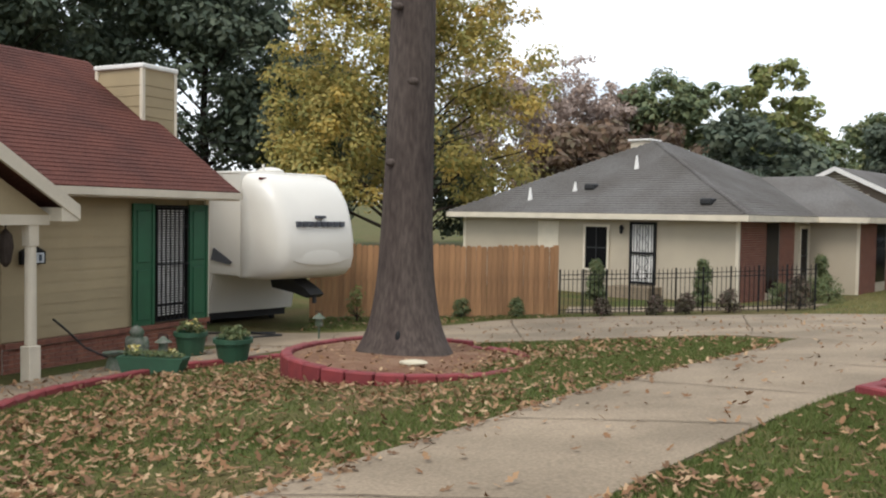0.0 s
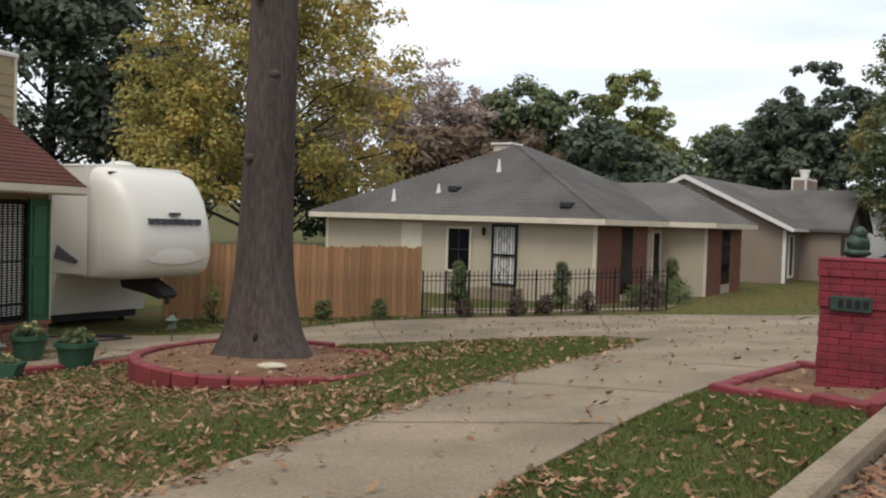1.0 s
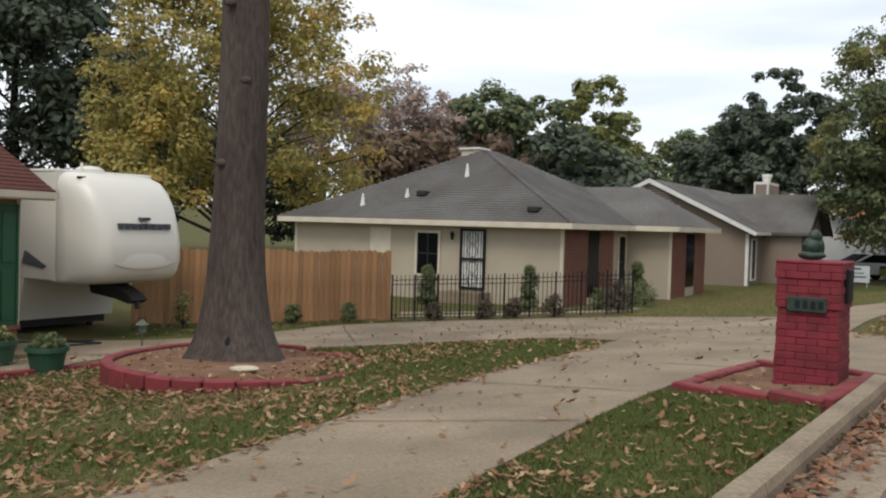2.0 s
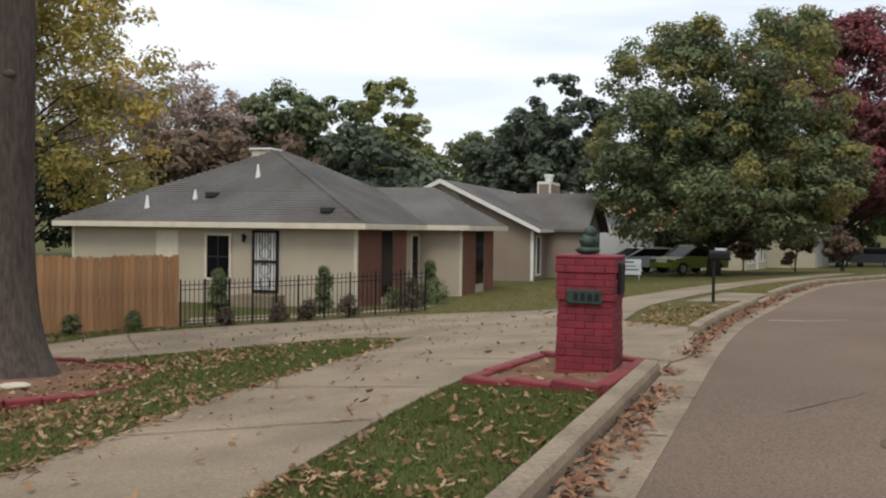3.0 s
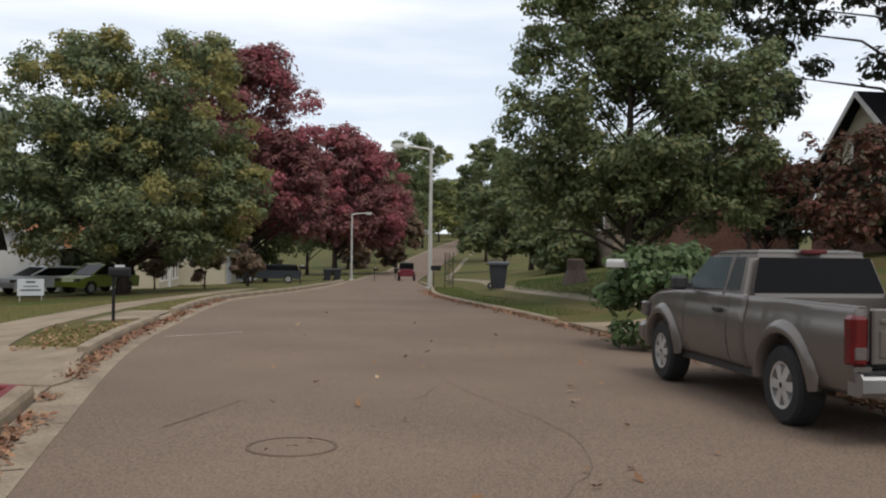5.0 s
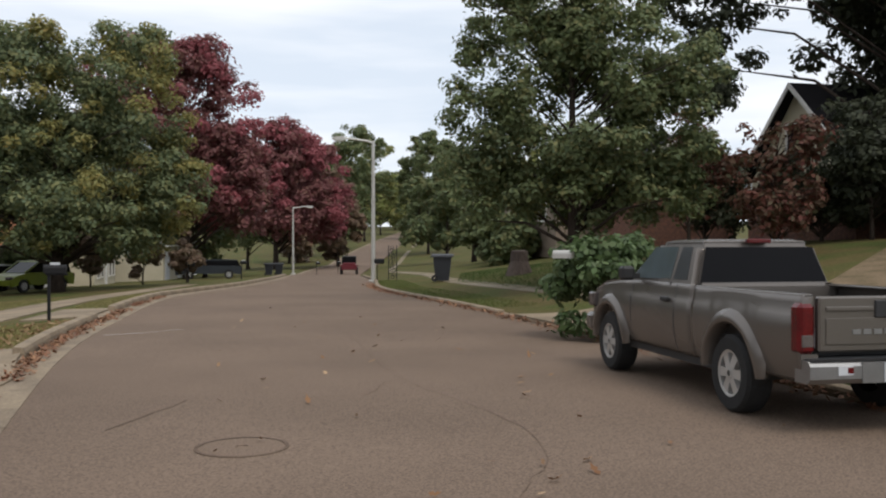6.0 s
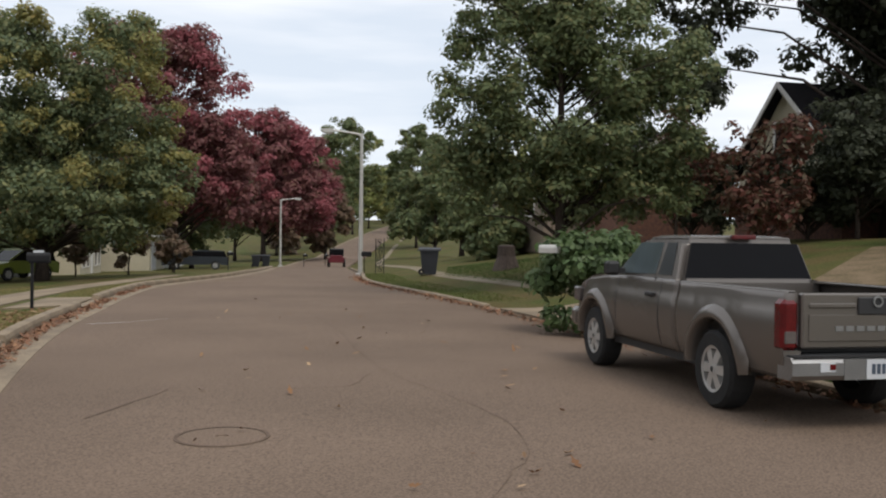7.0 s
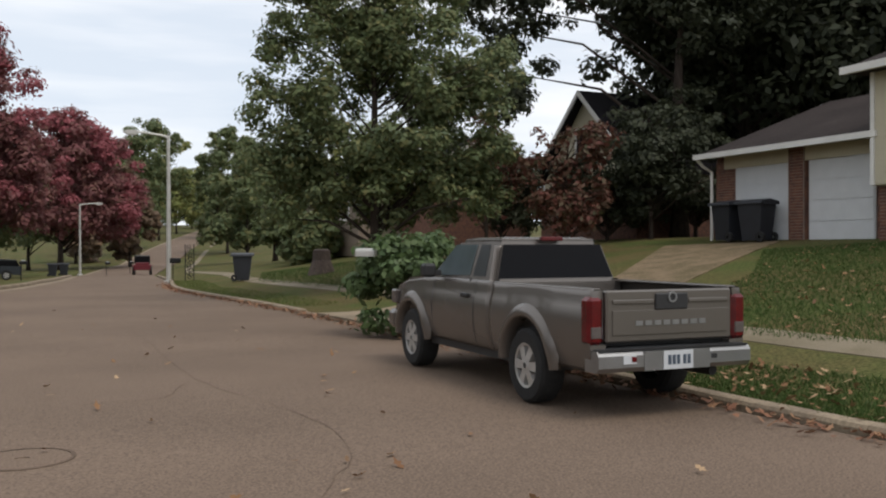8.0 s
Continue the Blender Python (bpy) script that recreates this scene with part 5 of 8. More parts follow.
# the near trunk with a flared foot; its crown spreads above the view
def big_tree():
    x, y = -0.71, 13.75
    t = thing("tree", pose(x, y, -0.68), "tall straight oak trunk with grey-brown bark in a red ring bed", "tree")
    bm = bmesh.new()
    n, rings = 40, []
    rnd = random.Random(4)
    lobes = [(rnd.uniform(0, 6.28), rnd.uniform(0.6, 1.0)) for _ in range(7)]
    hs = [-0.3, -0.12, 0.0, 0.1, 0.22, 0.38, 0.6, 0.9, 1.3, 2, 3, 4, 5, 6, 7, 8, 9, 10, 11]
    for h in hs:
        flare = math.exp(-max(h + 0.1, 0) / 0.58)
        r0 = 0.40 - 0.012 * h
        ring = []
        for j in range(n):
            a = 2 * math.pi * j / n
            root = sum(w * max(0, math.cos(a - q)) ** 8 for q, w in lobes)
            r = r0 + flare * (0.32 + 0.16 * root) + 0.012 * math.sin(a * 9 + h * 2.1) + 0.008 * noise.noise((math.cos(a) * 3, math.sin(a) * 3, h * 1.2))
            ring.append(bm.verts.new((r * math.cos(a) + 0.016 * h, r * math.sin(a), h)))
        rings.append(ring)
    for p, q in zip(rings, rings[1:]):
        for j in range(n):
            bm.faces.new((p[j], p[(j + 1) % n], q[(j + 1) % n], q[j]))
    bm.faces.new(rings[-1])
    cs = []
    for k in range(26):
        a, rr = rnd.uniform(0, 6.28), rnd.uniform(1.0, 4.2)
        e = Vector((rr * math.cos(a), rr * math.sin(a), rnd.uniform(10.0, 15.5)))
        s = Vector((0.12, 0, min(e.z - 1.2, rnd.uniform(8.5, 11))))
        tube(bm, [s, s.lerp(e, 0.5) + Vector((0, 0, 0.4)), e], [0.12, 0.07, 0.02], 6)
        cs.append((*e, rnd.uniform(0.8, 1.4)))
    part("trunk", bm, BARK, t, smooth=True)
    crown_mesh("crown", cs, 6000, 0.12, OLIVE_GREEN, t, 9)
    # knots and the hollow at the foot; a solid black lump paints the hollow's shade
    bm = bmesh.new()
    bmesh.ops.create_icosphere(bm, subdivisions=2, radius=1.0)
    for v in bm.verts:
        v.co = Vector((v.co.x * 0.05, v.co.y * 0.05, v.co.z * 0.12))
    ob = part("hollow", bm, BLACK_IRON, t, "dark hollow in the bark")
    ob.location = (-0.02, -0.56, 0.30)
    for kx, kz in ((-0.12, 5.2), (0.12, 4.1), (-0.2, 2.9)):
        bm = bmesh.new()
        bmesh.ops.create_icosphere(bm, subdivisions=2, radius=1.0)
        for v in bm.verts:
            v.co = Vector((v.co.x * 0.09, v.co.y * 0.05, v.co.z * 0.06))
        ob = part("knot", bm, BARK, t)
        ob.location = (kx, -math.sqrt(max(0.36 ** 2 - kx * kx, 0)), kz)


big_tree()


# ---- red block beds ----
def block_row(name, pts, label, height, depth, top_of, parent_kind="", step=0.42, mat=None):
    """Blocks end to end along a line, each one its own piece."""
    line = smooth_line(pts, 0.1)
    holder = thing(name, pose(0, 0, 0), label, "edging")
    seg = np.r_[0, np.cumsum(np.linalg.norm(np.diff(line, axis=0), axis=1))]
    n = max(2, int(seg[-1] / step))
    rnd = random.Random(len(pts))
    for k in range(n):
        s0, s1 = seg[-1] * k / n, seg[-1] * (k + 1) / n
        p = np.array([np.interp(s0, seg, line[:, i]) for i in (0, 1)])
        q = np.array([np.interp(s1, seg, line[:, i]) for i in (0, 1)])
        mid, way = (p + q) / 2, q - p
        long = np.linalg.norm(way)
        zt = float(top_of(mid[0], mid[1])) + rnd.uniform(-0.008, 0.008)
        bm = bmesh.new()
        box(bm, -long / 2 + 0.006, long / 2 - 0.006, -depth / 2, depth / 2, -height, 0, bevel=0.018)
        ob = part("block", bm, mat or RED_BLOCK, holder)
        ob.matrix_basis = Matrix.Translation((mid[0], mid[1], zt)) @ Matrix.Rotation(math.atan2(way[1], way[0]) + rnd.uniform(-0.02, 0.02), 4, "Z")
    return holder


def ring_top(x, y):
    plane = -0.60 - 0.03 * (x + 0.5) - 0.035 * (y - 13.3)
    return np.minimum(plane, land(x, y) + np.where(np.asarray(x) > 0.2, 0.06, 0.32))


ring_pts = [(-0.58 + 1.78 * math.cos(a), 13.35 + 2.35 * math.sin(a)) for a in [radians(10 + 350 * k / 30) for k in range(31)]]
block_row("ring_bed", ring_pts, "ring of red painted edging blocks round the oak", 0.5, 0.16, ring_top, step=0.38)
bm = bmesh.new()
cv = bm.verts.new((-0.58, 13.35, float(ring_top(-0.58, 13.35)) - 0.02))
outer = [bm.verts.new((-0.58 + 1.72 * math.cos(a), 13.35 + 2.29 * math.sin(a), ring_top(-0.58 + 1.7 * math.cos(a), 13.35 + 2.2 * math.sin(a)) - 0.06)) for a in [2 * math.pi * k / 40 for k in range(40)]]
for k in range(40):
    bm.faces.new((cv, outer[k], outer[(k + 1) % 40]))
tagged(part("mulch_bed", bm, MULCH, None), "reddish bare soil inside the ring bed", "soil", kind="structure")
bm = bmesh.new()
bmesh.ops.create_icosphere(bm, subdivisions=2, radius=1.0)
for v in bm.verts:
    v.co = Vector((v.co.x * 0.2, v.co.y * 0.1, v.co.z * 0.05)) * (1 + 0.25 * noise.noise(v.co * 2.1))
ob = part("rock", bm, CREAM_WALL, None)
ob.location = (-0.4, 12.2, -0.57)
tagged(ob, "flat pale rock lying on the mulch", "rock")

block_row("walk_edging", [(-5.4, 7.4), (-4.9, 9.4), (-5.0, 11.0), (-4.66, 12.5), (-4.2, 13.7), (-3.45, 14.5), (-2.7, 14.9), (-2.3, 15.0)], "low red painted edging along the house walk", 0.4, 0.14,
          lambda x, y: level(x, y) + 0.10, step=0.4)

# ---- the brick pillar with its bed ----
P_E, P_N = Vector((0.64, 0.768, 0)), Vector((-0.768, 0.64, 0))
bed = [(4.25, 8.85), (5.05, 7.42), (6.38, 8.82), (5.82, 10.3), (4.25, 8.85)]
for a, b in zip(bed, bed[1:]):
    block_row("pillar_bed", [a, ((a[0] + b[0]) / 2, (a[1] + b[1]) / 2), b], "low red painted block edging round the brick pillar", 0.3, 0.15, lambda x, y: level(x, y) + 0.10, step=0.45)
bm = bmesh.new()
bm.faces.new([bm.verts.new((x, y, level(x, y) + 0.045)) for x, y in bed[:4]])
tagged(part("pillar_soil", bm, MULCH, None), "bare reddish soil with dry leaves", "soil", kind="structure")


def pillar():
    m = Matrix.Identity(4)
    m.col[0][:3], m.col[1][:3], m.col[3][:3] = -P_N, P_E, (5.25, 8.74, -0.14)
    t = thing("mailbox_pillar", m, "red painted brick mailbox pillar beside the kerb", "pillar")
    w, d, hgt = 0.575, 0.60, 1.26
    boxed("core", (0.02, w - 0.02, 0.02, d - 0.02, -0.2, hgt), PILLAR_RED, t)
    rnd = random.Random(2)
    rows = 17
    rh = hgt / rows
    for r in range(rows):
        out = 0.0 if r < 11 else (0.018 if r < 15 else 0.035)
        if r >= 15:
            out = 0.03
        taper = 0.02 * (1 - r / rows)
        o = out + taper
        row_out = rnd.uniform(-0.004, 0.006)
        z0, z1 = r * rh + 0.0015, (r + 1) * rh - 0.0015
        for face in range(4):
            k = 3
            off = 0.5 if r % 2 else 0.0
            for j in range(k + (1 if off else 0)):
                a = max(0, (j - off) / k)
                b = min(1, (j + 1 - off) / k)
                lo, hi = -o + (w + 2 * o) * a + 0.0008, -o + (w + 2 * o) * b - 0.0008
                jig = rnd.uniform(-0.004, 0.004) + row_out
                bm = bmesh.new()
                if face == 0:
                    box(bm, lo, hi, -o - jig, 0.03, z0, z1, 0.005)
                elif face == 1:
                    box(bm, w - 0.03, w + o + jig, lo, hi, z0, z1, 0.005)
                elif face == 2:
                    box(bm, lo, hi, d - 0.03, d + o + jig, z0, z1, 0.005)
                else:
                    box(bm, -o - jig, 0.03, lo, hi, z0, z1, 0.005)
                part("brick", bm, PILLAR_RED, t)
    boxed("cap", (-0.035, w + 0.035, -0.035, d + 0.035, hgt - 0.002, hgt + 0.035), PILLAR_RED, t, bevel=0.012)
    pl = boxed("plaque", (0.09, 0.47, -0.045, -0.005, 0.78, 0.93), DARK_GREEN_BRONZE, t, "dark green number plaque", bevel=0.008)
    for k in range(4):
        boxed("bar", (0.17 + k * 0.075, 0.215 + k * 0.075, -0.05, -0.045, 0.815, 0.895), BLACK_IRON, pl)
    mb = boxed("mailbox_door", (w + 0.02, w + 0.06, 0.16, 0.44, 0.88, 1.22), BLACK_IRON, t, "black mailbox door set in the brick", bevel=0.012)
    return t


pillar()
# seated casting on top of the pillar: one plain form
bm = bmesh.new()
for cx, cz, rx, rz in ((0, 0.05, 0.14, 0.05), (0.0, 0.14, 0.10, 0.10), (0.02, 0.24, 0.075, 0.075), (-0.05, 0.15, 0.06, 0.05), (0.09, 0.13, 0.04, 0.1)):
    made = bmesh.ops.create_icosphere(bm, subdivisions=2, radius=1.0)["verts"]
    for v in made:
        f = 1 + 0.18 * noise.noise(v.co * 2.5 + Vector((cx * 9, cz * 7, 0)))
        v.co = Vector((v.co.x * rx * f + cx, v.co.y * rx * 0.8 * f, v.co.z * rz * f + cz))
ob = part("garden_figure", bm, DARK_GREEN_BRONZE, None, smooth=True)
ob.location = Vector((5.2, 8.75, -0.14)) + (-P_N) * 0.30 + P_E * 0.3 + Vector((0, 0, 1.295))
tagged(ob, "small dark green garden figure on the pillar", "garden ornament")

# ---- cedar fence ----
def cedar_fence(a, b, base_z):
    a, b = Vector(a), Vector(b)
    way = (b - a)
    long = way.length
    f = thing("fence", Matrix.Translation((a.x, a.y, 0)) @ Matrix.Rotation(math.atan2(way.y, way.x), 4, "Z"), "tall cedar board privacy fence, fresh orange-brown", "fence")
    n = int(long / 0.142)
    rnd = random.Random(1)
    shapes = []
    for k in range(5):
        bm = bmesh.new()
        prism(bm, [(0, 0), (0.136, 0), (0.136, 1.78), (0.11, 1.82 + 0.003 * k), (0.026, 1.82 + 0.003 * k), (0, 1.78)], -0.012, 0.008)
        me = bpy.data.meshes.new("board")
        bmesh.ops.recalc_face_normals(bm, faces=bm.faces)
        bm.to_mesh(me)
        bm.free()
        me.materials.append(FENCE_WOOD)
        shapes.append(me)
    for k in range(n):
        ob = new("board", rnd.choice(shapes))
        ob.parent = f
        step_up = 0.03 if (k * 0.142) % 2.4 < 1.2 else 0.0
        ob.matrix_basis = Matrix.Translation((k * long / n, rnd.uniform(-0.006, 0.006), base_z + rnd.uniform(-0.012, 0.012) + step_up)) @ Matrix.Rotation(rnd.uniform(-0.006, 0.006), 4, "Y")
    for z in (0.25, 0.95, 1.6):
        boxed("rail", (0, long, 0.02, 0.06, base_z + z, base_z + z + 0.085), FENCE_WOOD, f)
    for k in range(int(long / 2.4) + 2):
        x = min(k * 2.4, long - 0.09)
        boxed("post", (x, x + 0.09, 0.06, 0.15, base_z - 0.3, base_z + 1.8), FENCE_WOOD, f)
    boxed("end_post", (long - 0.02, long + 0.1, -0.03, 0.09, base_z - 0.3, base_z + 1.86), FENCE_WOOD, f)
    return f


cedar_fence((-4.0, 22.3, 0), (2.15, 24.2, 0), -1.17)


# ---- black iron fence ----
def iron_fence(a, b):
    a, b = Vector(a), Vector(b)
    way = b - a
    long = way.length
    za, zb = level(a.x, a.y), level(b.x, b.y)
    f = thing("iron_fence", Matrix.Translation((a.x, a.y, 0)) @ Matrix.Rotation(math.atan2(way.y, way.x), 4, "Z"), "black iron picket fence in front of the taupe house", "fence")
    n = int(long / 0.115)
    bm = bmesh.new()
    box(bm, -0.009, 0.009, -0.009, 0.009, 0.05, 1.16)
    made = bmesh.ops.create_cone(bm, cap_ends=True, segments=4, radius1=0.014, radius2=0.0, depth=0.07)["verts"]
    for v in made:
        v.co.z += 1.19
    me = bpy.data.meshes.new("picket")
    bm.to_mesh(me)
    bm.free()
    me.materials.append(BLACK_IRON)
    for k in range(n):
        ob = new("picket", me)
        ob.parent = f
        ob.location = (k * long / n, 0, za + (zb - za) * k / n)
    for h in (0.14, 0.95, 1.07):
        bm = bmesh.new()
        tube(bm, [(0, 0, za + h), (long, 0, zb + h)], 0.014, 4)
        part("rail", bm, BLACK_IRON, f)
    for k in range(6):
        x = long * k / 5
        z = za + (zb - za) * k / 5
        boxed("post", (x - 0.022, x + 0.022, -0.022, 0.022, z - 0.2, z + 1.22), BLACK_IRON, f, bevel=0.006)
    return f


iron_fence((2.3, 24.25, 0), (5.4, 24.6, 0))
iron_fence((5.4, 24.6, 0), (8.9, 24.2, 0))


# ---- shrubs ----
def shrub(x, y, label, mat, height, r, leaves=1500, leaf=0.035, seed=1, upright=False):
    rnd = random.Random(seed)
    b = thing("shrub", pose(x, y, level(x, y)), label, "shrub")
    cs = []
    for k in range(30):
        t = (k + rnd.random()) / 30
        rr = (r * (1 - 0.9 * t * t) * 0.7 if upright else r * math.sqrt(max(0.05, 1 - t * t))) * 0.6
        a = rnd.uniform(0, 6.28)
        cs.append((rr * math.cos(a), rr * math.sin(a), height * (0.1 + 0.82 * t), r * 0.42))
    bm = bmesh.new()
    tube(bm, [(0, 0, -0.1), (0, 0, height * 0.6)], [0.025, 0.012], 6)
    for c in cs[:12]:
        tube(bm, [(0, 0, height * 0.1), c[:3]], [0.012, 0.005], 4)
    part("stem", bm, DARK_BARK, b)
    crown_mesh("foliage", cs, leaves, leaf, mat, b, seed)
    return b


for n, (x, y, hh, r, up) in enumerate([(3.6, 27.6, 1.4, 0.46, True), (6.55, 26.6, 1.45, 0.44, True), (11.3, 30.9, 1.5, 0.44, True)]):
    shrub(x, y, "upright dark green arborvitae in front of the house", DEEP_GREEN, hh, r, 5200, 0.035, 200 + n, True)
for n, (x, y, hh, r) in enumerate([(-0.25, 23.1, 0.5, 0.28), (1.15, 23.5, 0.5, 0.26), (3.4, 24.0, 0.45, 0.3), (4.8, 24.1, 0.5, 0.32), (5.6, 24.2, 0.55, 0.32), (6.7, 24.2, 0.6, 0.4), (8.6, 24.5, 0.95, 0.5),
                                   (9.1, 26.2, 0.8, 0.45), (9.9, 27.4, 0.8, 0.5), (10.7, 28.4, 0.8, 0.5), (8.7, 26.6, 0.7, 0.4)]):
    shrub(x, y, "small dark shrub by the fence" if n < 2 else "low half-bare shrub along the iron fence", DEEP_GREEN if n in (0, 1, 8, 9, 10) else DULL_RED_BROWN, hh, r, 900, 0.035, 220 + n)
shrub(-2.75, 21.9, "straggly leafy weed at the cedar fence", MID_GREEN, 0.9, 0.28, 160, 0.06, 250)
# ---- the fifth-wheel camper ----
def camper():
    b = radians(128)
    a, n = Vector((math.sin(b), math.cos(b), 0)), Vector((-math.cos(b), math.sin(b), 0))
    m = Matrix.Identity(4)
    m.col[0][:3], m.col[1][:3], m.col[3][:3] = a, n, (-3.18, 19.7, -1.27)
    t = thing("camper_trailer", m, "white fifth-wheel camper trailer parked beside the house", "camper")
    # x = 0 at the nose, negative backwards; y left; levels of (z, front x)
    nose = [(1.26, -0.55), (1.34, -0.25), (1.5, -0.08), (1.75, 0.0), (2.1, 0.0), (2.5, -0.08), (2.9, -0.22), (3.2, -0.42), (3.42, -0.62), (3.55, -0.95), (3.6, -1.5)]
    W = 1.22

    def outline(front, back, rad, half):
        pts = []
        for k in range(9):
            q = math.pi / 2 * k / 8
            pts.append((front - rad + rad * math.sin(q), half - rad * 0.55 + rad * 0.55 * math.cos(q)))
        right = [(x, -y) for x, y in reversed(pts)]
        return [(back, half)] + pts + right + [(back, -half)]

    def shell(name, levels, back, mat, rad, label=""):
        bm = bmesh.new()
        rings = []
        for z, f in levels:
            half = W - (0.10 if z > 3.5 else (0.03 if z > 3.4 else 0.0))
            rings.append([bm.verts.new((x, y, z)) for x, y in outline(f, back, rad, half)])
        k = len(rings[0])
        for p, q in zip(rings, rings[1:]):
            for j in range(k):
                bm.faces.new((p[j], p[(j + 1) % k], q[(j + 1) % k], q[j]))
        bm.faces.new(rings[0][::-1])
        bm.faces.new(rings[-1])
        return part(name, bm, mat, t, label, smooth=False)

    cap = shell("front_cap", nose, -1.35, RV_WHITE, 0.75, "moulded white front cap")
    cap.data.polygons.foreach_set("use_smooth", [True] * len(cap.data.polygons))
    body = boxed("body", (-9.5, -1.353, -W, W, 1.28, 3.58), RV_WHITE, t, bevel=0.04)
    boxed("roof_edge", (-9.5, -1.3, -W - 0.01, W + 0.01, 3.55, 3.62), RV_WHITE, t, bevel=0.02)
    bm = bmesh.new()
    prism(bm, [(-2.35, 1.3), (-2.55, 0.38), (-9.5, 0.34), (-9.5, 1.3)], -W + 0.01, W - 0.01)
    part("lower_body", bm, RV_WHITE, t)
    # black slab added in place of the shade below the camper floor
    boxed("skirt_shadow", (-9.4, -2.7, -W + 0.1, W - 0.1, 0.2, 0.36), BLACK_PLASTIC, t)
    bm = bmesh.new()
    box(bm, -1.40, -1.30, -W - 0.012, W + 0.012, 1.3, 3.56)
    part("seam_strip", bm, RV_WHITE, t)
    # front bulge under the lettering, badge bars, marker lights
    bm = bmesh.new()
    made = bmesh.ops.create_icosphere(bm, subdivisions=3, radius=1.0)["verts"]
    for v in made:
        v.co = Vector((v.co.x * 0.035 - 0.028, v.co.y * 0.9, v.co.z * 0.22 + 1.78))
    part("cap_bulge", bm, RV_WHITE, t, smooth=True)
    x = -0.9
    for k in range(8):
        y = 0.66 - k * 0.175
        bm = bmesh.new()
        box(bm, -0.10, -0.005, y - 0.115, y, 2.41, 2.53)
        part("lettering_bar", bm, RV_GREY, t, "dark grey lettering bar")
    bm = bmesh.new()
    prism(bm, [(-0.12, 2.6), (-0.02, 2.6), (-0.02, 2.66), (-0.12, 2.66)], -0.12, 0.12)
    part("badge", bm, RV_GREY, t)
    for y in (1.0, -1.0):
        boxed("marker_light", (-0.86, -0.78, y - 0.08, y + 0.08, 3.42, 3.47), TAIL_RED, t, "small red marker light")
    # pin box, landing legs
    bm = bmesh.new()
    prism(bm, [(-1.6, 1.28), (-0.9, 1.28), (-0.35, 1.05), (-0.15, 0.92), (-0.3, 0.84), (-0.7, 0.92), (-1.5, 1.0)], -0.2, 0.2)
    part("pin_box", bm, BLACK_PLASTIC, t, "black hitch pin box")
    bm = bmesh.new()
    tube(bm, [(-0.25, 0, 0.9), (-0.25, 0, 0.72)], 0.05, 8)
    part("king_pin", bm, BLACK_PLASTIC, t)
    for y in (-0.9, 0.9):
        boxed("landing_leg", (-3.0, -2.9, y - 0.05, y + 0.05, -0.02, 0.5), BLACK_PLASTIC, t)
    for x in (-6.6, -7.5):
        for y in (-W + 0.12, W - 0.12):
            bm = bmesh.new()
            lathe(bm, [(0.2, -0.1), (0.36, -0.1), (0.38, -0.05), (0.38, 0.05), (0.36, 0.1), (0.2, 0.1)], 20, (x, y, 0.37), axis="y")
            part("wheel", bm, RUBBER, t)
    boxed("awning_arm", (-3.2, -3.12, -W - 0.06, -W, 1.3, 3.4), WHITE_TRIM, t)
    bm = bmesh.new()
    prism(bm, [(-2.3, 1.9), (-1.6, 1.6), (-1.7, 1.54), (-2.4, 1.62)], -W - 0.03, -W)
    part("side_flash", bm, RV_GREY, t, "dark side decal")
    bm = bmesh.new()
    lathe(bm, [(0.3, 3.6), (0.32, 3.68), (0.2, 3.75), (0.05, 3.77)], 14, (-2.0, 0.1, 0))
    part("roof_dome", bm, RV_WHITE, t)
    bm = bmesh.new()
    tube(bm, [(-1.6, -0.4, 3.6), (-1.6, -0.4, 3.8)], 0.03, 6)
    part("roof_vent", bm, RV_WHITE, t)
    return t


camper()


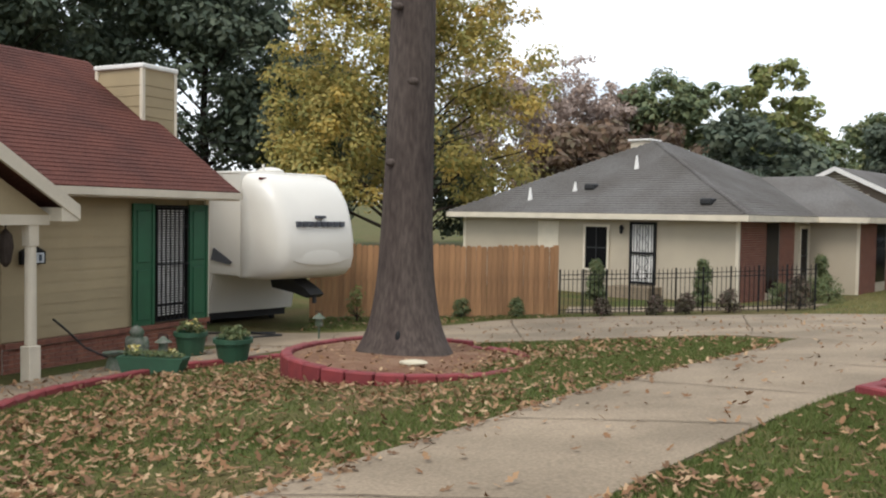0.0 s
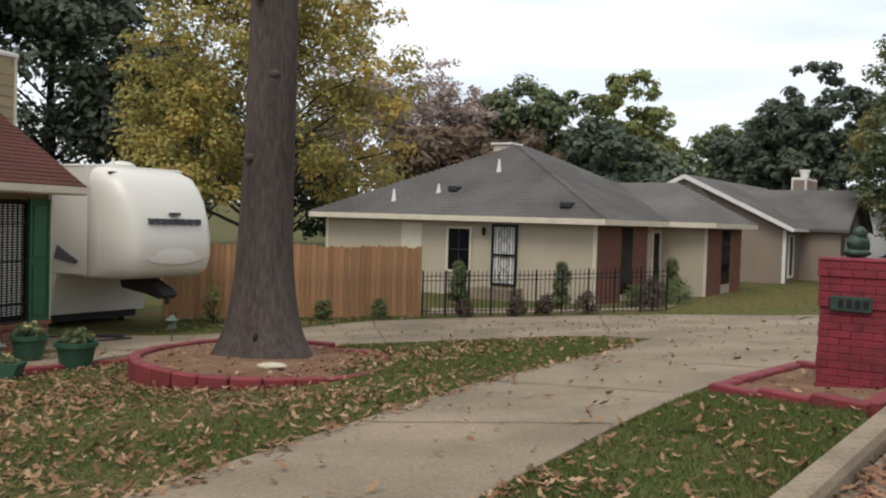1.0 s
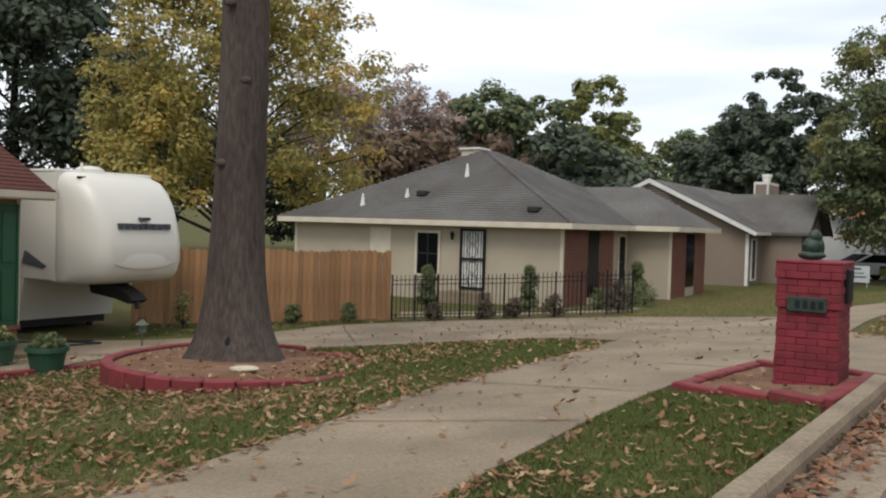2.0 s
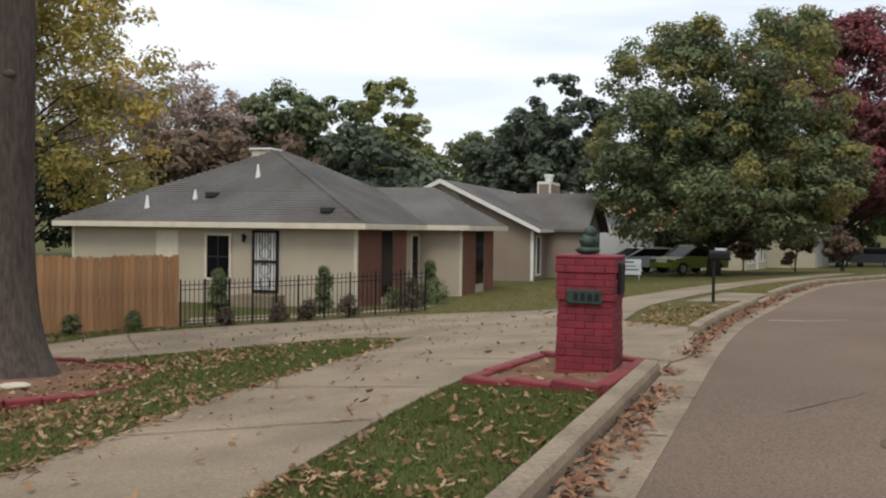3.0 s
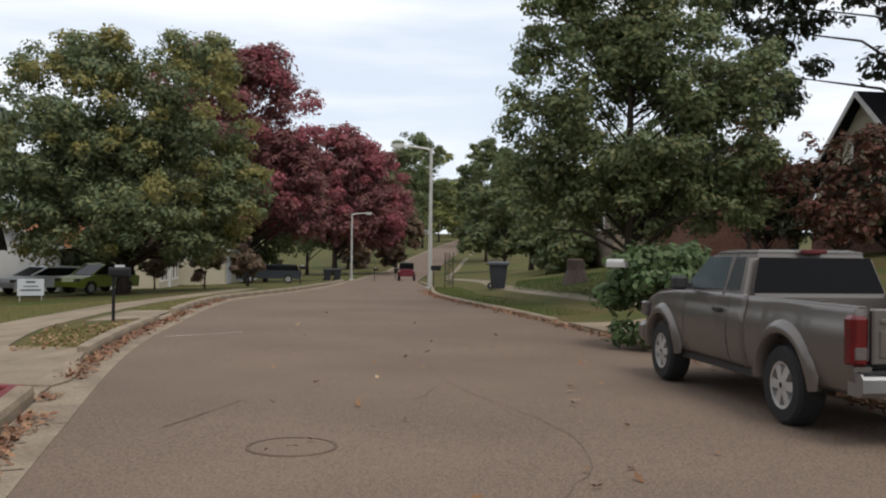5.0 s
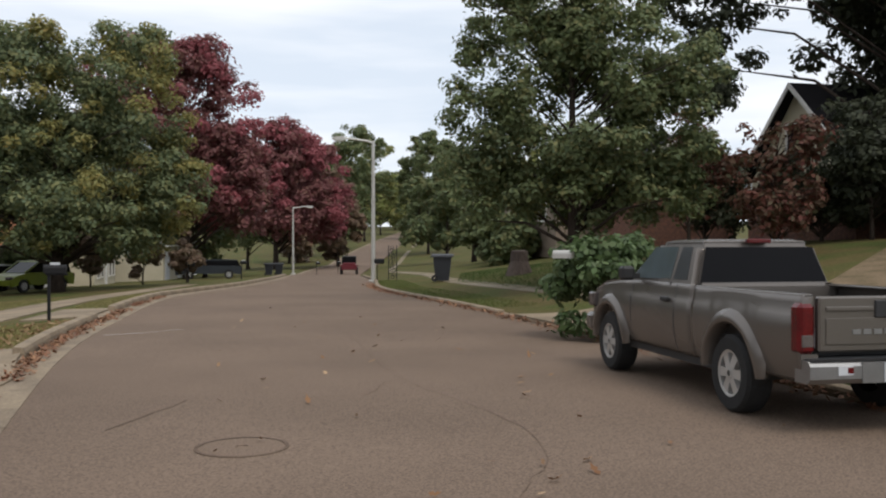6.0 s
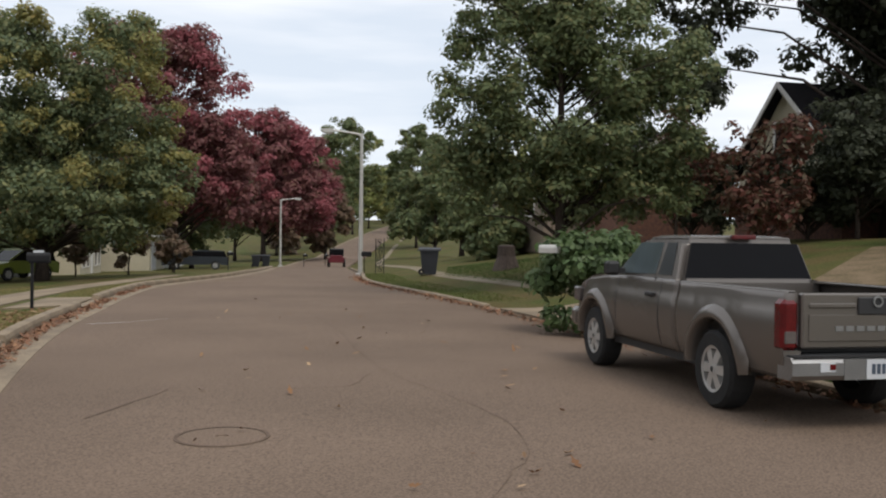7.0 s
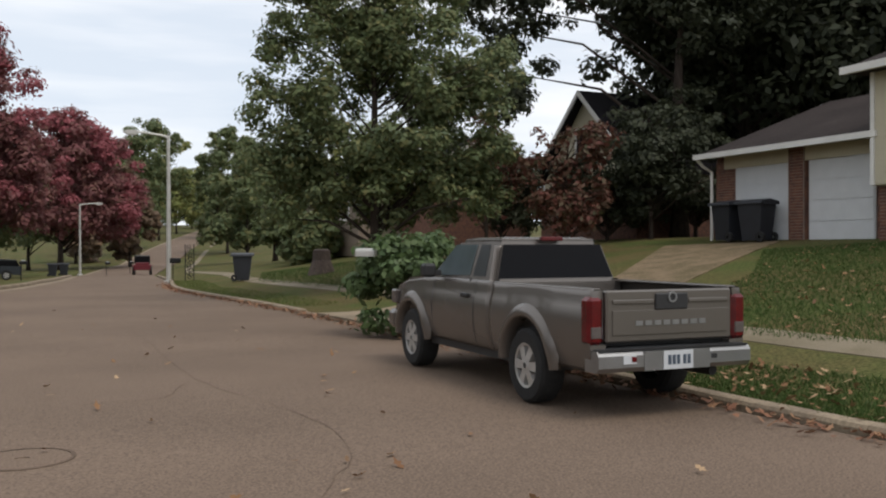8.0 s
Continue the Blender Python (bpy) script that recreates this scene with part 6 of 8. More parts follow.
# ---- vehicles ----
def wheel(parent, x, y, r, w, outer, spokes=6):
    """A tyre with an alloy rim; outer: +1 when the outside faces +y."""
    bm = bmesh.new()
    prof = [(r * 0.6, -w / 2), (r * 0.9, -w / 2), (r * 0.985, -w * 0.38), (r, -w * 0.2), (r, w * 0.2), (r * 0.985, w * 0.38), (r * 0.9, w / 2), (r * 0.6, w / 2)]
    lathe(bm, prof, 28, (0, 0, 0), axis="y", ring=True)
    ty = part("wheel", bm, RUBBER, parent, "black tyre")
    ty.location = (x, y, r)
    bm = bmesh.new()
    f = outer * w / 2
    for k in range(spokes):
        a = 2 * math.pi * k / spokes
        c, s = math.cos(a), math.sin(a)
        px, pz = -s, c
        q = []
        for rr, hw, yy in ((r * 0.12, r * 0.10, f * 0.93), (r * 0.54, r * 0.13, f * 0.86)):
            for sg in (-1, 1):
                for dy in (0, -0.05 * outer):
                    q.append(bm.verts.new((c * rr + px * hw * sg, yy + dy, s * rr + pz * hw * sg)))
        for idx in ((0, 2, 6, 4), (1, 5, 7, 3), (0, 4, 5, 1), (2, 3, 7, 6), (0, 1, 3, 2), (4, 6, 7, 5)):
            bm.faces.new([q[i] for i in idx])
    lathe(bm, [(r * 0.14, f * 0.6), (r * 0.14, f * 0.97), (r * 0.08, f * 1.0)], 12, (0, 0, 0), axis="y")
    n0 = 28
    for ra, rb, ya, yb in ((r * 0.53, r * 0.62, f * 0.9, f * 0.96), (r * 0.53, r * 0.53, f * 0.2, f * 0.9)):
        ring_a = [bm.verts.new((ra * math.cos(2 * math.pi * k / n0), ya, ra * math.sin(2 * math.pi * k / n0))) for k in range(n0)]
        ring_b = [bm.verts.new((rb * math.cos(2 * math.pi * k / n0), yb, rb * math.sin(2 * math.pi * k / n0))) for k in range(n0)]
        for k in range(n0):
            bm.faces.new((ring_a[k], ring_a[(k + 1) % n0], ring_b[(k + 1) % n0], ring_b[k]))
    part("rim", bm, ALLOY, ty, "six-spoke alloy rim")
    bm = bmesh.new()
    lathe(bm, [(r * 0.1, f * 0.3), (r * 0.55, f * 0.3), (r * 0.55, f * 0.34), (r * 0.1, f * 0.34)], 20, (0, 0, 0), axis="y")
    part("brake_drum", bm, BLACK_PLASTIC, ty)
    return ty


def arc(cx, cz, r, a0, a1, n=12):
    return [(cx + r * math.cos(radians(a0 + (a1 - a0) * k / n)), cz + r * math.sin(radians(a0 + (a1 - a0) * k / n))) for k in range(n + 1)]


def pickup():
    m = Matrix.Identity(4)
    m.col[0][:3], m.col[1][:3], m.col[3][:3] = (0.7388, 0.6739, 0), (-0.6739, 0.7388, 0), (10.2, 1.54, -0.12)
    t = thing("pickup_truck", m, "taupe-grey extended-cab pickup truck parked at the kerb", "pickup truck")
    WB, R, H = 2.95, 0.355, 0.80
    # bulged sides with round wheel arches and a shoulder crease, from the bed to the nose
    sill = 0.41

    def swell(x, z):
        """How far out the side stands at a height; it draws in towards the nose."""
        y = H + np.interp(z, [0.40, 0.50, 0.66, 0.80, 0.945, 0.965, 1.02, 1.12], [-0.055, -0.012, 0.014, 0.018, 0.006, -0.012, -0.018, -0.034])
        return float(y - 0.16 * max(0.0, (x - 3.15) / 0.6) ** 2)

    def skin(x0, x1, top_of, s, arch_x, arch_r, name):
        """A pressed panel: rows from the sill or arch up to the top edge, turned inwards along its rims."""
        xs = sorted(set(np.linspace(x0, x1, 34).tolist() + [q for q in (arch_x - arch_r, arch_x + arch_r) if x0 < q < x1]))
        ts = [0.0, 0.06, 0.2, 0.4, 0.6, 0.76, 0.79, 0.86, 0.93, 1.0]
        bm = bmesh.new()
        cols = []
        for x in xs:
            z0, z1 = sill, top_of(x)
            d = abs(x - arch_x)
            if d < arch_r:
                z0 = max(z0, R + math.sqrt(arch_r ** 2 - d * d))
            zs = [z0 + (z1 - z0) * q for q in ts]
            col = [bm.verts.new((x, s * (swell(x, z0) - 0.1), z0))]
            col += [bm.verts.new((x, s * swell(x, q), q)) for q in zs]
            col.append(bm.verts.new((x, s * (swell(x, z1) - 0.02), z1 + 0.012)))
            col.append(bm.verts.new((x, s * (swell(x, z1) - 0.09), z1 + 0.012)))
            cols.append(col)
        for p, q in zip(cols, cols[1:]):
            for j in range(len(p) - 1):
                bm.faces.new((p[j], q[j], q[j + 1], p[j + 1]))
        for col in (cols[0], cols[-1]):
            inner = [bm.verts.new((v.co.x, v.co.y - s * 0.09, v.co.z)) for v in col[1:-2]]
            for j in range(len(inner) - 1):
                bm.faces.new((col[j + 1], col[j + 2], inner[j + 1], inner[j]))
        return part(name, bm, TRUCK_PAINT, t, smooth=True)

    def nose_top(x):
        return float(np.interp(x, [0.79, 2.05, 2.6, 3.2, 3.5, 3.64, 3.72], [1.115, 1.115, 1.095, 1.04, 0.965, 0.88, 0.74]))

    for s in (1, -1):
        skin(-1.09, 0.782, lambda x: 1.10, s, 0.0, 0.47, "bed_side")
        skin(0.80, 3.72, nose_top, s, WB, 0.46, "cab_side")
    for s in (1, -1):
        for cx, r0 in ((0, 0.47), (WB, 0.46)):
            # rolled flare: a lip swept round the arch
            bm = bmesh.new()
            rings = []
            for k in range(25):
                a = radians(2 + 176 * k / 24)
                fade = 0.35 + 0.65 * min(1.0, math.sin(a) * 2.2)
                lip = [(r0 - 0.012, -0.10), (r0 - 0.012, 0.012 + 0.036 * fade), (r0 + 0.012, 0.022 + 0.042 * fade), (r0 + 0.06, 0.018 + 0.036 * fade), (r0 + 0.12 * fade + 0.02, -0.02)]
                rings.append([bm.verts.new((cx + rr * math.cos(a), s * (swell(cx, 0.7) - 0.014 + yy), R + rr * math.sin(a))) for rr, yy in lip])
            for p, q in zip(rings, rings[1:]):
                for j in range(4):
                    bm.faces.new((p[j], p[j + 1], q[j + 1], q[j]))
            part("arch_flare", bm, TRUCK_PAINT, t, "flared wheel arch", smooth=True)
            bm = bmesh.new()
            prism(bm, arc(cx, R, r0 - 0.01, 0, 180, 14), min(s * (H - 0.36), s * (H - 0.10)), max(s * (H - 0.36), s * (H - 0.10)))
            part("wheel_well", bm, BLACK_PLASTIC, t)
        boxed("rocker", (0.48, 2.50, min(s * (H - 0.12), s * (H - 0.07)), max(s * (H - 0.12), s * (H - 0.07)), 0.33, 0.43), BLACK_PLASTIC, t)
        boxed("bed_rail", (-1.06, 0.77, min(s * (H - 0.13), s * (H - 0.035)), max(s * (H - 0.13), s * (H - 0.035)), 1.09, 1.118), TRUCK_PAINT, t, bevel=0.01)
        for gx, g0 in ((1.166, 0.45), (2.30, 0.62)):
            bm = bmesh.new()
            zs = [g0, 0.55, 0.66, 0.8, 0.9, 0.945, 0.965, 1.02, 1.11] if g0 < 0.5 else [g0, 0.7, 0.8, 0.9, 0.945, 0.965, 1.02, 1.09]
            rows = [[bm.verts.new((gx + dx, s * (swell(gx, q) + dy), q)) for dx, dy in ((-0.005, -0.02), (-0.005, 0.0025), (0.005, 0.0025), (0.005, -0.02))] for q in zs]
            for p, q in zip(rows, rows[1:]):
                for j in range(3):
                    bm.faces.new((p[j], p[j + 1], q[j + 1], q[j]))
            part("door_gap", bm, BLACK_PLASTIC, t)
        boxed("door_handle", (1.26, 1.44, min(s * H, s * (H + 0.045)), max(s * H, s * (H + 0.045)), 0.93, 0.975), BLACK_PLASTIC, t, "dark door handle", bevel=0.01)
    # bed floor, front wall, tailgate
    boxed("bed_floor", (-1.0, 0.77, -H + 0.07, H - 0.07, 0.62, 0.68), BLACK_PLASTIC, t)
    boxed("bed_front", (0.72, 0.78, -H + 0.07, H - 0.07, 0.5, 1.10), TRUCK_PAINT, t)
    bm = bmesh.new()
    box(bm, -1.12, -1.05, -0.655, 0.655, 0.66, 1.10, bevel=0.015)
    box(bm, -1.135, -1.12, -0.60, -0.18, 0.985, 1.02, bevel=0.006)
    box(bm, -1.135, -1.12, 0.18, 0.60, 0.985, 1.02, bevel=0.006)
    box(bm, -1.13, -1.12, -0.60, 0.60, 0.72, 0.93, bevel=0.004)
    tg = part("tailgate", bm, TRUCK_PAINT, t)
    boxed("latch_panel", (-1.138, -1.12, -0.17, 0.17, 0.93, 1.07), BLACK_PLASTIC, tg, "black tailgate latch panel", bevel=0.008)
    bm = bmesh.new()
    lathe(bm, [(0.032, -1.15), (0.045, -1.15), (0.045, -1.138), (0.032, -1.138)], 18, (0, 0, 0))
    for v in bm.verts:
        v.co = Vector((v.co.z, v.co.x, v.co.y + 1.035))
    part("badge", bm, CHROME, tg, "round chrome badge")
    for k in range(8):
        y = 0.37 - k * 0.094
        boxed("lettering_bar", (-1.136, -1.13, y - 0.07, y, 0.80, 0.84), CHROME, tg)
    for s in (1, -1):
        bm = bmesh.new()
        box(bm, -1.118, -0.97, min(s * 0.675, s * 0.826), max(s * 0.675, s * 0.826), 0.64, 1.05, bevel=0.035)
        tl = part("tail_light", bm, TAIL_RED, t, "tall red tail light")
        boxed("reverse_lens", (-1.121, -1.1, min(s * 0.70, s * 0.80), max(s * 0.70, s * 0.80), 0.70, 0.80), TAIL_CLEAR, tl, "smoky clear lens", bevel=0.006)
        boxed("bed_corner", (-1.10, -0.98, min(s * 0.65, s * 0.80), max(s * 0.65, s * 0.80), 0.60, 0.645), TRUCK_PAINT, t)
    # step bumper, plate
    bm = bmesh.new()
    prism(bm, [(-1.0, 0.42), (-1.17, 0.42), (-1.21, 0.46), (-1.21, 0.56), (-1.18, 0.60), (-1.0, 0.60)], -0.79, 0.79)
    bp = part("rear_bumper", bm, CHROME, t, "brushed steel step bumper")
    boxed("step_pad", (-1.20, -1.02, -0.77, 0.77, 0.60, 0.612), BLACK_PLASTIC, bp)
    boxed("plate_recess", (-1.214, -1.20, -0.34, 0.34, 0.425, 0.59), CHROME, bp)
    pl = boxed("number_plate", (-1.223, -1.214, -0.155, 0.15, 0.43, 0.585), PLATE_WHITE, bp, "white number plate")
    for k, y in enumerate((0.105, 0.06, 0.015, -0.05, -0.095)):
        boxed("bar", (-1.227, -1.223, y - 0.03, y, 0.47, 0.55), PLATE_BAR, pl)
    boxed("sticker", (-1.217, -1.21, 0.42, 0.55, 0.49, 0.56), PLATE_WHITE, bp, "small red and white sticker")
    boxed("sticker_red", (-1.219, -1.217, 0.42, 0.47, 0.505, 0.55), TAIL_RED, bp)
    boxed("bumper_hole", (-1.213, -1.21, -0.42, -0.36, 0.5, 0.54), BLACK_PLASTIC, bp)
    # cab: tapered greenhouse with its glass
    bm = bmesh.new()

    def tapered(bm, x0, x1, z0, hw0, X0, X1, z1, hw1):
        lowv = [bm.verts.new(p) for p in ((x0, -hw0, z0), (x1, -hw0, z0), (x1, hw0, z0), (x0, hw0, z0))]
        upv = [bm.verts.new(p) for p in ((X0, -hw1, z1), (X1, -hw1, z1), (X1, hw1, z1), (X0, hw1, z1))]
        for j in range(4):
            bm.faces.new((lowv[j], lowv[(j + 1) % 4], upv[(j + 1) % 4], upv[j]))
        bm.faces.new(lowv[::-1])
        bm.faces.new(upv)
        return lowv + upv

    tapered(bm, 0.80, 2.62, 1.09, 0.765, 0.92, 1.95, 1.555, 0.63)
    bmesh.ops.bevel(bm, geom=[e for e in bm.edges if all(v.co.z > 1.3 for v in e.verts) or abs(e.verts[0].co.z - e.verts[1].co.z) > 0.3], offset=0.075, segments=4, affect="EDGES")
    cab = part("cab", bm, TRUCK_PAINT, t)
    bm = bmesh.new()
    tapered(bm, 0.98, 1.90, 1.54, 0.58, 1.10, 1.78, 1.572, 0.48)
    part("cab_roof", bm, TRUCK_PAINT, cab)
    # glass panels lying just proud of the sloping faces

    def pane(name, quad, mat, out, label=""):
        bm = bmesh.new()
        q = [Vector(p) for p in quad]
        nrm = (q[1] - q[0]).cross(q[3] - q[0]).normalized()
        if nrm.dot(Vector(out)) < 0:
            nrm = -nrm
        a = [bm.verts.new(p + nrm * 0.008) for p in q]
        b = [bm.verts.new(p - nrm * 0.004) for p in q]
        bm.faces.new(a)
        bm.faces.new(b[::-1])
        for j in range(len(q)):
            k = (j + 1) % len(q)
            bm.faces.new((a[j], a[k], b[k], b[j]))
        return part(name, bm, mat, cab, label)

    def side_at(x, z, s):
        return (x, s * (0.765 - (z - 1.09) / 0.465 * 0.135), z)

    for s in (1, -1):
        pane("rear_quarter_glass", [side_at(1.00, 1.16, s), side_at(1.30, 1.16, s), side_at(1.27, 1.49, s), side_at(1.06, 1.49, s)], TINTED, (0, s, 0), "grey tinted quarter window")
        pane("door_glass", [side_at(1.38, 1.16, s), side_at(2.36, 1.14, s), side_at(1.93, 1.49, s), side_at(1.38, 1.49, s)], SIDE_GLASS, (0, s, 0), "pale reflecting door glass")
        boxed("pillar_gap", (1.325, 1.335, min(s * 0.7, s * 0.772), max(s * 0.7, s * 0.772), 1.09, 1.13), BLACK_PLASTIC, cab)
        bm = bmesh.new()
        box(bm, 2.08, 2.22, min(s * 0.84, s * 1.0), max(s * 0.84, s * 1.0), 1.12, 1.28, bevel=0.03)
        box(bm, 2.10, 2.18, min(s * 0.78, s * 0.87), max(s * 0.78, s * 0.87), 1.14, 1.20)
        part("door_mirror", bm, BLACK_PLASTIC, t, "black door mirror")

    def back_at(y, z):
        return (0.80 + (z - 1.09) / 0.465 * 0.12, y, z)

    pane("rear_glass", [back_at(-0.69, 1.14), back_at(0.69, 1.14), back_at(0.585, 1.49), back_at(-0.585, 1.49)], GLASS_DARK, (-1, 0, 0), "black tinted rear window")
    pane("windscreen", [(2.56, -0.70, 1.13), (2.56, 0.70, 1.13), (2.02, 0.57, 1.505), (2.02, -0.57, 1.505)], GLASS_DARK, (1, 0, 0.5))
    boxed("third_brake_light", (0.90, 0.965, -0.13, 0.13, 1.53, 1.575), TAIL_RED, cab, "red high brake light", bevel=0.008)
    # bonnet and nose
    bm = bmesh.new()
    prism(bm, [(2.0, 1.12), (2.55, 1.14), (3.2, 1.08), (3.58, 0.97), (3.70, 0.82), (3.70, 0.5), (2.0, 0.5)], -H + 0.06, H - 0.06)
    part("bonnet", bm, TRUCK_PAINT, t)
    boxed("front_bumper", (3.56, 3.80, -0.80, 0.82, 0.42, 0.66), TRUCK_PAINT, t, bevel=0.05)
    for s in (1, -1):
        boxed("headlight", (3.54, 3.71, min(s * 0.56, s * 0.808), max(s * 0.56, s * 0.808), 0.74, 0.92), TAIL_CLEAR, t, bevel=0.02)
    boxed("floor_pan", (-0.95, 3.6, -0.7, 0.7, 0.40, 0.55), BLACK_PLASTIC, t)
    bm = bmesh.new()
    tube(bm, [(0, -0.75, R), (0, 0.75, R)], 0.06, 8)
    part("rear_axle", bm, BLACK_PLASTIC, t)
    bm = bmesh.new()
    tube(bm, [(0.4, -0.45, 0.36), (-1.0, -0.55, 0.36)], 0.05, 8)
    part("exhaust", bm, BLACK_PLASTIC, t)
    for x in (0, WB):
        wheel(t, x, H - 0.10, R, 0.25, 1)
        wheel(t, x, -H + 0.10, R, 0.25, -1)
    return t


TINTED = material("tinted_glass", (0.05, 0.055, 0.06), 0.15, spec=0.3, vary=0.1, grain=0, bump=0)
SIDE_GLASS = material("reflecting_glass", (0.09, 0.115, 0.125), 0.06, vary=0.15, grain=0, bump=0)
pickup()


def small_car(m, label, paint, length=4.1, height=1.5, name="car"):
    """A far-off parked car: body, greenhouse, glass, wheels, lights."""
    t = thing(name, m, label, "car")
    L, Wd, r = length, 0.85, 0.31
    for s in (1, -1):
        bm = bmesh.new()
        y0, y1 = (Wd - 0.12, Wd) if s > 0 else (-Wd, -Wd + 0.12)
        prism(bm, [(0.05, 0.3), (0.0, 0.62), (0.1, 0.9), (L * 0.7, 0.95), (L * 0.92, 0.80), (L, 0.6), (L - 0.02, 0.28)] + arc(L * 0.80, 0.31, 0.37, 5, 175, 8) + arc(L * 0.2, 0.31, 0.37, 5, 175, 8), y0, y1)
        part("side", bm, paint, t)
    bm = bmesh.new()
    prism(bm, [(0.02, 0.4), (0.02, 0.88), (L * 0.72, 0.94), (L * 0.93, 0.80), (L, 0.6), (L, 0.35)], -Wd + 0.13, Wd - 0.13)
    part("body", bm, paint, t)
    bm = bmesh.new()
    prism(bm, [(0.12, 0.90), (0.3, height - 0.06), (L * 0.28, height), (L * 0.52, height - 0.03), (L * 0.76, 0.93)], -Wd + 0.13, Wd - 0.13)
    part("greenhouse", bm, GLASS_DARK, t, "dark car windows")
    bm = bmesh.new()
    prism(bm, [(0.28, height - 0.08), (0.3, height - 0.02), (L * 0.28, height + 0.025), (L * 0.52, height), (L * 0.535, height - 0.07)], -Wd + 0.11, Wd - 0.11)
    part("roof", bm, paint, t)
    for s in (1, -1):
        bm = bmesh.new()
        tube(bm, [(L * 0.53, s * (Wd - 0.14), height - 0.04), (L * 0.76, s * (Wd - 0.13), 0.94)], 0.04, 6)
        part("pillar", bm, paint, t)
    for s in (1, -1):
        bm = bmesh.new()
        prism(bm, [(0.35, 0.96), (0.42, height - 0.12), (L * 0.51, height - 0.12), (L * 0.68, 0.97)], min(s * (Wd - 0.135), s * (Wd - 0.115)), max(s * (Wd - 0.135), s * (Wd - 0.115)))
        part("side_glass", bm, GLASS_DARK, t)
    for x in (L * 0.2, L * 0.8):
        wheel(t, x, Wd - 0.1, r, 0.2, 1, 5)
        wheel(t, x, -Wd + 0.1, r, 0.2, -1, 5)
    for s in (1, -1):
        boxed("headlight", (L - 0.14, L + 0.005, min(s * 0.5, s * 0.82), max(s * 0.5, s * 0.82), 0.62, 0.76), TAIL_CLEAR, t)
        boxed("tail_light", (-0.005, 0.1, min(s * 0.6, s * 0.84), max(s * 0.6, s * 0.84), 0.62, 0.85), TAIL_RED, t)
    return t


def heading(x, y, bearing, z=None):
    return Matrix.Translation((x, y, level(x, y) if z is None else z)) @ Matrix.Rotation(radians(90 - bearing), 4, "Z")


GREEN_CAR = material("lime_green_paint", (0.19, 0.23, 0.03), 0.3, metal=0.2, vary=0.05, grain=0.02, bump=0)
WHITE_CAR = material("white_car_paint", (0.66, 0.67, 0.68), 0.3, vary=0.05, grain=0.02, bump=0)
DARK_CAR = material("dark_car_paint", (0.02, 0.024, 0.03), 0.3, vary=0.05, grain=0.02, bump=0)
JEEP_RED = material("dark_red_car_paint", (0.13, 0.012, 0.02), 0.35, vary=0.05, grain=0.02, bump=0)


def jeep():
    t = thing("jeep", heading(74.0, 55.6, 233), "dark red soft-top off-road car on the street", "car")
    boxed("body", (0, 3.6, -0.75, 0.75, 0.5, 1.0), JEEP_RED, t, bevel=0.05)
    boxed("bonnet", (2.3, 3.6, -0.6, 0.6, 1.0, 1.18), JEEP_RED, t, bevel=0.04)
    boxed("soft_top", (0.0, 2.2, -0.7, 0.7, 1.05, 1.82), BLACK_PLASTIC, t, bevel=0.06)
    boxed("windscreen", (2.2, 2.26, -0.66, 0.66, 1.1, 1.72), GLASS_DARK, t)
    for s in (1, -1):
        boxed("fender", (2.6, 3.7, min(s * 0.6, s * 0.9), max(s * 0.6, s * 0.9), 0.86, 0.94), JEEP_RED, t)
    for x in (0.6, 3.1):
        wheel(t, x, 0.74, 0.38, 0.25, 1, 5)
        wheel(t, x, -0.74, 0.38, 0.25, -1, 5)


jeep()
px, py = ray_place(34.6, 50)
small_car(heading(px + 1.6, py, 262), "lime green hatchback parked on the drive", GREEN_CAR, 3.9, 1.5)
px, py = ray_place(32.2, 53)
small_car(heading(px + 1.2, py + 0.2, 262), "white sedan parked on the drive", WHITE_CAR, 4.4, 1.42)
px, py = ray_place(46.2, 68)
small_car(heading(px, py, 315), "dark blue car parked before the cream house", DARK_CAR, 4.6, 1.35)
px, py = ray_place(57.4, 250)
small_car(heading(px, py, 235), "dark car far up the street", DARK_CAR, 4.6, 1.6)
# ---- street furniture ----
def street_lamp(x, y, height, toward, group="street lamps"):
    t = thing("street_lamp", pose(x, y, level(x, y) - 0.02, 0, 0, toward), "tall pale galvanised street lamp with one arm", "street lamp", group)
    bm = bmesh.new()
    tube(bm, [(0, 0, -0.2), (0, 0, height * 0.5), (0, 0, height)], [0.12, 0.10, 0.075], 12)
    part("pole", bm, STEEL, t)
    bm = bmesh.new()
    tube(bm, [(0, 0, height - 0.12), (0.25, 0, height - 0.02), (1.45, 0, height + 0.12)], [0.06, 0.055, 0.045], 8)
    part("arm", bm, STEEL, t)
    bm = bmesh.new()
    prism(bm, [(1.35, height + 0.06), (1.5, height + 0.2), (1.95, height + 0.18), (2.1, height + 0.08), (1.9, height - 0.02), (1.5, height)], -0.13, 0.13)
    hd = part("lamp_head", bm, STEEL, t, "grey cobra-head lamp")
    boxed("lens", (1.5, 1.95, -0.1, 0.1, height - 0.05, height - 0.005), WHITE_TRIM, hd)
    boxed("base_plate", (-0.22, 0.22, -0.22, 0.22, -0.1, 0.06), STEEL, t, bevel=0.02)
    return t


street_lamp(39.1, 27.4, 7.15, 132)
street_lamp(71.47, 60.71, 6.65, -40)
street_lamp(183.5, 118.5, 7.0, 130)


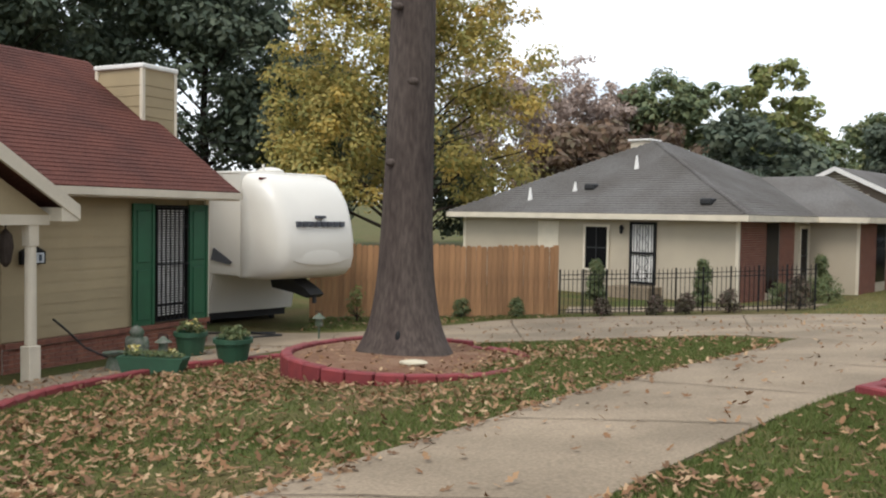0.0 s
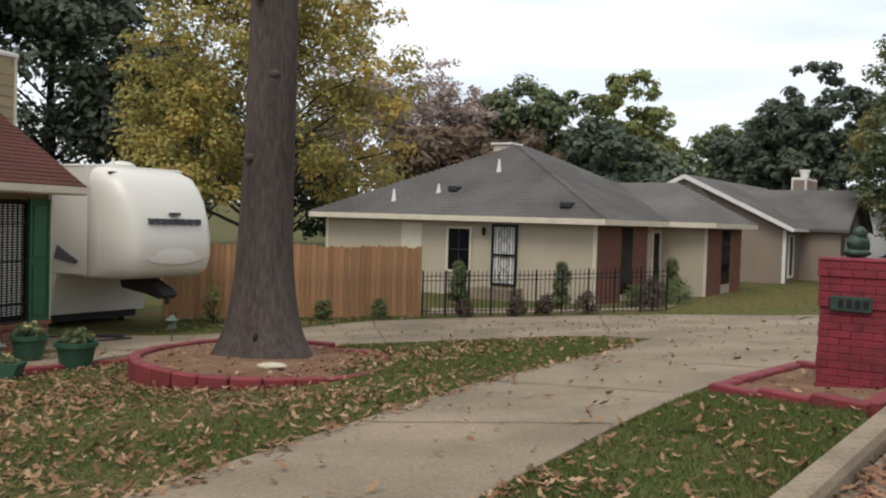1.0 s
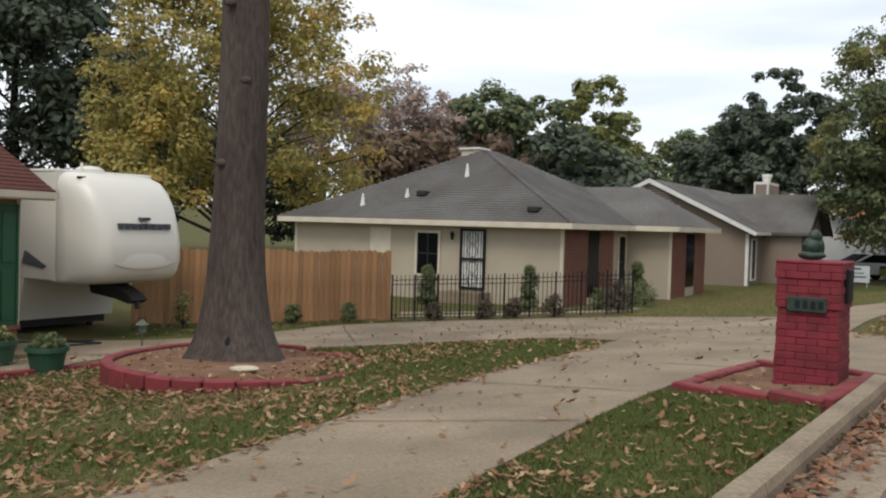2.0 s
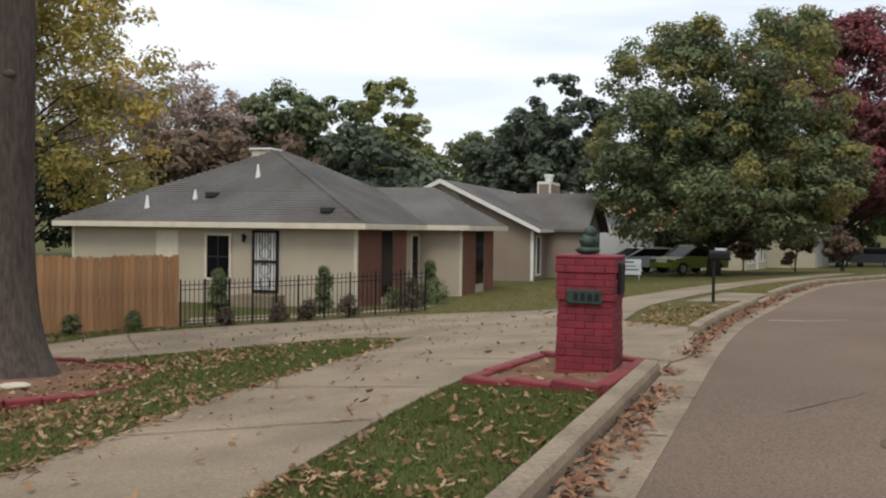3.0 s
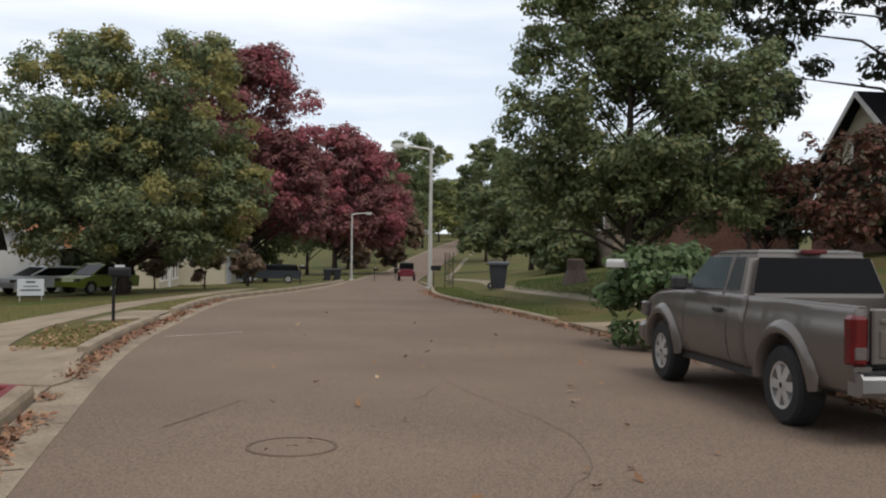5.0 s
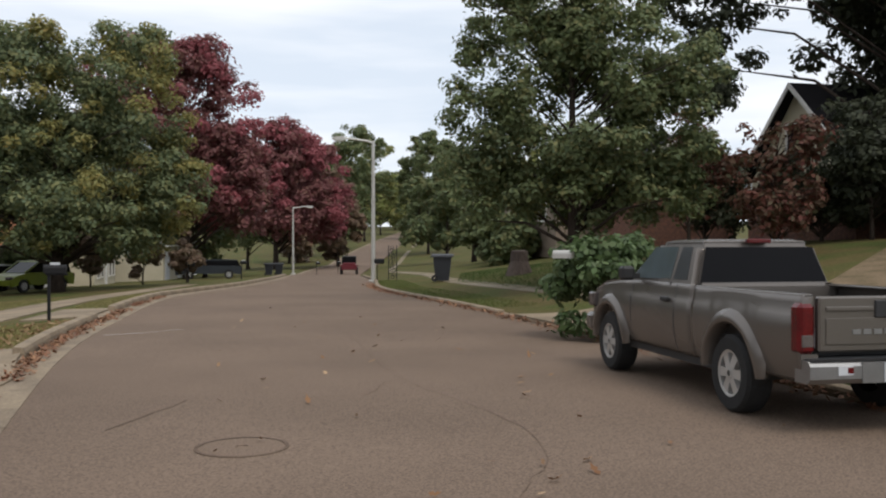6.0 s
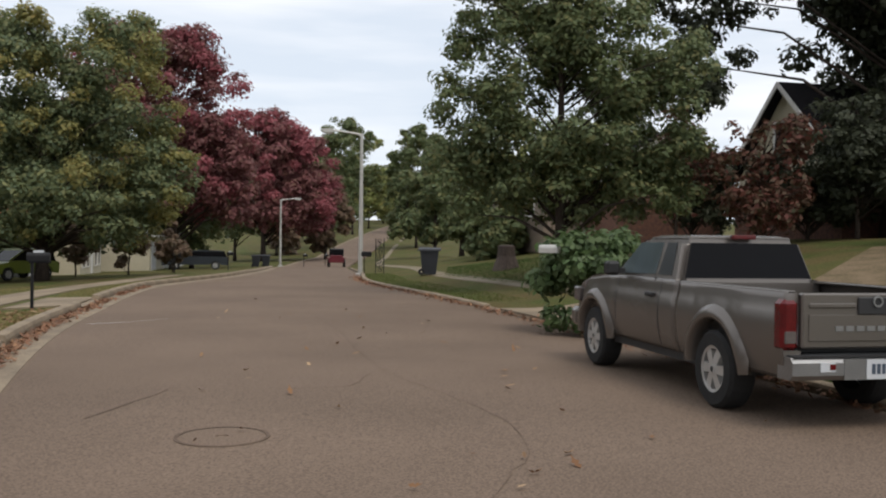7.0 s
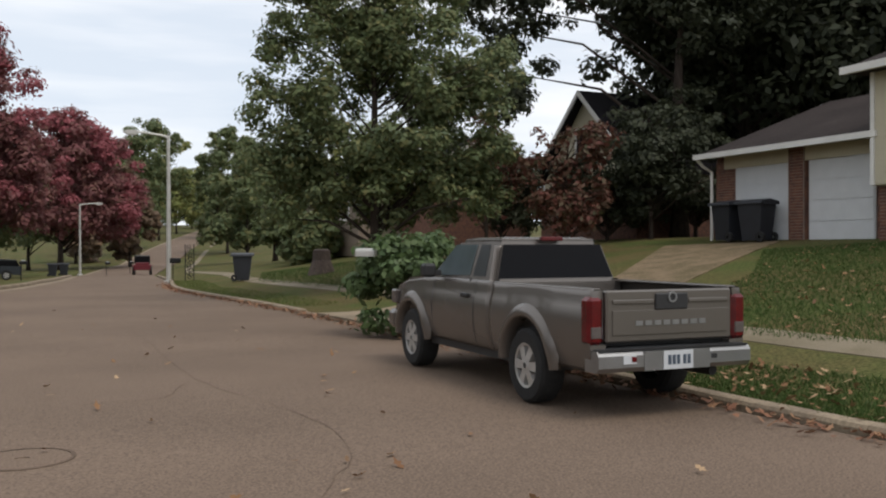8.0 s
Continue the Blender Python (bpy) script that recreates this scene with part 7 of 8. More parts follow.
def wheelie_bin(m, label, group=""):
    t = thing("wheelie_bin", m, label, "bin", group)
    bm = bmesh.new()
    low = [bm.verts.new(p) for p in ((-0.24, -0.27, 0.04), (0.24, -0.27, 0.04), (0.24, 0.27, 0.04), (-0.24, 0.27, 0.04))]
    up = [bm.verts.new(p) for p in ((-0.30, -0.38, 0.98), (0.30, -0.38, 0.98), (0.30, 0.36, 0.98), (-0.30, 0.36, 0.98))]
    for j in range(4):
        bm.faces.new((low[j], low[(j + 1) % 4], up[(j + 1) % 4], up[j]))
    bm.faces.new(low[::-1])
    bm.faces.new(up)
    part("body", bm, BIN_PLASTIC, t)
    bm = bmesh.new()
    prism(bm, [(-0.36, 0.98), (0.36, 0.98), (0.34, 1.05), (0.0, 1.11), (-0.34, 1.05)], -0.46, 0.42)
    part("lid", bm, BIN_PLASTIC, t)
    boxed("handle", (-0.28, 0.28, 0.42, 0.47, 0.96, 1.02), BIN_PLASTIC, t)
    for x in (-0.26, 0.26):
        bm = bmesh.new()
        lathe(bm, [(0.05, -0.04), (0.13, -0.04), (0.13, 0.04), (0.05, 0.04)], 14, (0, 0, 0))
        for v in bm.verts:
            v.co = Vector((v.co.z + x, v.co.x + 0.3, v.co.y + 0.13))
        part("wheel", bm, RUBBER, t)
    return t


BIN_PLASTIC = material("dark_bin_plastic", (0.018, 0.02, 0.026), 0.55, vary=0.2, grain=0.08, bump=0.05)
px, py = ray_place(58.6, 37.0)
wheelie_bin(pose(px, py, level(px, py), 0, 0, 30), "dark blue wheelie bin standing on the verge")
for k, (bx, by) in enumerate([(26.95, 0.85), (26.25, 0.15)]):
    wheelie_bin(pose(bx, by, 1.46, 0, 0, 130 + 12 * k), "black wheelie bin before the garage door", "bins by the garage")
for k, (brg, dist) in enumerate([(47.8, 84), (48.4, 86)]):
    px, py = ray_place(brg, dist)
    wheelie_bin(pose(px, py, level(px, py), 0, 0, 40), "dark wheelie bin at the far kerb", "bins at the far kerb")


def post_mailbox(x, y, label, tall=1.15, bearing=40, z=None):
    t = thing("mailbox", heading(x, y, bearing, z), label, "mailbox")
    boxed("post", (-0.03, 0.03, -0.03, 0.03, -0.2, tall - 0.05), BLACK_IRON, t)
    bm = bmesh.new()
    prism(bm, [(-0.075, tall - 0.1)] + [(0.075 * math.cos(a), tall + 0.0 + 0.075 * math.sin(a)) for a in [math.pi - math.pi * k / 8 for k in range(9)]] + [(0.075, tall - 0.1)], -0.34, 0.10)
    part("box", bm, BLACK_IRON, t)
    boxed("support", (-0.04, 0.04, -0.36, 0.06, tall - 0.14, tall - 0.1), BLACK_IRON, t)
    s = boxed("number_strip", (-0.006, 0.006, -0.22, -0.02, tall + 0.07, tall + 0.125), PLATE_WHITE, t, "small pale number strip")
    return t


MB = post_mailbox(13.15, 16.9, "dark post mailbox beside the kerb", 1.13, 45)
for brg, dist in ((43.1, 55), (46.2, 60), (50.7, 86), (52.0, 95)):
    px, py = ray_place(brg, dist)
    post_mailbox(px, py, "dark post mailbox along the far verge", 1.1, 48)

# wrought iron mailbox stand by the lamp
px, py = ray_place(55.1, 45)
wi = thing("iron_mailbox", heading(px, py, 145), "ornate black wrought-iron mailbox stand", "mailbox")
for x in (-0.45, 0.1, 0.5):
    boxed("upright", (x - 0.02, x + 0.02, -0.02, 0.02, -0.1, 1.75 if x > 0 else 1.0), BLACK_IRON, wi)
bm = bmesh.new()
for k in range(14):
    cx, cz, r = 0.3 + 0.1 * math.sin(k * 2.4), 0.2 + k * 0.11, 0.09
    for j in range(8):
        a0, a1 = 2 * math.pi * j / 8, 2 * math.pi * (j + 1) / 8
        tube(bm, [(cx + r * math.cos(a0), 0, cz + r * math.sin(a0)), (cx + r * math.cos(a1), 0, cz + r * math.sin(a1))], 0.018, 4)
part("scrollwork", bm, BLACK_IRON, wi)
boxed("box", (-0.6, -0.1, -0.1, 0.1, 0.85, 1.1), BLACK_IRON, wi, bevel=0.04)

# white yard sign before the parked cars
px, py = ray_place(30.9, 45)
sg = thing("yard_sign", heading(px, py, 120), "white yard sign with grey lines of print", "sign")
boxed("board", (-0.55, 0.55, -0.02, 0.02, 0.25, 1.0), PLATE_WHITE, sg)
for x in (-0.45, 0.45):
    boxed("stake", (x - 0.02, x + 0.02, -0.02, 0.02, -0.2, 0.25), STEEL, sg)
for k, (a, b, h) in enumerate([(-0.2, 0.2, 0.08), (-0.3, 0.3, 0.05), (-0.42, 0.42, 0.07)]):
    for yy in (-0.026, 0.02):
        boxed("print_bar", (a, b, yy, yy + 0.006, 0.82 - k * 0.18, 0.82 - k * 0.18 + h), RV_GREY, sg)

# utility pole and wires
px, py = ray_place(-13.5, 48)
up = thing("utility_pole", pose(px, py, level(px, py)), "weathered utility pole with wires", "utility pole")
bm = bmesh.new()
tube(bm, [(0, 0, -0.3), (0, 0, 7.0)], [0.15, 0.11], 10)
part("pole", bm, STEEL, up)
for k, (h0, h1) in enumerate([(6.6, 6.3), (5.9, 5.5), (5.3, 5.0)]):
    bm = bmesh.new()
    ends = [Vector((-30, -4, h0 + 0.6)), Vector((0, 0, h0)), Vector((62, 22, h1 + 0.9))]
    pts = []
    for a, b in zip(ends, ends[1:]):
        for j in range(12):
            u = j / 12
            pts.append(a.lerp(b, u) - Vector((0, 0, 1.1 * 4 * u * (1 - u))))
    pts.append(ends[-1])
    tube(bm, pts, 0.018, 4)
    part("wire", bm, BLACK_PLASTIC, up)

# ---- by the house front ----
def pot(x, y, r, h, label, flowers, seed):
    t = thing("flower_pot", pose(x, y, level(x, y) + 0.015), label, "flower pot")
    bm = bmesh.new()
    lathe(bm, [(r * 0.72, 0.0), (r * 0.9, h * 0.7), (r * 0.92, h * 0.8), (r * 1.04, h * 0.82), (r * 1.04, h), (r * 0.94, h), (r * 0.9, h * 0.86)], 22)
    part("bowl", bm, POT_GREEN, t)
    rnd = random.Random(seed)
    cs = [(rnd.uniform(-0.7, 0.7) * r, rnd.uniform(-0.7, 0.7) * r, h + rnd.uniform(0.0, 0.14), r * 0.3) for _ in range(14)]
    crown_mesh("foliage", cs, 500, 0.035, DEEP_GREEN, t, seed)
    if flowers:
        crown_mesh("blossom", [(c[0], c[1], c[2] + 0.05, c[3] * 0.6) for c in cs[:6]], 60, 0.03, FLOWER, t, seed + 1)
    return t


FLOWER = leaf_material("pale_yellow_flowers", [(0.6, 0.5, 0.1), (0.7, 0.65, 0.4), (0.5, 0.35, 0.03)], 0.3)
pot(-4.72, 15.7, 0.29, 0.42, "large round green plastic flower pot", True, 301)
pot(-3.58, 14.45, 0.31, 0.40, "large round green plastic flower pot with dark plants", False, 302)
tr = thing("window_box", heading(-4.42, 13.2, 95, level(-4.42, 13.2) - 0.03), "long green planter box with small yellow flowers", "planter")
bm = bmesh.new()
prism(bm, [(-0.42, 0.0), (0.42, 0.0), (0.5, 0.25), (0.52, 0.26), (0.52, 0.3), (-0.52, 0.3), (-0.52, 0.26), (-0.5, 0.25)], -0.15, 0.15)
part("box", bm, POT_GREEN, tr)
crown_mesh("foliage", [(-0.4 + 0.08 * k, 0, 0.33, 0.1) for k in range(11)], 420, 0.03, DEEP_GREEN, tr, 305)
crown_mesh("blossom", [(-0.35, 0, 0.4, 0.1), (-0.28, 0, 0.42, 0.09), (0.3, 0, 0.4, 0.07)], 60, 0.03, FLOWER, tr, 306)
# stone ornament, seated form, one plain mesh
bm = bmesh.new()
for cx, cz, rx, rz in ((0, 0.12, 0.26, 0.13), (0.0, 0.33, 0.17, 0.18), (0.0, 0.55, 0.12, 0.12), (-0.13, 0.35, 0.07, 0.16), (0.14, 0.33, 0.07, 0.17), (0.24, 0.12, 0.1, 0.08)):
    made = bmesh.ops.create_icosphere(bm, subdivisions=2, radius=1.0)["verts"]
    for v in made:
        f = 1 + 0.2 * noise.noise(v.co * 2.2 + Vector((cx * 9, cz * 7, 3)))
        v.co = Vector((v.co.x * rx * f + cx, v.co.y * rx * 0.8 * f, v.co.z * rz * f + cz))
ob = part("stone_figure", bm, STONE, None, smooth=True)
ob.location = (-5.15, 14.35, level(-5.15, 14.35))
tagged(ob, "mossy grey stone garden figure by the wall", "garden ornament")


def garden_lantern(x, y, label, h):
    t = thing("garden_lantern", pose(x, y, level(x, y)), label, "garden lantern")
    bm = bmesh.new()
    tube(bm, [(0, 0, -0.05), (0, 0, h * 0.5)], 0.02, 8)
    part("stake", bm, STONE, t)
    bm = bmesh.new()
    lathe(bm, [(0.07, h * 0.5), (0.08, h * 0.55), (0.07, h * 0.78), (0.14, h * 0.8), (0.06, h * 0.92), (0.02, h)], 12)
    part("lantern_head", bm, STONE, t)
    bm = bmesh.new()
    tube(bm, [(-0.09, 0, h * 0.8), (-0.06, 0, h * 1.05), (0.06, 0, h * 1.05), (0.09, 0, h * 0.8)], 0.008, 6)
    part("bail", bm, BLACK_IRON, t)


garden_lantern(-4.65, 14.2, "small grey garden lantern with a hoop handle", 0.5)
garden_lantern(-2.95, 18.3, "pale garden lamp on a stake at the drive", 0.55)
bm = bmesh.new()
lathe(bm, [(0.16, 0.0), (0.06, 0.05), (0.05, 0.2), (0.18, 0.27), (0.2, 0.3), (0.1, 0.28)], 14)
ob = part("bird_bath", bm, STONE, None)
ob.location = (-5.25, 13.75, level(-5.25, 13.75))
tagged(ob, "small grey stone bird bath", "bird bath")
bm = bmesh.new()
tube(bm, [(-5.0, 18.0, -1.1), (-4.4, 18.2, -1.12), (-3.8, 18.6, -1.11), (-4.6, 18.9, -1.12), (-5.4, 18.6, -1.11), (-4.0, 18.9, -1.1)], 0.02, 6)
tagged(part("hose", bm, BLACK_PLASTIC, None), "black garden hose lying on the drive", "hose")

# ---- creeper-covered mailbox before the truck ----
px, py = 15.6, 5.55
cm = thing("creeper_mailbox", pose(px, py, level(px, py)), "mailbox overgrown with broad-leaved green creeper", "mailbox")
boxed("post", (-0.06, 0.06, -0.06, 0.06, -0.2, 1.3), DARK_BARK, cm)
rnd = random.Random(3)
cs = []
for k in range(60):
    a, rr, zz = rnd.uniform(0, 6.28), rnd.random() ** 0.5, rnd.uniform(0.15, 1.45)
    w = 0.95 if zz < 1.1 else 0.75
    cs.append((w * rr * math.cos(a) + 0.0, w * rr * math.sin(a) + 0.1, zz + 0.05, 0.3))
crown_mesh("creeper", cs, 6500, 0.075, CREEPER, cm, 310)
bm = bmesh.new()
prism(bm, [(-0.1, 1.1)] + [(0.1 * math.cos(a), 1.22 + 0.1 * math.sin(a)) for a in [math.pi - math.pi * k / 8 for k in range(9)]] + [(0.1, 1.1)], -0.3, 0.25)
mbx = part("box", bm, STEEL, cm, "pale metal mailbox")
mbx.scale = (0.6, 0.6, 0.6)
mbx.location = (-0.75, 0.55, 0.62)

# stump on the right lawn
px, py = ray_place(63.4, 34)
st = thing("tree_stump", pose(px, py, level(px, py)), "short grey tree stump on the lawn", "stump")
bm = bmesh.new()
lathe(bm, [(0.55, -0.1), (0.42, 0.12), (0.34, 0.5), (0.32, 0.85), (0.2, 0.9)], 14)
part("stump", bm, BARK, st)

# ---- road details ----
def ring_mesh(name, x, y, r0, r1, mat, label, lift):
    bm = bmesh.new()
    n = 40
    z = float(road_level(np.array(x), np.array(y)))
    a = [bm.verts.new((x + r0 * math.cos(6.2832 * k / n), y + r0 * math.sin(6.2832 * k / n), z + lift)) for k in range(n)]
    b = [bm.verts.new((x + r1 * math.cos(6.2832 * k / n), y + r1 * math.sin(6.2832 * k / n), z + lift)) for k in range(n)]
    c = [bm.verts.new((x + r1 * math.cos(6.2832 * k / n), y + r1 * math.sin(6.2832 * k / n), z - 0.05)) for k in range(n)]
    for k in range(n):
        j = (k + 1) % n
        bm.faces.new((a[k], a[j], b[j], b[k]))
        bm.faces.new((b[k], b[j], c[j], c[k]))
    return bm


mh = thing("manhole", pose(0, 0, 0), "worn asphalt-coloured manhole cover in the street", "manhole", kind="structure")
part("rim", ring_mesh("rim", 6.30, 4.88, 0.322, 0.348, ASPHALT_DARK, "", 0.008), ASPHALT_DARK, mh)
bm = bmesh.new()
zc = float(road_level(np.array(6.30), np.array(4.88)))
lathe(bm, [(0.05, zc - 0.04), (0.318, zc - 0.04), (0.318, zc + 0.005), (0.3, zc + 0.007), (0.05, zc + 0.007)], 36, (6.30, 4.88, 0))
part("cover", bm, ASPHALT, mh)


def crack(pts, width, mat, name="crack", label="thin dark crack in the asphalt", z_of=road_z, lift=0.005):
    line = smooth_line(pts, 0.25)
    rnd = np.random.RandomState(len(pts) + int(abs(pts[0][0]) * 10))
    line = line + rnd.normal(size=line.shape) * 0.02
    t = np.gradient(line, axis=0)
    t /= np.linalg.norm(t, axis=1)[:, None] + 1e-9
    n = np.stack([-t[:, 1], t[:, 0]], 1)
    w = width * rnd.uniform(0.3, 1.0, len(line))[:, None]
    a, b = line + n * w, line - n * w
    za, zb = z_of(a[:, 0], a[:, 1]) + lift, z_of(b[:, 0], b[:, 1]) + lift
    k = len(line)
    verts = [(*p, z) for p, z in zip(a, za)] + [(*p, z) for p, z in zip(b, zb)]
    ob = quick(name, verts, [(i, i + 1, k + i + 1, k + i) for i in range(k - 1)], mat)
    tagged(ob, label, name.replace("_", " "), kind="structure")


crack([(4.3, 2.2), (7.5, 3.0), (10.2, 6.2), (13.8, 9.6), (20, 16)], 0.004, ASPHALT_DARK)
crack([(6.2, 6.3), (7.0, 6.6), (7.6, 6.9)], 0.012, ASPHALT_DARK)
crack([(8.2, 6.0), (8.8, 5.6), (9.6, 5.9)], 0.01, ASPHALT_DARK)
crack([(11.7, 13.3), (12.5, 13.1), (13.3, 13.1)], 0.018, WHITE_TRIM, "chalk_mark", "pale chalk-white streak on the asphalt")
for p, q in (((-0.85, 5.5), (1.35, 5.05)), ((0.75, 8.1), (2.85, 7.35)), ((2.2, 10.5), (3.9, 8.8)), ((3.9, 12.7), (5.6, 10.3)), ((5.6, 14.9), (8.4, 11.2)),
            ((1.2, 16.7), (1.0, 22.4)), ((5.2, 16.2), (6.6, 22.4)), ((-2.6, 17.2), (-2.7, 19.2)), ((7.8, 17.0), (10.0, 15.4)), ((12.3, 18.3), (11.2, 19.8))):
    crack([p, ((p[0] + q[0]) / 2, (p[1] + q[1]) / 2), q], 0.014, JOINT, "slab_joint", "dark joint between concrete slabs", land, 0.04)
for k in range(26):
    s = 2 + k * 2.4
    i = int(np.argmin(np.hypot(LEFT_LINE[:, 0] - (1.5 + s * 0.64), LEFT_LINE[:, 1] - (2.8 + s * 0.77))))
    d = shifted(LEFT_LINE, -0.05)[i], shifted(LEFT_LINE, -0.46)[i]
    crack([tuple(d[0]), tuple((d[0] + d[1]) / 2), tuple(d[1])], 0.012, JOINT, "gutter_joint", "dark joint across the gutter", road_z, 0.011)


# ---- leaves and grass ----
def inside(poly, x, y):
    p = np.array(poly, float)
    q = np.roll(p, -1, axis=0)
    hit = np.zeros(x.shape, bool)
    for (x0, y0), (x1, y1) in zip(p, q):
        hit ^= ((y0 > y) != (y1 > y)) & (x < (x1 - x0) * (y - y0) / (y1 - y0 + 1e-12) + x0)
    return hit


def scatter(poly, n, seed, weight=None):
    rnd = np.random.RandomState(seed)
    p = np.array(poly, float)
    out = np.zeros((0, 2))
    while len(out) < n:
        c = rnd.uniform(p.min(0), p.max(0), (n * 3, 2))
        c = c[inside(poly, c[:, 0], c[:, 1])]
        if weight is not None:
            c = c[rnd.rand(len(c)) < weight(c[:, 0], c[:, 1])]
        out = np.r_[out, c]
    return out[:n]


def leaf_litter(name, xy, size, mat, seed, label, z_of=land, lift=0.03):
    """Fallen leaves: six-pointed curled blades lying at odd angles."""
    rnd = np.random.RandomState(seed)
    n = len(xy)
    z = z_of(xy[:, 0], xy[:, 1]) + lift + rnd.rand(n) * 0.03
    a = rnd.uniform(0, 6.28, n)
    s = size * rnd.uniform(0.45, 1.15, n)
    tilt = rnd.normal(size=(n, 2)) * 0.35
    shape = np.array([(-1, 0), (-0.45, 0.42), (-0.2, 0.16), (0.15, 0.5), (0.35, 0.18), (1, 0.05), (0.3, -0.2), (0.1, -0.5), (-0.25, -0.15), (-0.5, -0.4)])
    k = len(shape)
    px = (shape[None, :, 0] * np.cos(a)[:, None] - shape[None, :, 1] * np.sin(a)[:, None]) * s[:, None]
    py = (shape[None, :, 0] * np.sin(a)[:, None] + shape[None, :, 1] * np.cos(a)[:, None]) * s[:, None]
    curl = (shape[None, :, 0] ** 2 * 0.5 + shape[None, :, 1] ** 2 * 0.8) * s[:, None] * rnd.uniform(-0.2, 0.9, n)[:, None]
    co = np.stack([xy[:, :1] + px, xy[:, 1:] + py, z[:, None] + px * tilt[:, :1] + py * tilt[:, 1:] + curl], 2).reshape(-1, 3)
    me = bpy.data.meshes.new(name)
    me.vertices.add(k * n)
    me.vertices.foreach_set("co", co.astype(np.float32).ravel())
    me.loops.add(k * n)
    me.loops.foreach_set("vertex_index", np.arange(k * n, dtype=np.int32))
    me.polygons.add(n)
    me.polygons.foreach_set("loop_start", np.arange(0, k * n, k, dtype=np.int32))
    me.materials.append(mat)
    me.update(calc_edges=True)
    return tagged(new(name, me), label, "leaves", kind="stuff")


def grass(name, xy, h, mat, seed, label, z_of=land):
    rnd = np.random.RandomState(seed)
    n = len(xy)
    z = z_of(xy[:, 0], xy[:, 1]) - 0.005
    a = rnd.uniform(0, 6.28, n)
    hh = h * rnd.uniform(0.5, 1.3, n)
    w = 0.006 + 0.004 * rnd.rand(n)
    lean = rnd.normal(size=(n, 2)) * 0.5
    base = np.stack([xy[:, 0], xy[:, 1], z], 1)
    side = np.stack([np.cos(a) * w, np.sin(a) * w, np.zeros(n)], 1)
    tip = base + np.stack([lean[:, 0] * hh, lean[:, 1] * hh, hh], 1)
    co = np.stack([base - side, base + side, tip], 1).reshape(-1, 3)
    me = bpy.data.meshes.new(name)
    me.vertices.add(3 * n)
    me.vertices.foreach_set("co", co.astype(np.float32).ravel())
    me.loops.add(3 * n)
    me.loops.foreach_set("vertex_index", np.arange(3 * n, dtype=np.int32))
    me.polygons.add(n)
    me.polygons.foreach_set("loop_start", np.arange(0, 3 * n, 3, dtype=np.int32))
    me.materials.append(mat)
    me.update(calc_edges=True)
    return tagged(new(name, me), label, "grass", kind="stuff")


LAWN_MAIN = [(-2.6, 2.9), (-0.85, 5.4), (-0.05, 6.8), (0.75, 8.15), (1.85, 10.0), (2.9, 11.4), (4.0, 12.8), (5.55, 14.9), (4.7, 16.2), (1.0, 16.5), (-2.6, 16.8), (-3.2, 14.7), (-4.1, 13.6), (-4.6, 12.4), (-4.9, 11), (-4.8, 9.4), (-5.3, 7.4), (-4.5, 4.5)]
LAWN_SMALL = [(0.9, 4.2), (1.3, 5.0), (2.2, 6.35), (3.1, 7.65), (4.0, 8.8), (4.5, 9.0), (5.05, 7.5), (4.6, 6.75), (3.0, 4.9), (1.6, 3.2)]
LAWN_PATCH = [(8.75, 13.2), (12.2, 17.8), (13.5, 16.5), (9.2, 11.95)]
LAWN_PATCH2 = [(16.3, 20.9), (20, 24.3), (26, 28.6), (30, 29), (21.2, 23.2), (16.6, 19.4)]
YARD_FAR = [(7.9, 22.6), (10.8, 20.0), (19.4, 27), (24, 31), (18, 38), (13.5, 33), (9.6, 25)]
YARD_FENCE = [(-3.6, 19.6), (-0.7, 21.3), (0.8, 22.9), (3.7, 23.8), (2.2, 24.1), (-3.9, 22.2)]
VERGE_RIGHT = [(8.2, -1.9), (9.1, -0.75), (10.7, 0.8), (16.9, 6.8), (18.0, 5.6), (12.3, 0.2), (10.0, -2.6)]
VERGE_RIGHT2 = [(20.9, 10.9), (30.2, 20.4), (38, 26.5), (39, 25.6), (31, 19.3), (22, 9.9)]
YARD_RIGHT = [(12.0, -2.6), (13.2, -0.6), (15.2, 1.6), (20, 0.2), (24, 0.0), (22, -6), (14, -8)]
YARD_RIGHT2 = [(20.5, 6.4), (23.5, 9.6), (31, 17.6), (37, 21), (36, 15), (28, 8), (23, 5.4)]


def leafy(x, y):
    """More leaves on the house side, fewer along the drive."""
    d = np.array([noise.noise((u * 0.55, v * 0.55, 0.3)) for u, v in zip(x, y)])
    edge = np.clip((-(x - 0.5) * 0.55 + (y - 7.5) * 0.12) * 0.35 + 0.55, 0.12, 1)
    return np.clip(edge * (0.75 + 0.9 * d), 0.05, 1)


def green(x, y):
    d = np.array([noise.noise((u * 0.5 + 7, v * 0.5, 2.3)) for u, v in zip(x, y)])
    return np.clip(0.65 + 1.1 * d, 0.15, 1)


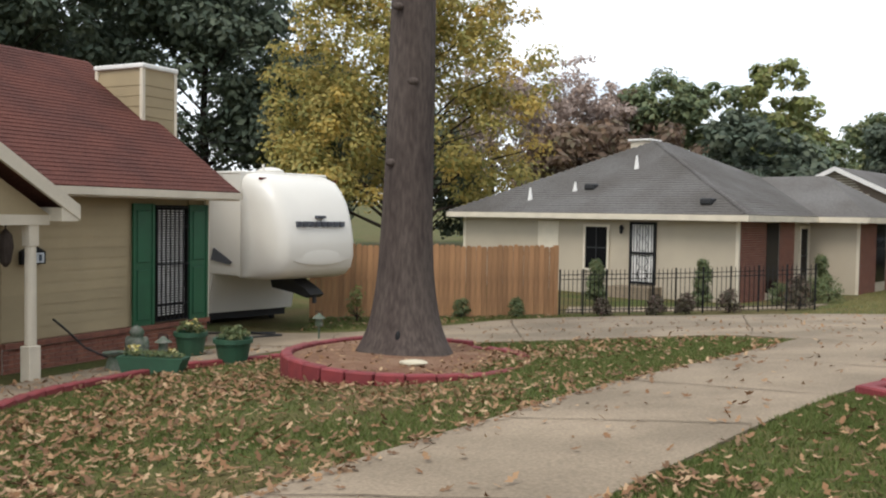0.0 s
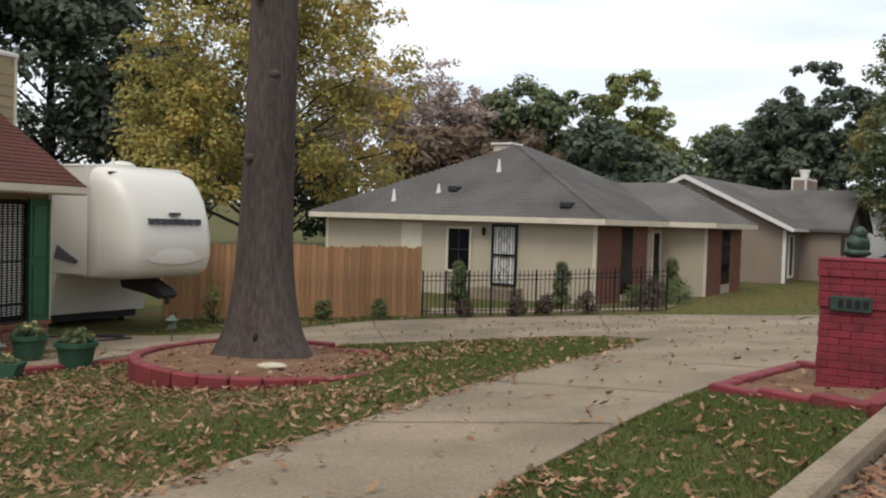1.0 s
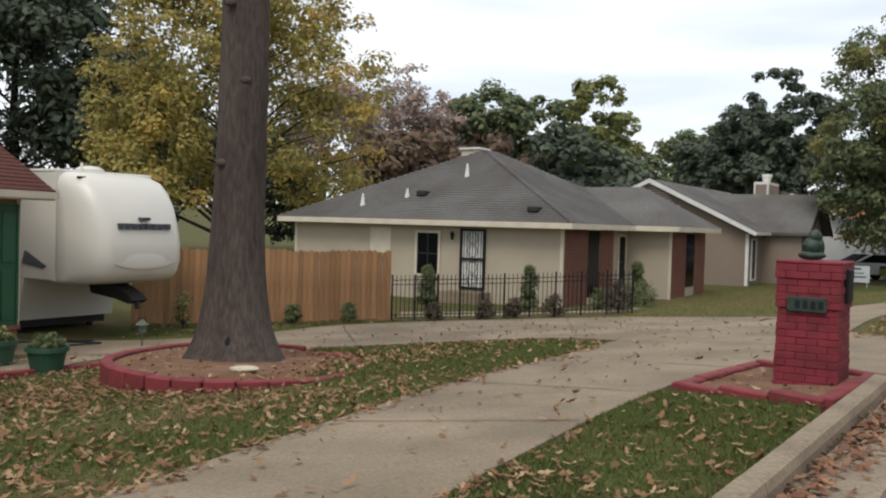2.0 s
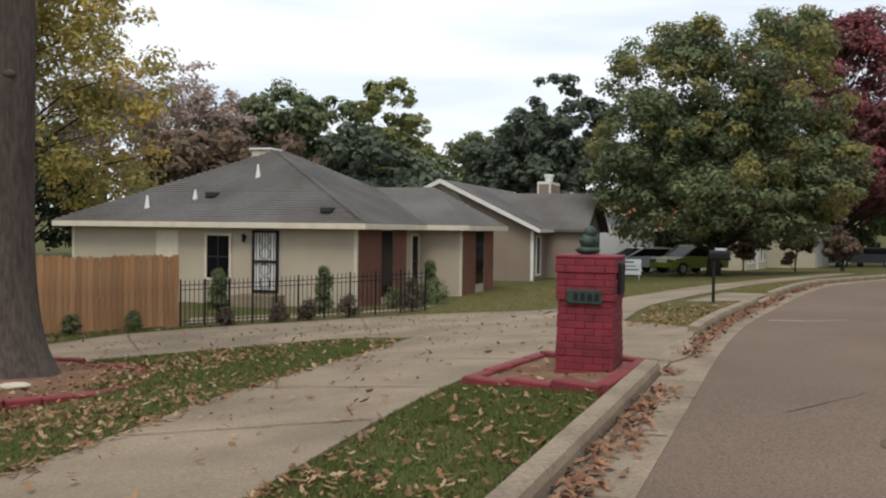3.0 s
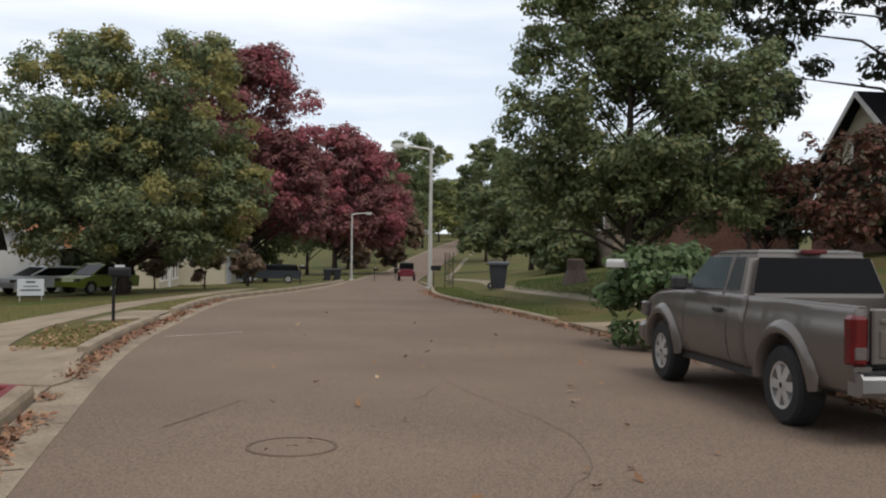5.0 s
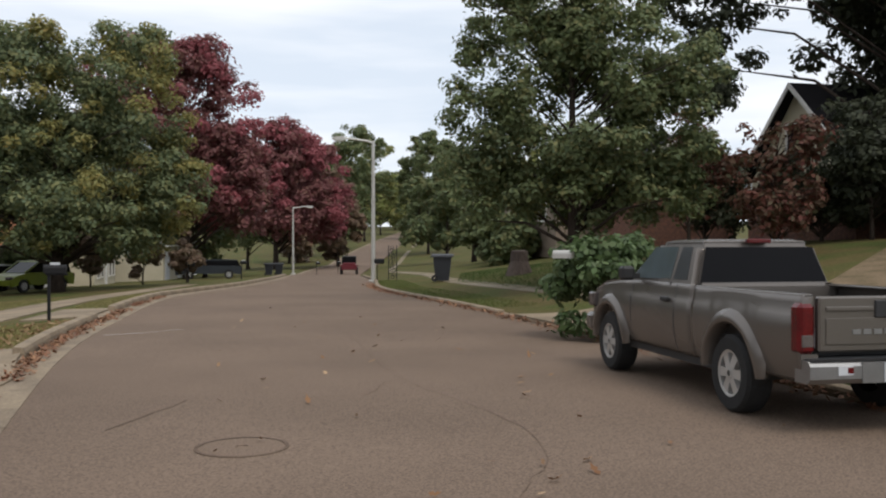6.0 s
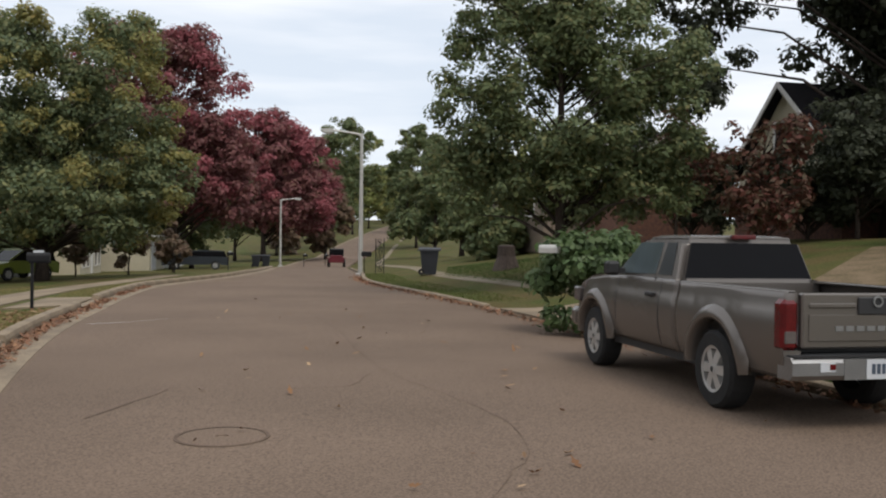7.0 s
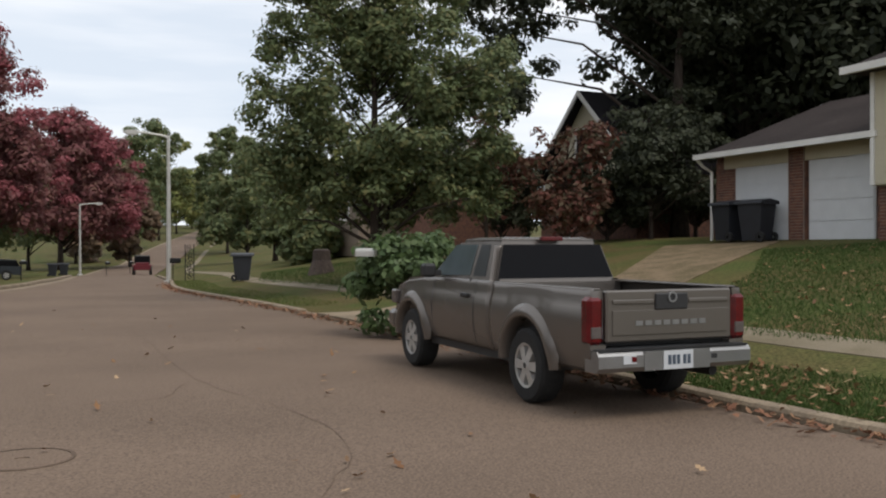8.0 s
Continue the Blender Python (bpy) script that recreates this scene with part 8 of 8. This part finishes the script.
grass("lawn_grass", scatter(LAWN_MAIN, 95000, 1, green), 0.05, GRASS, 1, "short patchy green grass on the front lawn")
grass("small_lawn_grass", scatter(LAWN_SMALL, 34000, 2, green), 0.05, GRASS, 2, "short bright green grass beside the kerb")
grass("patch_grass", scatter(LAWN_PATCH, 7000, 3), 0.05, GRASS_DRY, 3, "dry grass on the small verge patch")
grass("verge_grass", scatter(LAWN_PATCH2, 6000, 4), 0.06, GRASS_DRY, 4, "dry olive grass on the verge")
grass("yard_grass", scatter(YARD_FAR, 14000, 5), 0.08, GRASS_DRY, 5, "faded grass before the houses")
grass("fence_grass", scatter(YARD_FENCE, 5000, 6), 0.07, GRASS, 6, "green grass strip along the fence")
grass("right_verge_grass", scatter(VERGE_RIGHT, 24000, 7), 0.06, GRASS_LUSH_SHADED, 7, "grass verge behind the truck")
grass("right_verge_grass_far", scatter(VERGE_RIGHT2, 9000, 8), 0.06, GRASS, 8, "grass verge along the far kerb")
grass("right_yard_grass", scatter(YARD_RIGHT, 44000, 9), 0.07, GRASS_LUSH_SHADED, 9, "green sloping lawn before the garage")
grass("right_yard_grass_far", scatter(YARD_RIGHT2, 22000, 10), 0.07, GRASS_LUSH_SHADED, 10, "green sloping lawn under the trees")

leaf_litter("fallen_leaves", scatter(LAWN_MAIN, 7600, 11, leafy), 0.058, LITTER, 11, "tan and brown oak leaves scattered over the lawn")
leaf_litter("small_lawn_leaves", scatter(LAWN_SMALL, 620, 12, leafy), 0.055, LITTER, 12, "tan oak leaves on the small lawn")
leaf_litter("patch_leaves", scatter(LAWN_PATCH, 420, 13), 0.058, LITTER, 13, "tan leaves on the verge patch")
leaf_litter("fence_leaves", scatter(YARD_FENCE, 260, 14), 0.058, LITTER, 14, "leaves at the foot of the fence")
leaf_litter("bed_leaves", scatter([(-0.58 + 1.55 * math.cos(a), 13.35 + 2.1 * math.sin(a)) for a in [2 * math.pi * k / 24 for k in range(24)]], 420, 15), 0.06, LITTER, 15, "dry leaves in the ring bed",
            lambda x, y: ring_top(x, y) - 0.07, 0.01)
leaf_litter("pillar_bed_leaves", scatter([(4.55, 9.1), (5.15, 7.75), (6.3, 8.95), (5.9, 10.3)], 60, 16), 0.058, LITTER, 16, "dry leaves in the pillar bed", land, 0.05)
leaf_litter("drive_leaves", scatter([(-1.4, 4.5), (0.9, 8.1), (2.9, 11.3), (5.5, 14.6), (4.9, 16.0), (1.0, 16.6), (-2.8, 17.2), (-0.5, 20.9), (1.2, 22), (4, 23), (8, 21.8), (10.4, 19.4), (8.6, 13), (6.2, 11), (4.3, 9.4), (1.2, 5)], 620, 17), 0.058, LITTER, 17, "scattered leaves on the concrete drive", land, 0.04)
EDGE_L = [(-1.3, 4.6), (-0.85, 5.4), (-0.05, 6.8), (0.75, 8.15), (1.85, 10.0), (2.9, 11.4), (4.0, 12.8), (5.0, 14.2)]
rnd = np.random.RandomState(5)
el = smooth_line(EDGE_L, 0.05)
pick = el[rnd.randint(0, len(el), 420)] + rnd.normal(size=(420, 2)) * 0.10 + np.array([0.05, -0.03])
leaf_litter("edge_leaves", pick, 0.058, LITTER, 18, "leaves gathered along the edge of the drive", land, 0.035)
gl = shifted(LEFT_LINE, -0.14)
gl = gl[(gl[:, 0] > 1) & (gl[:, 0] < 24)]
gl = smooth_line(gl[::2].tolist(), 0.05)
keep = np.array([noise.noise((p[0] * 0.8, p[1] * 0.8, 5.0)) for p in gl]) > -0.15
gl = gl[keep]
pick = gl[rnd.randint(0, len(gl), 1900)] + rnd.normal(size=(1900, 2)) * 0.085
leaf_litter("gutter_leaves", pick, 0.058, LITTER_RED, 19, "dry brown leaves drifted in the gutter", road_z, 0.012)
gr = shifted(RIGHT_LINE, 0.1)
gr = gr[(gr[:, 0] > 6) & (gr[:, 0] < 36)]
gr = smooth_line(gr[::2].tolist(), 0.05)
pick = gr[rnd.randint(0, len(gr), 2600)] + rnd.normal(size=(2600, 2)) * 0.16
leaf_litter("kerb_leaves", pick, 0.058, LITTER_RED, 20, "dry leaves along the kerb behind the truck", road_z, 0.02)
leaf_litter("right_verge_leaves", scatter(VERGE_RIGHT, 700, 21), 0.06, LITTER, 21, "leaves on the grass verge", land, 0.04)
leaf_litter("right_yard_leaves", scatter(YARD_RIGHT, 500, 22), 0.06, LITTER, 22, "pale leaves on the sloping lawn", land, 0.05)
leaf_litter("walk_leaves", scatter([(-6.2, 11.4), (-5.7, 13.4), (-4.9, 15.6), (-4.0, 17.2), (-3.2, 16.5), (-4.5, 13.9), (-5.0, 12.4), (-5.1, 10.6)], 240, 23), 0.06, LITTER, 23, "leaves on the house walk", land, 0.03)
leaf_litter("road_leaves", np.r_[scatter([(3, 2), (9, 8), (20, 18), (16, 9), (8, 0)], 60, 24), [(6.92, 2.33)]], 0.06, LITTER, 24, "single leaves on the street", road_z, 0.01)
